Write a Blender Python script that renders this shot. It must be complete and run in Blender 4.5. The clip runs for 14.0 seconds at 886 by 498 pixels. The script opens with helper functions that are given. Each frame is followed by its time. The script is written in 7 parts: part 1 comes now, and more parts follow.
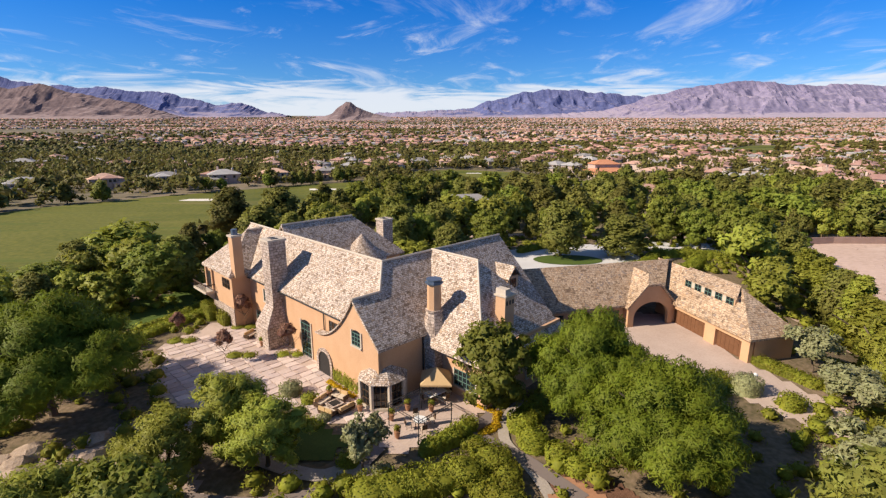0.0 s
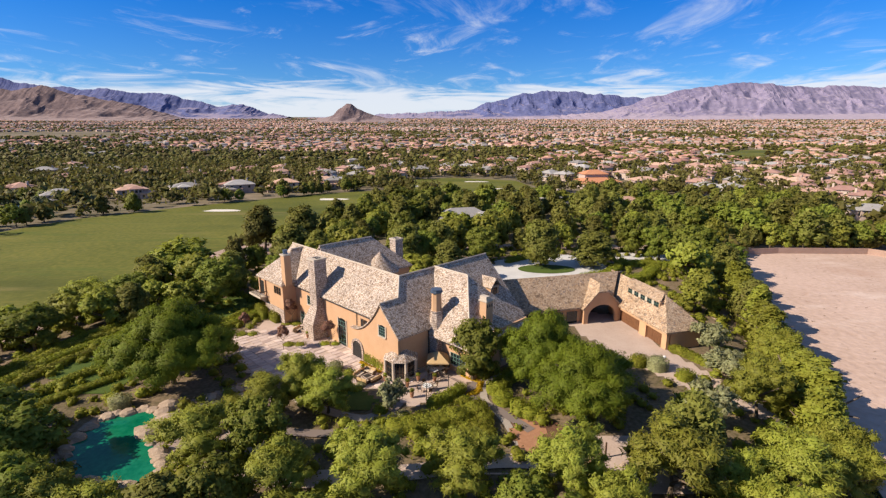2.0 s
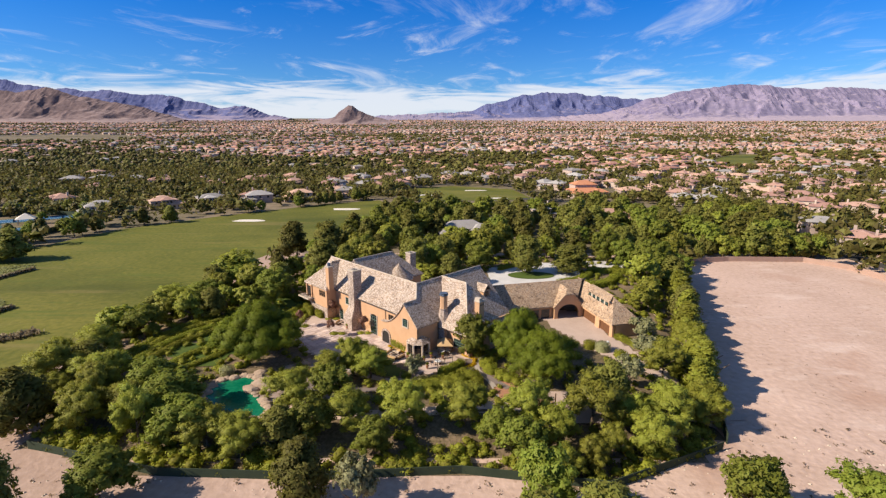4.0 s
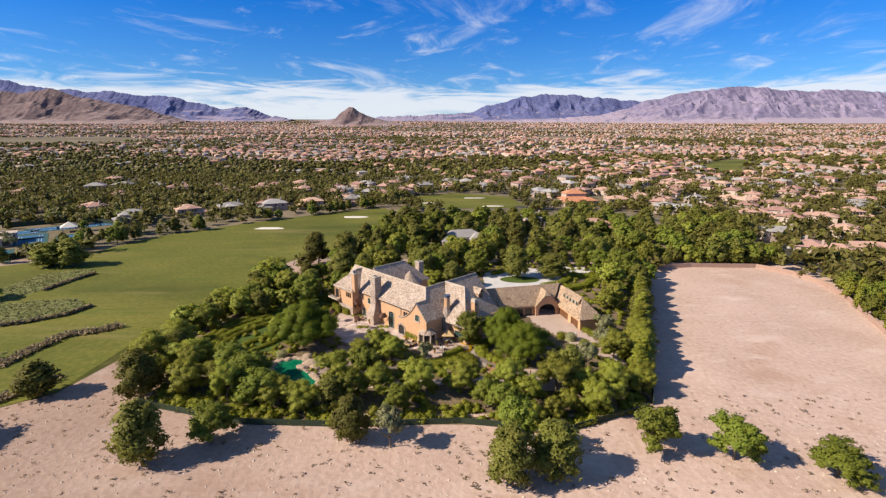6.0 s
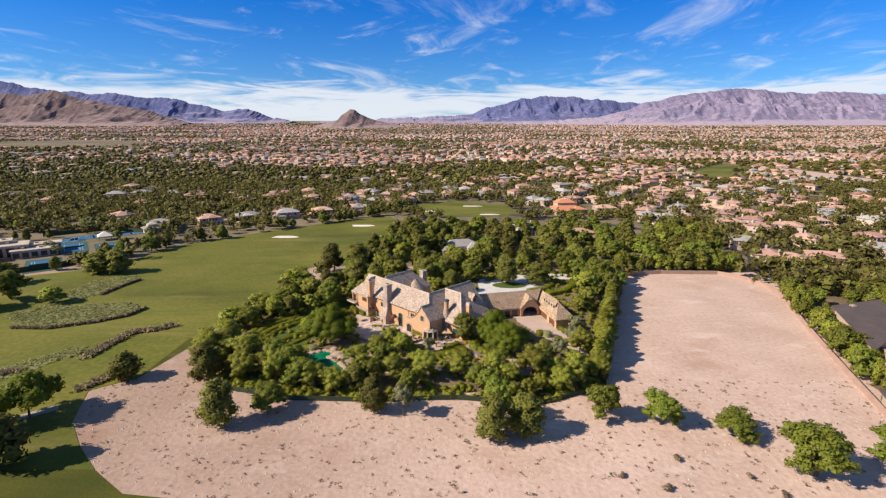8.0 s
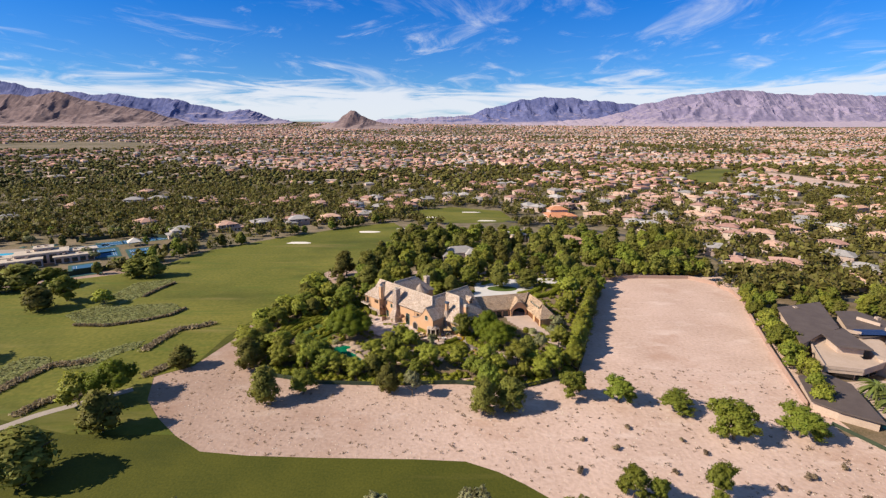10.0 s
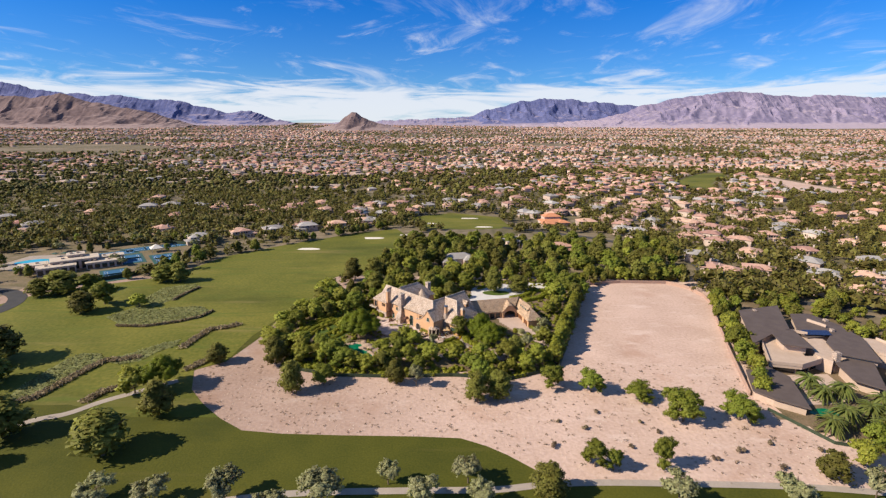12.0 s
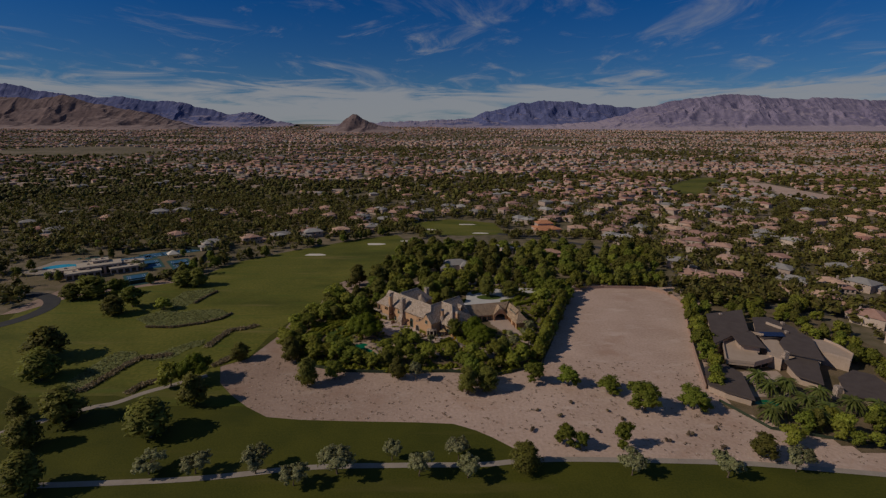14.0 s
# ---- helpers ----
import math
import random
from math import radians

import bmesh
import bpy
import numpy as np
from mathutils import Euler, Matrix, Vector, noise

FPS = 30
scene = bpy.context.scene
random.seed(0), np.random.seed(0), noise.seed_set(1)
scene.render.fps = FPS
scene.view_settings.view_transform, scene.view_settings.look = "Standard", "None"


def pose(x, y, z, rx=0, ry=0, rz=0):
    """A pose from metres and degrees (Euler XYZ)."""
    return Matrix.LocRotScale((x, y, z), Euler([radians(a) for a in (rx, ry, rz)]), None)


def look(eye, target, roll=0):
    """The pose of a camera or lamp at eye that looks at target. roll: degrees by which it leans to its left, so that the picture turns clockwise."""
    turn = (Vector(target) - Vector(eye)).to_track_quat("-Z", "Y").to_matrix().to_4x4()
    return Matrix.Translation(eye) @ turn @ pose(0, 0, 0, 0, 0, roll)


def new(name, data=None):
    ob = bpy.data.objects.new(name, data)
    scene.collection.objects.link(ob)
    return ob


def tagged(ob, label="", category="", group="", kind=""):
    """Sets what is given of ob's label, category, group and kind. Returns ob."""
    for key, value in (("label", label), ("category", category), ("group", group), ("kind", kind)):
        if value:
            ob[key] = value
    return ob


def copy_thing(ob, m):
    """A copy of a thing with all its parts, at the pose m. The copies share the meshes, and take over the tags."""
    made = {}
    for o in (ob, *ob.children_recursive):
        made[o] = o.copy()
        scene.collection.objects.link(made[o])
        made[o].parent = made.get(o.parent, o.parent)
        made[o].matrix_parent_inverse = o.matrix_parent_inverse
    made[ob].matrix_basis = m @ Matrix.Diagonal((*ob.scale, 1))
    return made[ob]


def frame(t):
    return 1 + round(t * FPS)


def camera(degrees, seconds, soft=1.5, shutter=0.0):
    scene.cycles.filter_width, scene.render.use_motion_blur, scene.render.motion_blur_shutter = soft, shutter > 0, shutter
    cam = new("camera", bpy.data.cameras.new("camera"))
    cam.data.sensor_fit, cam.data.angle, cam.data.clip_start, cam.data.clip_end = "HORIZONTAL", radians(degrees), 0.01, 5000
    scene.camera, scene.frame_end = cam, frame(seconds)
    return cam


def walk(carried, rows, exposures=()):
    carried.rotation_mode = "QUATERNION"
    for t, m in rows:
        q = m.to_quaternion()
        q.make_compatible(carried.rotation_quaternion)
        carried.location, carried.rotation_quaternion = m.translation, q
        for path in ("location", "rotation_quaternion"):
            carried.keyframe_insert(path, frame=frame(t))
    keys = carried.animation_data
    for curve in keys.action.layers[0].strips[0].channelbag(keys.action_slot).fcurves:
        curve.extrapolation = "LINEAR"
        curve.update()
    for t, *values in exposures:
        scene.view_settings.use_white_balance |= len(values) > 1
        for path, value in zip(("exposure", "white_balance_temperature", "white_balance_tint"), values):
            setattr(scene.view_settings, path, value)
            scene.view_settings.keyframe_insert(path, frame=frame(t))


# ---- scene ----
cam = camera(84.0, 14.0, soft=1.3)
PATH = [
    (0, (0.27, 4.976, 32.483), (0.27, 6.921, 32.016), -0.0),
    (0.5, (0.46, 0.608, 34.286), (0.46, 2.553, 33.819), 0.0),
    (1, (0.562, -4.8, 36.4), (0.563, -2.855, 35.933), 0.0),
    (1.5, (0.593, -10.698, 38.558), (0.593, -8.753, 38.092), -0.0),
    (2, (0.314, -17.56, 41.071), (0.314, -15.615, 40.605), -0.0),
    (2.5, (-0.063, -24.67, 43.588), (-0.063, -22.725, 43.123), -0.0),
    (3, (-0.31, -32.053, 46.128), (-0.311, -30.108, 45.662), 0.0),
    (5.5, (-1.877, -71.024, 60.317), (-1.878, -69.079, 59.851), 0.0),
    (6, (-2.066, -78.127, 62.735), (-2.065, -76.182, 62.269), 0.1),
    (6.5, (-1.993, -86.466, 66.158), (-1.994, -84.52, 65.693), 0.1),
    (7, (-2.096, -93.549, 68.88), (-2.096, -91.604, 68.414), 0.1),
    (7.5, (-1.865, -101.376, 71.883), (-1.866, -99.431, 71.418), 0.1),
    (8, (-2.071, -108.91, 74.903), (-2.071, -106.965, 74.438), 0.1),
    (10.5, (-2.722, -146.262, 89.779), (-2.721, -144.317, 89.311), 0.2),
    (11, (-2.575, -153.018, 92.653), (-2.575, -151.074, 92.186), 0.2),
    (11.5, (-2.503, -159.932, 95.513), (-2.503, -157.987, 95.046), 0.2),
    (12, (-2.338, -166.448, 98.548), (-2.338, -164.504, 98.08), 0.2),
    (12.5, (-1.926, -173.112, 101.315), (-1.926, -171.167, 100.848), 0.3),
    (13, (-1.65, -179.731, 104.351), (-1.649, -177.786, 103.883), 0.3),
    (13.5, (-0.992, -186.3, 107.295), (-0.991, -184.355, 106.827), 0.3),
    (14, (-0.676, -192.783, 110.232), (-0.676, -190.838, 109.765), 0.3),
]
walk(cam, [(t, look(eye, target, roll)) for t, eye, target, roll in PATH],
     exposures=[(0, 0.53), (12.3, 0.53), (12.5, 0.5), (13.0, 0.03), (13.5, -0.55), (14.0, -1.3)])

# ---- light and sky ----
SUN_EL, SUN_TO = radians(35), Vector((0.965, 0.26, 0))
sun_dir = Vector((-SUN_TO.x * math.cos(SUN_EL), -SUN_TO.y * math.cos(SUN_EL), math.sin(SUN_EL)))
sun = new("sun", bpy.data.lights.new("sun", "SUN"))
sun.data.energy, sun.data.angle, sun.data.color = 5.0, radians(0.53), (1.0, 0.855, 0.685)
sun.matrix_world = look(sun_dir * 100, (0, 0, 0))

world = bpy.data.worlds.new("sky")
scene.world = world
world.use_nodes = True
wn, wl = world.node_tree.nodes, world.node_tree.links
wn.clear()


def wnode(kind, **inputs):
    n = wn.new(kind)
    for k, v in inputs.items():
        n.inputs[k.replace("_", " ")].default_value = v
    return n


sky = wn.new("ShaderNodeTexSky")
sky.sky_type, sky.sun_disc = "NISHITA", False
sky.sun_elevation, sky.sun_rotation = SUN_EL, math.atan2(sun_dir.x, sun_dir.y)
sky.altitude, sky.air_density, sky.dust_density, sky.ozone_density = 900, 1.0, 0.12, 4.0
coord = wn.new("ShaderNodeTexCoord")
sep = wn.new("ShaderNodeSeparateXYZ")
wl.new(coord.outputs["Generated"], sep.inputs[0])
lift = wn.new("ShaderNodeMath")
lift.operation = "ADD"
lift.inputs[1].default_value = 0.05
wl.new(sep.outputs["Z"], lift.inputs[0])
flat = []
for axis in "XY":
    d = wn.new("ShaderNodeMath")
    d.operation = "DIVIDE"
    wl.new(sep.outputs[axis], d.inputs[0])
    wl.new(lift.outputs[0], d.inputs[1])
    flat.append(d)
comb = wn.new("ShaderNodeCombineXYZ")
wl.new(flat[0].outputs[0], comb.inputs[0])
wl.new(flat[1].outputs[0], comb.inputs[1])


def cloud_layer(scale, turn, stretch, low, high, seed, rough=0.62, warp=0.6):
    m = wn.new("ShaderNodeMapping")
    first = wn.new("ShaderNodeMapping")
    first.inputs["Rotation"].default_value = (0, 0, radians(turn))
    wl.new(comb.outputs[0], first.inputs[0])
    m.inputs["Scale"].default_value = (scale * stretch, scale, 1)
    m.inputs["Location"].default_value = (seed, seed * 0.7, seed * 0.3)
    wl.new(first.outputs[0], m.inputs[0])
    n = wnode("ShaderNodeTexNoise", Scale=1.0, Detail=8.0, Roughness=rough, Distortion=warp)
    wl.new(m.outputs[0], n.inputs["Vector"])
    r = wnode("ShaderNodeMapRange", From_Min=low, From_Max=high)
    r.interpolation_type = "SMOOTHSTEP"
    wl.new(n.outputs["Fac"], r.inputs["Value"])
    return r.outputs[0]


thin = cloud_layer(0.55, 14, 2.2, 0.50, 0.90, 12.4, 0.64, 1.3)
streak = cloud_layer(0.8, -24, 1.9, 0.55, 0.88, 5.2, 0.66, 1.2)
both = wn.new("ShaderNodeMath")
both.operation = "MAXIMUM"
wl.new(thin, both.inputs[0])
wl.new(streak, both.inputs[1])
# a bank of thin cloud low over the mountains
low = wnode("ShaderNodeMapRange", From_Min=0.15, From_Max=0.045, To_Min=0.0, To_Max=1.0)
low.interpolation_type = "SMOOTHSTEP"
wl.new(sep.outputs["Z"], low.inputs["Value"])
bank_m = wn.new("ShaderNodeMapping")
bank_m.inputs["Scale"].default_value = (4.2, 4.2, 34)
wl.new(coord.outputs["Generated"], bank_m.inputs[0])
bank_n = wnode("ShaderNodeTexNoise", Scale=1.3, Detail=9.0, Roughness=0.62, Distortion=0.7)
wl.new(bank_m.outputs[0], bank_n.inputs["Vector"])
bank_sum = wn.new("ShaderNodeMath")
bank_sum.operation = "ADD"
wl.new(bank_n.outputs["Fac"], bank_sum.inputs[0])
bank_w = wn.new("ShaderNodeMath")
bank_w.operation = "MULTIPLY_ADD"
bank_w.inputs[1].default_value, bank_w.inputs[2].default_value = 0.54, -0.36
wl.new(low.outputs[0], bank_w.inputs[0])
wl.new(bank_w.outputs[0], bank_sum.inputs[1])
bank_r = wnode("ShaderNodeMapRange", From_Min=0.43, From_Max=0.66)
bank_r.interpolation_type = "SMOOTHSTEP"
wl.new(bank_sum.outputs[0], bank_r.inputs["Value"])
cover = wn.new("ShaderNodeMath")
cover.operation = "MAXIMUM"
wl.new(both.outputs[0], cover.inputs[0])
wl.new(bank_r.outputs[0], cover.inputs[1])
cover_k = wn.new("ShaderNodeMath")
cover_k.operation = "MULTIPLY"
cover_k.inputs[1].default_value = 0.84
wl.new(cover.outputs[0], cover_k.inputs[0])
# deeper blue with height at first, then untinted overhead to fill shadows, all round
tint = wn.new("ShaderNodeValToRGB")
tint.color_ramp.elements[0].position, tint.color_ramp.elements[0].color = 0.03, (0.46, 0.74, 1.04, 1)
tint.color_ramp.elements[1].position, tint.color_ramp.elements[1].color = 0.25, (0.03, 0.58, 1.28, 1)
third = tint.color_ramp.elements.new(0.6)
third.color = (1.0, 1.0, 1.0, 1)
wl.new(sep.outputs["Z"], tint.inputs["Fac"])
mul = wn.new("ShaderNodeMix")
mul.data_type, mul.blend_type = "RGBA", "MULTIPLY"
mul.inputs["Factor"].default_value = 1.0
wl.new(sky.outputs[0], mul.inputs["A"])
wl.new(tint.outputs[0], mul.inputs["B"])
mix = wn.new("ShaderNodeMix")
mix.data_type = "RGBA"
mix.inputs["B"].default_value = (7.7, 7.9, 8.4, 1)
wl.new(cover_k.outputs[0], mix.inputs["Factor"])
wl.new(mul.outputs["Result"], mix.inputs["A"])
bg = wn.new("ShaderNodeBackground")
bg.inputs["Strength"].default_value = 0.078
wl.new(mix.outputs["Result"], bg.inputs["Color"])
wl.new(bg.outputs[0], wn.new("ShaderNodeOutputWorld").inputs[0])


# ---- materials ----
def material(name, low_col, high_col, scale=1.0, fine=8.0, rough=0.85, bump=0.3, metal=0.0, island=0.0, per_object=0.0, leaf=False, spots=None, flats=None, drift=None):
    """Two colours mixed by a coarse and a fine noise; island and per_object add value variation from piece to piece."""
    m = bpy.data.materials.new(name)
    m.use_nodes = True
    nt = m.node_tree
    n, l = nt.nodes, nt.links
    bsdf = n["Principled BSDF"]
    bsdf.inputs["Roughness"].default_value, bsdf.inputs["Metallic"].default_value = rough, metal
    bsdf.inputs["Specular IOR Level"].default_value = 0.25
    tc = n.new("ShaderNodeTexCoord")
    coarse, grain = n.new("ShaderNodeTexNoise"), n.new("ShaderNodeTexNoise")
    for node, s, det in ((coarse, scale, 4.0), (grain, scale * fine, 3.0)):
        node.inputs["Scale"].default_value, node.inputs["Detail"].default_value = s, det
        l.new(tc.outputs["Object"], node.inputs["Vector"])
    add = n.new("ShaderNodeMath")
    add.operation = "MULTIPLY_ADD"
    add.inputs[1].default_value = 0.5
    l.new(grain.outputs["Fac"], add.inputs[0])
    half = n.new("ShaderNodeMath")
    half.operation = "MULTIPLY"
    half.inputs[1].default_value = 0.5
    l.new(coarse.outputs["Fac"], half.inputs[0])
    l.new(half.outputs[0], add.inputs[2])
    rng = n.new("ShaderNodeMapRange")
    rng.inputs["From Min"].default_value, rng.inputs["From Max"].default_value = 0.33, 0.67
    l.new(add.outputs[0], rng.inputs["Value"])
    mixc = n.new("ShaderNodeMix")
    mixc.data_type = "RGBA"
    mixc.inputs["A"].default_value, mixc.inputs["B"].default_value = (*low_col, 1), (*high_col, 1)
    l.new(rng.outputs[0], mixc.inputs["Factor"])
    colour = mixc.outputs["Result"]
    if spots:
        for col, s, lo, hi, stretch in spots:
            mp = n.new("ShaderNodeMapping")
            mp.inputs["Scale"].default_value = (s * stretch, s, s)
            mp.inputs["Rotation"].default_value = (0, 0, radians(-38))
            l.new(tc.outputs["Object"], mp.inputs[0])
            pn = n.new("ShaderNodeTexNoise")
            pn.inputs["Scale"].default_value, pn.inputs["Detail"].default_value, pn.inputs["Roughness"].default_value = 1.0, 6.0, 0.62
            l.new(mp.outputs[0], pn.inputs["Vector"])
            pr = n.new("ShaderNodeMapRange")
            pr.inputs["From Min"].default_value, pr.inputs["From Max"].default_value = lo, hi
            pr.inputs["To Max"].default_value = 0.85
            l.new(pn.outputs["Fac"], pr.inputs["Value"])
            pm = n.new("ShaderNodeMix")
            pm.data_type = "RGBA"
            pm.inputs["B"].default_value = (*col, 1)
            l.new(pr.outputs[0], pm.inputs["Factor"])
            l.new(colour, pm.inputs["A"])
            colour = pm.outputs["Result"]
    if flats:
        # fans of pale debris where the slope is gentle
        gn = n.new("ShaderNodeNewGeometry")
        gz = n.new("ShaderNodeSeparateXYZ")
        l.new(gn.outputs["Normal"], gz.inputs[0])
        gr = n.new("ShaderNodeMapRange")
        gr.inputs["From Min"].default_value, gr.inputs["From Max"].default_value = flats[1], flats[2]
        l.new(gz.outputs["Z"], gr.inputs["Value"])
        gm = n.new("ShaderNodeMix")
        gm.data_type = "RGBA"
        gm.inputs["B"].default_value = (*flats[0], 1)
        l.new(gr.outputs[0], gm.inputs["Factor"])
        l.new(colour, gm.inputs["A"])
        colour = gm.outputs["Result"]
    if drift:
        # the colour gets darker and slightly browner towards the west
        dx = n.new("ShaderNodeSeparateXYZ")
        l.new(tc.outputs["Object"], dx.inputs[0])
        dr = n.new("ShaderNodeMapRange")
        dr.interpolation_type = "SMOOTHSTEP"
        dr.inputs["From Min"].default_value, dr.inputs["From Max"].default_value = drift[1], drift[2]
        l.new(dx.outputs["X"], dr.inputs["Value"])
        dm = n.new("ShaderNodeMix")
        dm.data_type, dm.blend_type = "RGBA", "MULTIPLY"
        dm.inputs["B"].default_value = (*drift[0], 1)
        l.new(dr.outputs[0], dm.inputs["Factor"])
        l.new(colour, dm.inputs["A"])
        colour = dm.outputs["Result"]
    for amount, kind in ((island, "isl"), (per_object, "obj")):
        if not amount:
            continue
        src = n.new("ShaderNodeNewGeometry").outputs["Random Per Island"] if kind == "isl" else n.new("ShaderNodeObjectInfo").outputs["Random"]
        hsv = n.new("ShaderNodeHueSaturation")
        for sock, lo, hi in (("Value", 1 - amount, 1 + amount), ("Hue", 0.5 - 0.05 * amount, 0.5 + 0.05 * amount)):
            r = n.new("ShaderNodeMapRange")
            r.inputs["To Min"].default_value, r.inputs["To Max"].default_value = lo, hi
            l.new(src, r.inputs["Value"])
            l.new(r.outputs[0], hsv.inputs[sock])
        l.new(colour, hsv.inputs["Color"])
        colour = hsv.outputs["Color"]
    l.new(colour, bsdf.inputs["Base Color"])
    if bump:
        b = n.new("ShaderNodeBump")
        b.inputs["Strength"].default_value, b.inputs["Distance"].default_value = bump, 0.3 / (scale * fine) ** 0.5
        l.new(grain.outputs["Fac"], b.inputs["Height"])
        l.new(b.outputs[0], bsdf.inputs["Normal"])
    if leaf:
        tr = n.new("ShaderNodeBsdfTranslucent")
        l.new(colour, tr.inputs["Color"])
        ms = n.new("ShaderNodeMixShader")
        ms.inputs[0].default_value = 0.36
        l.new(bsdf.outputs[0], ms.inputs[1])
        l.new(tr.outputs[0], ms.inputs[2])
        l.new(ms.outputs[0], n["Material Output"].inputs["Surface"])
    return m


def slate_material(name, cols, tile=(0.55, 0.32), mortar=0.018, bump=0.6):
    """Courses of split stone slates in mixed colours, laid out on the UVs in metres."""
    m = bpy.data.materials.new(name)
    m.use_nodes = True
    n, l = m.node_tree.nodes, m.node_tree.links
    bsdf = n["Principled BSDF"]
    bsdf.inputs["Roughness"].default_value = 0.8
    bsdf.inputs["Specular IOR Level"].default_value = 0.3
    uv = n.new("ShaderNodeUVMap")
    warp = n.new("ShaderNodeTexNoise")
    warp.inputs["Scale"].default_value = 0.9
    l.new(uv.outputs[0], warp.inputs["Vector"])
    wadd = n.new("ShaderNodeMix")
    wadd.data_type, wadd.blend_type = "RGBA", "LINEAR_LIGHT"
    wadd.inputs["Factor"].default_value = 0.16
    l.new(uv.outputs[0], wadd.inputs["A"])
    l.new(warp.outputs["Color"], wadd.inputs["B"])
    br = n.new("ShaderNodeTexBrick")
    br.inputs["Scale"].default_value = 1.0
    br.inputs["Brick Width"].default_value, br.inputs["Row Height"].default_value = tile
    br.inputs["Mortar Size"].default_value, br.inputs["Mortar Smooth"].default_value = mortar, 0.3
    br.inputs["Bias"].default_value = 0.0
    br.squash, br.squash_frequency, br.offset = 0.75, 3, 0.43
    br.inputs["Color1"].default_value, br.inputs["Color2"].default_value, br.inputs["Mortar"].default_value = (0, 0, 0, 1), (1, 1, 1, 1), (0.5, 0.5, 0.5, 1)
    l.new(wadd.outputs["Result"], br.inputs["Vector"])
    ramp = n.new("ShaderNodeValToRGB")
    ramp.color_ramp.interpolation = "LINEAR"
    els = ramp.color_ramp.elements
    while len(els) < len(cols):
        els.new(0.5)
    for i, c in enumerate(cols):
        els[i].position, els[i].color = i / (len(cols) - 1), (*c, 1)
    vor = n.new("ShaderNodeTexVoronoi")
    vor.inputs["Scale"].default_value = 1.25 / tile[0]
    l.new(wadd.outputs["Result"], vor.inputs["Vector"])
    pick = n.new("ShaderNodeMix")
    pick.data_type = "RGBA"
    pick.inputs["Factor"].default_value = 0.55
    l.new(br.outputs["Color"], pick.inputs["A"])
    l.new(vor.outputs["Color"], pick.inputs["B"])
    bw = n.new("ShaderNodeRGBToBW")
    l.new(pick.outputs["Result"], bw.inputs[0])
    spread = n.new("ShaderNodeMapRange")
    spread.inputs["From Min"].default_value, spread.inputs["From Max"].default_value = 0.18, 0.82
    l.new(bw.outputs[0], spread.inputs["Value"])
    l.new(spread.outputs[0], ramp.inputs["Fac"])
    blot = n.new("ShaderNodeTexNoise")
    blot.inputs["Scale"].default_value, blot.inputs["Detail"].default_value = 0.35, 6
    l.new(uv.outputs[0], blot.inputs["Vector"])
    br2 = n.new("ShaderNodeMapRange")
    br2.inputs["From Min"].default_value, br2.inputs["From Max"].default_value = 0.3, 0.7
    br2.inputs["To Min"].default_value, br2.inputs["To Max"].default_value = 0.82, 1.15
    l.new(blot.outputs["Fac"], br2.inputs["Value"])
    hsv = n.new("ShaderNodeHueSaturation")
    l.new(br2.outputs[0], hsv.inputs["Value"])
    l.new(ramp.outputs[0], hsv.inputs["Color"])
    dark = n.new("ShaderNodeMix")
    dark.data_type = "RGBA"
    dark.inputs["B"].default_value = (*[0.55 * v for v in cols[0]], 1)
    l.new(br.outputs["Fac"], dark.inputs["Factor"])
    l.new(hsv.outputs[0], dark.inputs["A"])
    l.new(dark.outputs["Result"], bsdf.inputs["Base Color"])
    b = n.new("ShaderNodeBump")
    b.inputs["Strength"].default_value, b.inputs["Distance"].default_value = bump, 0.06
    hgt = n.new("ShaderNodeMath")
    hgt.operation = "SUBTRACT"
    l.new(br.outputs["Color"], hgt.inputs[0])
    l.new(br.outputs["Fac"], hgt.inputs[1])
    l.new(hgt.outputs[0], b.inputs["Height"])
    l.new(b.outputs[0], bsdf.inputs["Normal"])
    return m


SLATE = slate_material("roof_slate", [(0.23, 0.16, 0.115), (0.38, 0.28, 0.205), (0.61, 0.51, 0.43), (0.69, 0.58, 0.49), (0.45, 0.31, 0.20), (0.32, 0.26, 0.225)], tile=(0.42, 0.25), mortar=0.018, bump=0.9)
SLATE_TAN = slate_material("garage_slate", [(0.20, 0.135, 0.09), (0.38, 0.26, 0.165), (0.48, 0.35, 0.235), (0.55, 0.42, 0.30), (0.40, 0.25, 0.14), (0.28, 0.22, 0.18)])
STONE = slate_material("rubble_stone", [(0.25, 0.19, 0.155), (0.41, 0.32, 0.26), (0.53, 0.43, 0.36), (0.59, 0.49, 0.42), (0.35, 0.25, 0.19), (0.45, 0.38, 0.34)], tile=(0.6, 0.38), mortar=0.03)
FLAG = slate_material("flagstone", [(0.36, 0.29, 0.26), (0.46, 0.39, 0.35), (0.54, 0.46, 0.42), (0.40, 0.31, 0.28)], tile=(1.6, 1.1), mortar=0.05, bump=0.3)
STUCCO = material("ochre_stucco", (0.51, 0.305, 0.17), (0.585, 0.37, 0.225), 0.5, 14, 0.9, 0.15)
TRIM = material("pale_stone_trim", (0.46, 0.39, 0.31), (0.58, 0.50, 0.41), 1.0, 10, 0.85, 0.2)
GREEN_PAINT = material("green_painted_frame", (0.07, 0.13, 0.11), (0.10, 0.17, 0.14), 2, 8, 0.5, 0.05)
WOOD = material("brown_wood_door", (0.13, 0.06, 0.03), (0.19, 0.09, 0.045), 1.2, 20, 0.6, 0.25)
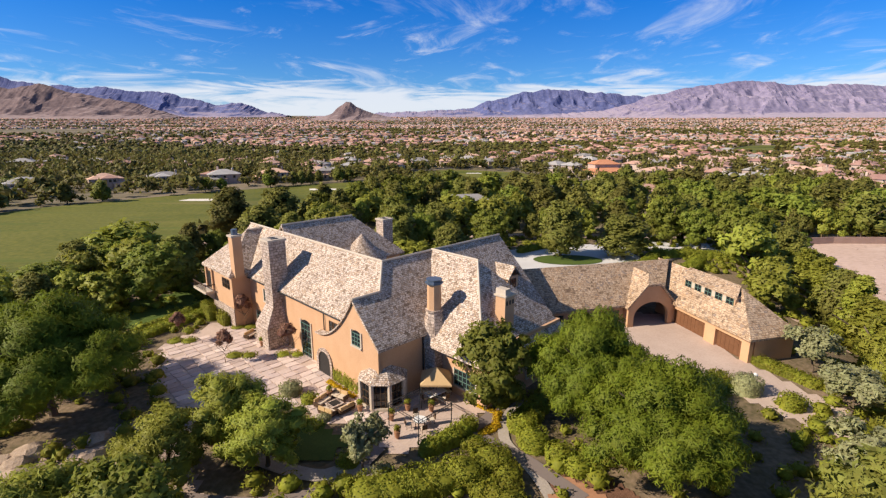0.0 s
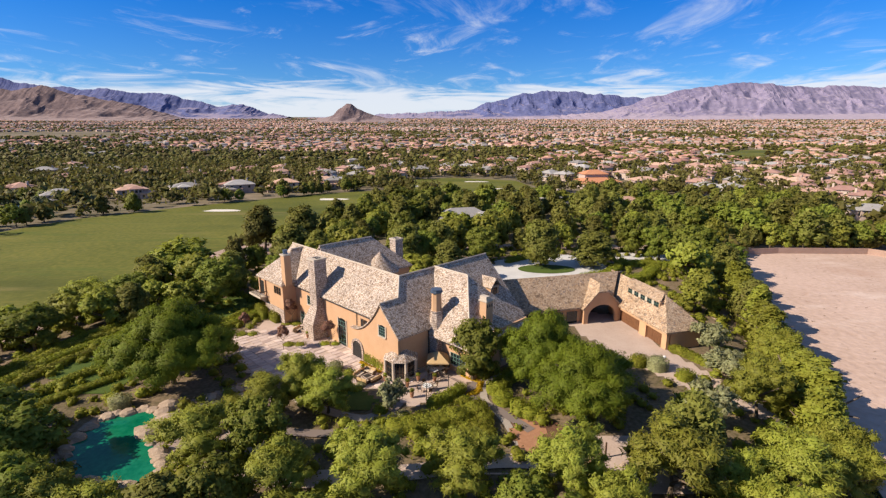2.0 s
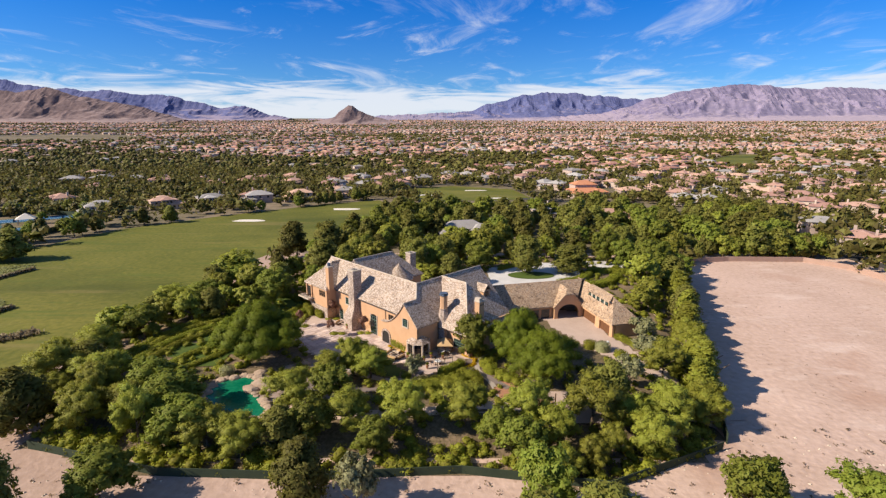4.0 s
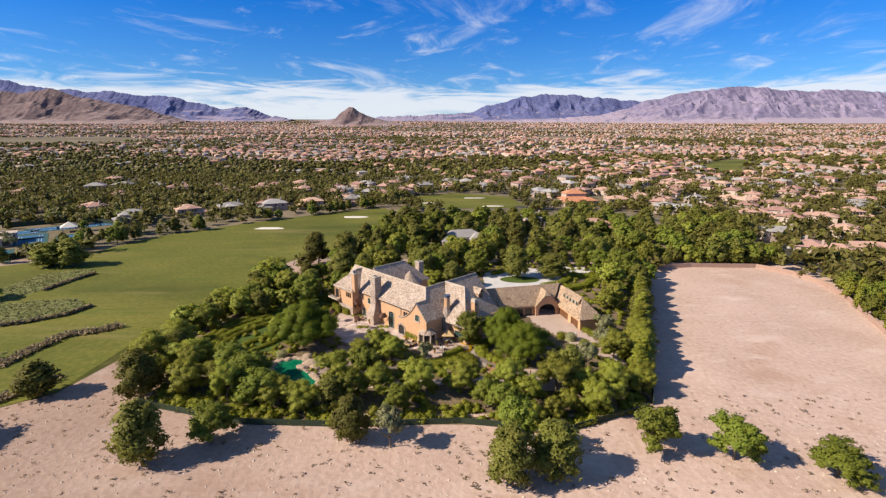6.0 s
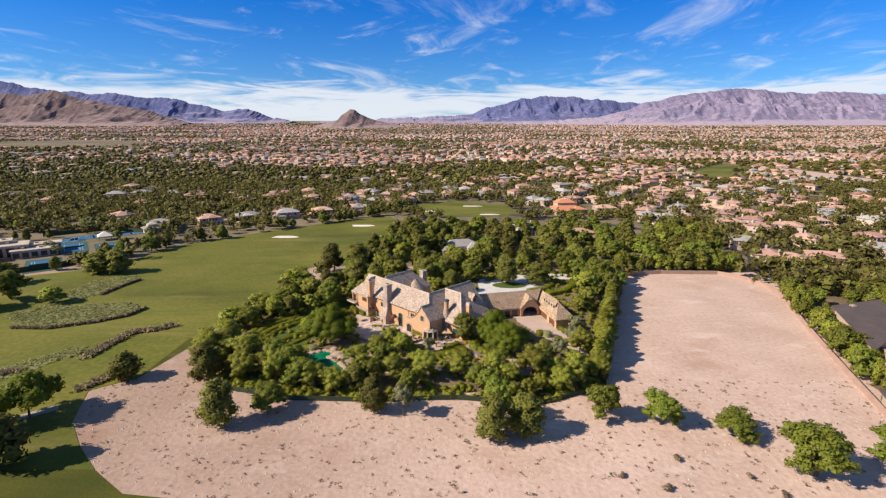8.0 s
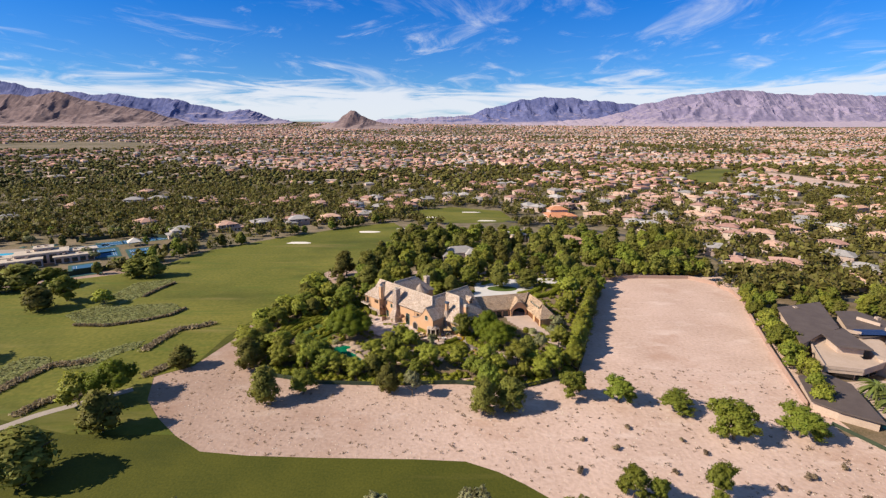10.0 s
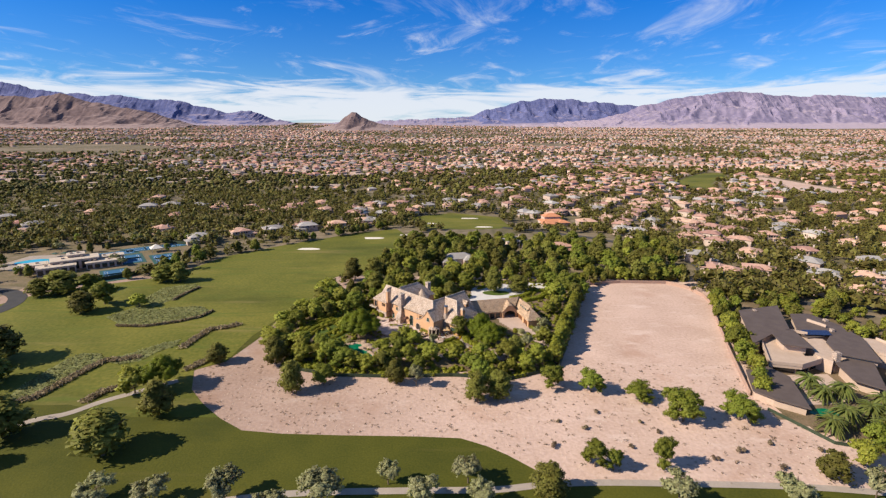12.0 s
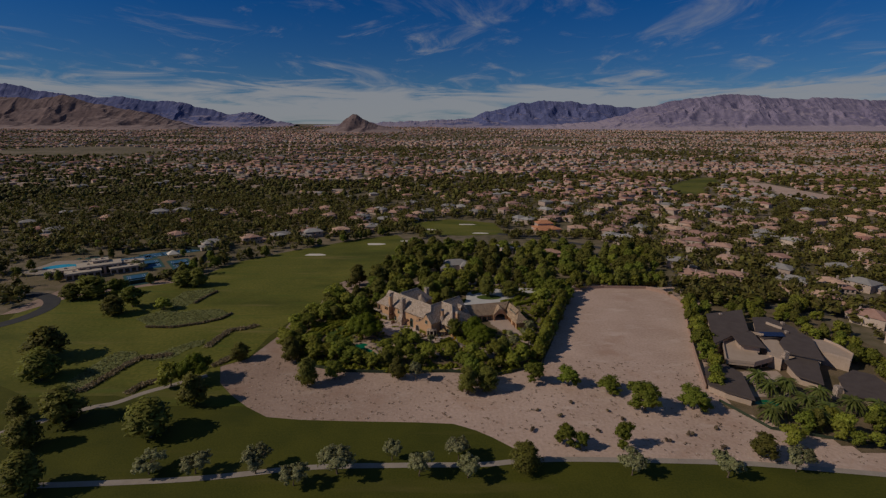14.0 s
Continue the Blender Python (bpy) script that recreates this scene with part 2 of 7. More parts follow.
DARK_WOOD = material("dark_timber", (0.06, 0.035, 0.02), (0.10, 0.06, 0.035), 1.2, 20, 0.7, 0.25)
# dark metal, and the panels that stand for shade in openings
DARK = material("dark_metal_and_shade", (0.03, 0.03, 0.03), (0.05, 0.05, 0.05), 3, 8, 0.5, 0.05, 0.4)
FLUE = material("blue_grey_metal", (0.10, 0.14, 0.20), (0.16, 0.20, 0.27), 3, 8, 0.45, 0.05, 0.5)
GLASS = material("window_glass", (0.012, 0.016, 0.02), (0.02, 0.026, 0.03), 1, 3, 0.06, 0.0)
GLASS.node_tree.nodes["Principled BSDF"].inputs["Specular IOR Level"].default_value = 0.6
SOIL = material("desert_soil", (0.44, 0.315, 0.25), (0.61, 0.455, 0.38), 0.035, 22, 0.95, 0.5, spots=[((0.42, 0.27, 0.20), 0.03, 0.56, 0.72, 1.0), ((0.66, 0.53, 0.46), 0.12, 0.55, 0.75, 0.4), ((0.36, 0.25, 0.19), 0.45, 0.60, 0.72, 1.0)], drift=((0.68, 0.66, 0.64), 25, -95))
GRASS = material("mown_grass", (0.078, 0.096, 0.008), (0.190, 0.176, 0.030), 0.02, 30, 0.9, 0.3, spots=[((0.052, 0.066, 0.006), 0.011, 0.50, 0.66, 0.6), ((0.056, 0.074, 0.006), 0.022, 0.54, 0.70, 0.5), ((0.235, 0.190, 0.065), 0.05, 0.56, 0.75, 0.16), ((0.085, 0.118, 0.014), 0.16, 0.54, 0.70, 0.12)])
ROUGH = material("dark_rough_grass", (0.047, 0.056, 0.004), (0.094, 0.094, 0.009), 0.05, 30, 0.9, 0.4, spots=[((0.036, 0.046, 0.004), 0.03, 0.50, 0.68, 0.4), ((0.115, 0.10, 0.024), 0.07, 0.56, 0.74, 0.14)])
LAWN = material("garden_lawn", (0.05, 0.085, 0.012), (0.09, 0.13, 0.022), 0.3, 20, 0.9, 0.3)
BED = material("garden_bed_soil", (0.085, 0.072, 0.032), (0.25, 0.18, 0.12), 0.12, 16, 0.95, 0.6)
TOWN_SOIL = material("town_ground", (0.07, 0.07, 0.026), (0.27, 0.21, 0.15), 0.012, 9, 0.95, 0.3)
# rock of the farthest ranges, the blue of distance haze mixed into its colour
ROCK_HAZE_BLUE = material("haze_blue_rock", (0.055, 0.075, 0.20), (0.16, 0.17, 0.31), 0.003, 12, 0.95, 0.9, flats=((0.34, 0.29, 0.37), 0.90, 0.995))
SAND = material("bunker_sand", (0.66, 0.61, 0.52), (0.76, 0.72, 0.64), 0.2, 10, 0.95, 0.2)
GRAVEL = material("pale_gravel", (0.50, 0.49, 0.48), (0.62, 0.61, 0.60), 0.3, 20, 0.95, 0.3)
PAVING = material("drive_paving", (0.42, 0.32, 0.265), (0.53, 0.42, 0.355), 0.25, 18, 0.9, 0.25)
ASPHALT = material("asphalt", (0.045, 0.045, 0.047), (0.07, 0.07, 0.07), 0.2, 20, 0.9, 0.2)
PATHC = material("path_concrete", (0.30, 0.26, 0.22), (0.40, 0.345, 0.295), 0.3, 14, 0.9, 0.2)
WATER = material("pond_water", (0.0, 0.115, 0.06), (0.012, 0.20, 0.105), 0.3, 6, 0.08, 0.08)
POOL = material("pool_water", (0.04, 0.38, 0.52), (0.07, 0.46, 0.60), 0.3, 6, 0.08, 0.05)
BARK = material("bark", (0.10, 0.075, 0.05), (0.20, 0.15, 0.11), 1.5, 12, 0.95, 0.6)
FENCE = material("green_mesh_fence", (0.03, 0.045, 0.03), (0.05, 0.07, 0.04), 0.5, 14, 0.9, 0.3)
BLOCK = material("block_wall", (0.33, 0.22, 0.17), (0.43, 0.30, 0.24), 0.3, 12, 0.9, 0.3)
LEAF = {
    "mesquite": material("mesquite_leaf", (0.116, 0.152, 0.010), (0.230, 0.272, 0.024), 0.4, 6, 0.65, 0, island=0.2, per_object=0.05, leaf=True),
    "pine": material("pine_needles", (0.131, 0.137, 0.026), (0.275, 0.259, 0.054), 0.4, 6, 0.7, 0, island=0.22, per_object=0.28, leaf=True),
    "gum": material("acacia_leaf", (0.212, 0.226, 0.028), (0.392, 0.400, 0.064), 0.4, 6, 0.6, 0, island=0.2, per_object=0.24, leaf=True),
    "olive": material("olive_leaf", (0.230, 0.235, 0.105), (0.42, 0.415, 0.22), 0.4, 6, 0.6, 0, island=0.3, per_object=0.12, leaf=True),
    "plum": material("plum_leaf", (0.22, 0.11, 0.075), (0.34, 0.19, 0.135), 0.6, 6, 0.6, 0, island=0.3, per_object=0.1, leaf=True),
    "hedge": material("hedge_leaf", (0.158, 0.179, 0.016), (0.326, 0.323, 0.036), 0.6, 6, 0.65, 0, island=0.3, per_object=0.2, leaf=True),
    "broad": material("broad_leaf", (0.134, 0.160, 0.020), (0.285, 0.305, 0.046), 0.05, 6, 0.65, 0, island=0.22, per_object=0.28, leaf=True),
    "town": material("town_leaf", (0.098, 0.091, 0.020), (0.207, 0.180, 0.046), 0.05, 6, 0.65, 0, island=0.4, leaf=True),
    "palm": material("palm_frond", (0.10, 0.125, 0.025), (0.20, 0.23, 0.06), 0.6, 6, 0.55, 0, island=0.25, per_object=0.1, leaf=True),
    "scrub": material("dry_scrub", (0.19, 0.145, 0.09), (0.32, 0.25, 0.165), 0.6, 6, 0.8, 0, island=0.22, per_object=0.28, leaf=True),
    "native": material("native_grass_bed", (0.18, 0.20, 0.07), (0.34, 0.345, 0.145), 0.3, 6, 0.8, 0, island=0.35, leaf=True),
}
FLOWER = material("yellow_flowers", (0.45, 0.28, 0.01), (0.62, 0.42, 0.02), 2, 6, 0.7, 0, island=0.3, leaf=True)
ROCK = material("mountain_rock", (0.085, 0.060, 0.068), (0.215, 0.155, 0.150), 0.004, 12, 0.95, 0.9, flats=((0.31, 0.235, 0.225), 0.90, 0.99))
# east range: paler, purpler base colours that stand in for the haze
ROCK_HAZE_PURPLE = material("haze_purple_rock", (0.145, 0.130, 0.225), (0.295, 0.255, 0.345), 0.003, 12, 0.95, 0.6, flats=((0.40, 0.335, 0.40), 0.88, 0.99))
STUCCO_MIX = material("house_stucco", (0.40, 0.31, 0.26), (0.56, 0.455, 0.39), 0.2, 8, 0.9, 0.1, per_object=0.22)
TILE_MIX = material("clay_roof_tile", (0.40, 0.23, 0.175), (0.56, 0.365, 0.29), 0.25, 10, 0.85, 0.3, per_object=0.28)
TILE_GREY = material("grey_roof_tile", (0.29, 0.275, 0.265), (0.42, 0.40, 0.385), 0.25, 10, 0.85, 0.3, per_object=0.25)
CITY = material("city_roofs", (0.37, 0.18, 0.13), (0.57, 0.345, 0.27), 0.05, 8, 0.9, 0.1, island=0.34)
CITY_WALL = material("city_walls", (0.41, 0.305, 0.26), (0.57, 0.445, 0.39), 0.05, 8, 0.9, 0.1, island=0.25)
GREY_ROOF = material("dark_seam_roof", (0.085, 0.066, 0.060), (0.125, 0.100, 0.090), 0.3, 10, 0.75, 0.15)
PALE_RENDER = material("taupe_render", (0.42, 0.32, 0.25), (0.52, 0.41, 0.33), 0.3, 8, 0.9, 0.1)
WHITE = material("white_paint", (0.68, 0.68, 0.66), (0.78, 0.78, 0.76), 0.3, 6, 0.7, 0.05)
COURT = material("blue_court", (0.025, 0.105, 0.215), (0.04, 0.135, 0.26), 0.2, 6, 0.8, 0.05)
CLUB_GROUND = material("club_ground", (0.085, 0.085, 0.03), (0.26, 0.19, 0.13), 0.06, 16, 0.95, 0.4)
MULCH = material("red_mulch", (0.11, 0.055, 0.033), (0.21, 0.11, 0.07), 0.8, 14, 0.95, 0.7)
COURT_RIM = material("green_court", (0.03, 0.085, 0.075), (0.045, 0.11, 0.095), 0.2, 6, 0.8, 0.05)
SOLAR = material("solar_cells", (0.015, 0.025, 0.07), (0.03, 0.045, 0.11), 1, 6, 0.25, 0.0)
CANVAS = material("tan_canvas", (0.50, 0.34, 0.17), (0.58, 0.41, 0.22), 1, 10, 0.85, 0.1)
CUSHION = material("cream_cushion", (0.50, 0.42, 0.32), (0.62, 0.53, 0.42), 2, 8, 0.9, 0.1)
TERRA = material("terracotta", (0.30, 0.15, 0.08), (0.42, 0.22, 0.13), 2, 8, 0.85, 0.1)


# ---- mesh helpers ----
class Builder:
    """Collects faces, with UVs in metres along and up each face."""

    def __init__(self):
        self.v, self.f, self.uv = [], [], []

    def poly(self, pts):
        pts = [Vector(p) for p in pts]
        n = Vector((0, 0, 0))
        for i in range(len(pts)):
            n += (pts[i] - pts[0]).cross(pts[(i + 1) % len(pts)] - pts[0])
        n = n.normalized() if n.length > 1e-9 else Vector((0, 0, 1))
        a = Vector((0, 0, 1)).cross(n)
        a = a.normalized() if a.length > 0.05 else Vector((1, 0, 0))
        b = n.cross(a)
        k = len(self.v)
        self.v += [tuple(p) for p in pts]
        self.f.append(list(range(k, k + len(pts))))
        self.uv += [(p.dot(a), p.dot(b)) for p in pts]

    def slab(self, pts, thick, direction=(0, 0, -1)):
        """A polygon, seen counter-clockwise from outside, with thickness."""
        d = Vector(direction) * thick
        pts = [Vector(p) for p in pts]
        low_pts = [p + d for p in pts]
        self.poly(pts)
        self.poly(low_pts[::-1])
        for i in range(len(pts)):
            j = (i + 1) % len(pts)
            self.poly([pts[i], low_pts[i], low_pts[j], pts[j]])

    def box(self, x0, x1, y0, y1, z0, z1, taper=0.0):
        t = taper
        a = [(x0, y0, z0), (x1, y0, z0), (x1, y1, z0), (x0, y1, z0)]
        b = [(x0 + t, y0 + t, z1), (x1 - t, y0 + t, z1), (x1 - t, y1 - t, z1), (x0 + t, y1 - t, z1)]
        self.poly(a[::-1])
        self.poly(b)
        for i in range(4):
            j = (i + 1) % 4
            self.poly([a[i], a[j], b[j], b[i]])

    def tube(self, p, q, r0, r1, sides=8, caps=True):
        p, q = Vector(p), Vector(q)
        d = (q - p).normalized()
        a = d.orthogonal().normalized()
        b = d.cross(a)
        ring = lambda c, r: [c + (a * math.cos(t) + b * math.sin(t)) * r for t in [2 * math.pi * i / sides for i in range(sides)]]
        A, B = ring(p, r0), ring(q, r1)
        for i in range(sides):
            j = (i + 1) % sides
            self.poly([A[i], A[j], B[j], B[i]])
        if caps:
            self.poly(A[::-1])
            self.poly(B)

    def prism(self, pts, z0, z1):
        self.slab([(x, y, z1) for x, y in pts], z1 - z0)

    def mesh(self, name):
        me = bpy.data.meshes.new(name)
        me.from_pydata(self.v, [], self.f)
        uvl = me.uv_layers.new(name="UVMap")
        uvl.data.foreach_set("uv", np.array(self.uv, dtype=np.float32).ravel())
        return me


def link(name, b, mat, parent=None, label="", m=None):
    me = b.mesh(name) if isinstance(b, Builder) else b
    if mat and not me.materials:
        me.materials.append(mat)
    ob = new(name, me)
    if m is not None:
        ob.matrix_world = m
    if parent is not None:
        ob.parent = parent
    if label:
        ob["label"] = label
    return ob


def thing(name, label, category, m=None, group="", kind=""):
    e = new(name)
    if m is not None:
        e.matrix_world = m
    return tagged(e, label, category, group, kind)


def inside(x, y, poly):
    hit = False
    j = len(poly) - 1
    for i in range(len(poly)):
        (xi, yi), (xj, yj) = poly[i], poly[j]
        if (yi > y) != (yj > y) and x < (xj - xi) * (y - yi) / (yj - yi) + xi:
            hit = not hit
        j = i
    return hit


def sstep(a, b, x):
    t = min(1.0, max(0.0, (x - a) / (b - a)))
    return t * t * (3 - 2 * t)


def lot_line(y):
    """The x of the tree row between the estate and the empty lot."""
    return 47.5 + (y - 30) * 0.385


def height(x, y):
    """The ground: flat, a low pad under the estate, a long rise towards the mountains."""
    pad = sstep(-82, -64, x) * sstep(0, 9, lot_line(y) - x) * sstep(19, 33, y) * sstep(170, 125, y)
    z = pad * 2.4
    d = math.hypot(x * 0.5, y)
    if d > 800:
        z += 165 * ((d - 800) / 3900) ** 1.25
    return z

# ---- ground ----
rnd = random.Random(7)


def ground_sheet():
    def lines(lo, hi, fine_lo, fine_hi, step):
        out = list(np.arange(fine_lo, fine_hi + 0.1, step))
        x, s = fine_hi, step
        while x < hi:
            s *= 1.22
            x += s
            out.append(min(x, hi))
        x, s = fine_lo, step
        while x > lo:
            s *= 1.22
            x -= s
            out.insert(0, max(x, lo))
        return out
    xs, ys = lines(-4600, 4600, -130, 150, 4), lines(-1500, 4700, -60, 180, 4)
    v = [(x, y, height(x, y)) for y in ys for x in xs]
    w = len(xs)
    f = [(j * w + i, j * w + i + 1, (j + 1) * w + i + 1, (j + 1) * w + i) for j in range(len(ys) - 1) for i in range(w - 1)]
    me = bpy.data.meshes.new("ground")
    me.from_pydata(v, [], f)
    me.shade_smooth()
    me.materials.append(SOIL)
    me.materials.append(TOWN_SOIL)
    for p in me.polygons:
        x, y, _ = p.center
        if y > 158 or x < -262 or x > 165 + 0.25 * max(0, y):
            p.material_index = 1
    return tagged(new("ground", me), "pale pinkish desert soil with sparse scrub", "ground", kind="structure")


ground_sheet()

SAND_EDGE = [(-91.6, 56), (-97, 31), (-107, 23), (-100, 7), (-91, -3), (-81, -12), (-70, -19.5), (-56, -21.3), (-36, -22.1), (-10, -22.6), (3.7, -23.5), (12, -27.6), (18, -32), (25, -38.4), (32, -43)]
ESTATE = [(-70, 24), (-45, 18), (-21, 17), (2, 18.5), (24, 15), (46, 24.5), (90, 138), (70, 150), (10, 150), (-40, 150), (-62, 128), (-78, 95), (-88, 70), (-86, 50)]
LOT = [(91, 139), (100, 143), (116, 145.5), (144, 144.5), (153, 134), (155, 119), (151, 103), (139, 74), (126, 43), (112, 5), (50, 22), (48, 32)]
FAIRWAY = [(-262, 90), (-250, 124), (-191, 160), (-176, 214), (-143, 254), (-83, 312), (-50, 330), (-38, 300), (-43, 244), (-46, 190), (-64, 150), (-76, 108), (-90, 85), (-96, 58)] + SAND_EDGE[1:6] + [(-112, -12), (-140, -4), (-175, -6), (-230, 20)]
GOLF_ALL = [(-330, 60), (-262, 92), (-250, 124), (-191, 160), (-176, 214), (-143, 254), (-83, 312), (-50, 330), (-38, 300), (-43, 244), (-46, 190), (-64, 150), (-76, 108), (-90, 85)] + SAND_EDGE + [(60, -44.4), (120, -48), (190, -60), (190, -190), (-330, -190)]
GREEN2 = [(-40, 400), (8, 432), (62, 404), (70, 336), (20, 328), (-22, 334)]
GOLF3 = [(430, 690), (462, 825), (575, 960), (640, 990), (625, 930), (525, 800), (478, 700)]
WASH = [(672, 905), (700, 860), (690, 770), (700, 660), (660, 640), (600, 680), (640, 770), (640, 860)]
CLUB = [(-335, 150), (-335, 250), (-214, 255), (-200, 205), (-222, 152), (-262, 132)]
COURT_AREA = [(12, 96), (16, 128), (36, 138), (50, 134), (47, 116), (33, 103), (24, 97)]
GREYLOT = [(116, -12), (134, 40), (150, 84), (160, 112), (230, 112), (230, -40), (150, -38)]


def region(name, poly, mat, label, z=0.06, category="grass"):
    b = Builder()
    b.poly([(x, y, z) for x, y in poly])
    me = b.mesh(name)
    bm = bmesh.new()
    bm.from_mesh(me)
    bmesh.ops.triangulate(bm, faces=bm.faces)
    bm.to_mesh(me)
    bm.free()
    me.materials.append(mat)
    return tagged(new(name, me), label, category, kind="structure")


def draped(name, poly, mat, label, lift=0.08, step=2.0, category="ground"):
    """A sheet over uneven ground: grid cells whose middle lies inside the outline."""
    xs, ys = [p[0] for p in poly], [p[1] for p in poly]
    idx, v, f = {}, [], []

    def vert(i, j):
        if (i, j) not in idx:
            idx[i, j] = len(v)
            v.append((i * step, j * step, height(i * step, j * step) + lift))
        return idx[i, j]
    for i in range(int(min(xs) // step), int(max(xs) // step) + 1):
        for j in range(int(min(ys) // step), int(max(ys) // step) + 1):
            if inside((i + 0.5) * step, (j + 0.5) * step, poly):
                f.append((vert(i, j), vert(i + 1, j), vert(i + 1, j + 1), vert(i, j + 1)))
    me = bpy.data.meshes.new(name)
    me.from_pydata(v, [], f)
    me.shade_smooth()
    me.materials.append(mat)
    return tagged(new(name, me), label, category, kind="structure")


region("golf_course", GOLF_ALL, ROUGH, "dark green mown rough of the golf course", 0.05)
region("golf_fairway", FAIRWAY, GRASS, "lighter green mown golf fairway", 0.10)
region("golf_green", GREEN2, GRASS, "mown golf green beyond the woods", 0.08)
draped("golf_green_far", GOLF3, GRASS, "distant mown golf fairway", 0.5, 12.0, "grass")
draped("desert_wash", WASH, SOIL, "pale bare desert wash between the houses", 0.5, 12.0)
draped("garden", ESTATE, BED, "garden beds with mulch and low planting", 0.05, 3.0)


def ribbon(name, pts, width, mat, label, lift=0.14, category="path", kind="structure"):
    """A path of even width along a smooth line."""
    pts = [Vector((x, y, 0)) for x, y in pts]
    fine = []
    for i in range(len(pts) - 1):
        p0, p1, p2, p3 = pts[max(i - 1, 0)], pts[i], pts[i + 1], pts[min(i + 2, len(pts) - 1)]
        for k in range(8):
            t = k / 8
            fine.append(0.5 * (2 * p1 + (p2 - p0) * t + (2 * p0 - 5 * p1 + 4 * p2 - p3) * t * t + (3 * p1 - p0 - 3 * p2 + p3) * t ** 3))
    fine.append(pts[-1])
    v, f = [], []
    for i, p in enumerate(fine):
        d = fine[min(i + 1, len(fine) - 1)] - fine[max(i - 1, 0)]
        s = Vector((-d.y, d.x, 0)).normalized() * width / 2
        for q in (p + s, p - s):
            v.append((q.x, q.y, height(q.x, q.y) + lift))
        if i:
            k = 2 * i
            f.append((k - 2, k - 1, k + 1, k))
    me = bpy.data.meshes.new(name)
    me.from_pydata(v, [], f)
    me.materials.append(mat)
    return tagged(new(name, me), label, category, kind=kind)


ribbon("cart_path", [(-175, -40), (-147, -16), (-136, -10), (-129, -2), (-119, 6), (-109, 14)], 3.2, PATHC, "pale concrete cart path on the golf course")
ribbon("cart_path_2", [(-190, -62), (-90, -56), (-47, -49.5), (-15, -48), (12, -47.4), (25, -45.6), (41, -44.4), (66, -44.7), (97, -45.7), (121, -48), (180, -56)], 2.6, PATHC, "pale concrete cart path along the desert edge")

BUNKERS = [(-117, 241, 9, 4.5), (-68, 285, 9, 5), (40, 342, 9, 4), (27, 394, 10, 4), (-16, 361, 6, 5), (-40, 300, 4, 3)]
for x, y, a, c in BUNKERS:
    b = Builder()
    b.poly([(x + a * math.cos(t) * (1 + 0.18 * math.sin(3 * t + x)), y + c * math.sin(t) * (1 + 0.2 * math.cos(2 * t)), 0.16) for t in [2 * math.pi * i / 24 for i in range(24)]])
    tagged(link("sand_bunker", b, SAND), "pale sand bunker in the fairway", "bunker", "bunkers of the golf course", "structure")

# ---- the mansion ----
MANSION_POSE = pose(-7.2, 63.25, 2.5, 0, 0, 45)
mansion = thing("mansion", "large ochre stucco country house with steep stone slate roofs", "house", MANSION_POSE)
FLOOR_Z = -0.5


def roof(pts, name="roof", mat=SLATE, parent=None, thick=0.32, label=""):
    b = Builder()
    b.slab(pts, thick)
    return link(name, b, mat, parent or mansion, label)


def wall_box(x0, x1, y0, y1, z0, z1, parent=None, mat=STUCCO, name="wall"):
    b = Builder()
    b.box(x0, x1, y0, y1, z0, z1)
    return link(name, b, mat, parent or mansion)


# main roof, falling to the terrace and to the garden court
roof([(0, 36.6, 14.4), (-5.75, 36.6, 8.3), (-5.75, -2.7, 8.3), (-2.55, -2.7, 11.7), (0, 0, 14.4)], label="pale sunlit slate slope")
roof([(0, 36.6, 14.4), (0, 5, 14.4), (5.75, 5, 8.3), (5.75, 36.6, 8.3)][::-1])
roof([(0, 0, 14.4), (-2.55, -2.7, 11.7), (-6.5, -2.7, 11.7), (-6.5, -7.3, 7.1), (16, -7.3, 7.1), (16, -10.3, 4.1), (22.8, -10.3, 4.1), (22.8, 0, 14.4)])
roof([(0, 0, 14.4), (22.8, 0, 14.4), (22.8, 7.4, 7.0), (5, 7.4, 7.0)])
# projecting hipped wing of the garden court
roof([(8.4, 0.4, 14.5), (0.3, 0.4, 5.9), (0.3, -16.2, 5.9), (8.4, -8.2, 14.5)], label="pale sunlit slate slope")
roof([(8.4, -8.2, 14.5), (0.3, -16.2, 5.9), (16.5, -16.2, 5.9)])
roof([(8.4, 0.4, 14.5), (8.4, -8.2, 14.5), (16.5, -16.2, 5.9), (16.5, 0.4, 5.9)])
# bedroom wing with hipped front
roof([(-8.5, 26.4, 8.7), (-2.9, 32, 14.2), (-8.5, 37.6, 8.7)], label="pale sunlit slate slope")
roof([(-8.5, 26.4, 8.7), (0, 26.4, 8.7), (0, 32, 14.2), (-2.9, 32, 14.2)])
roof([(-8.5, 37.6, 8.7), (-2.9, 32, 14.2), (0, 32, 14.2), (0, 37.6, 8.7)])
# rear wing
roof([(0, 25.5, 15.5), (-1, 19.0, 9.0), (19.8, 19.0, 9.0), (13.3, 25.5, 15.5)])
roof([(0, 25.5, 15.5), (13.3, 25.5, 15.5), (19.8, 32, 9.0), (-1, 32, 9.0)])
roof([(13.3, 25.5, 15.5), (19.8, 19.0, 9.0), (19.8, 32, 9.0)])
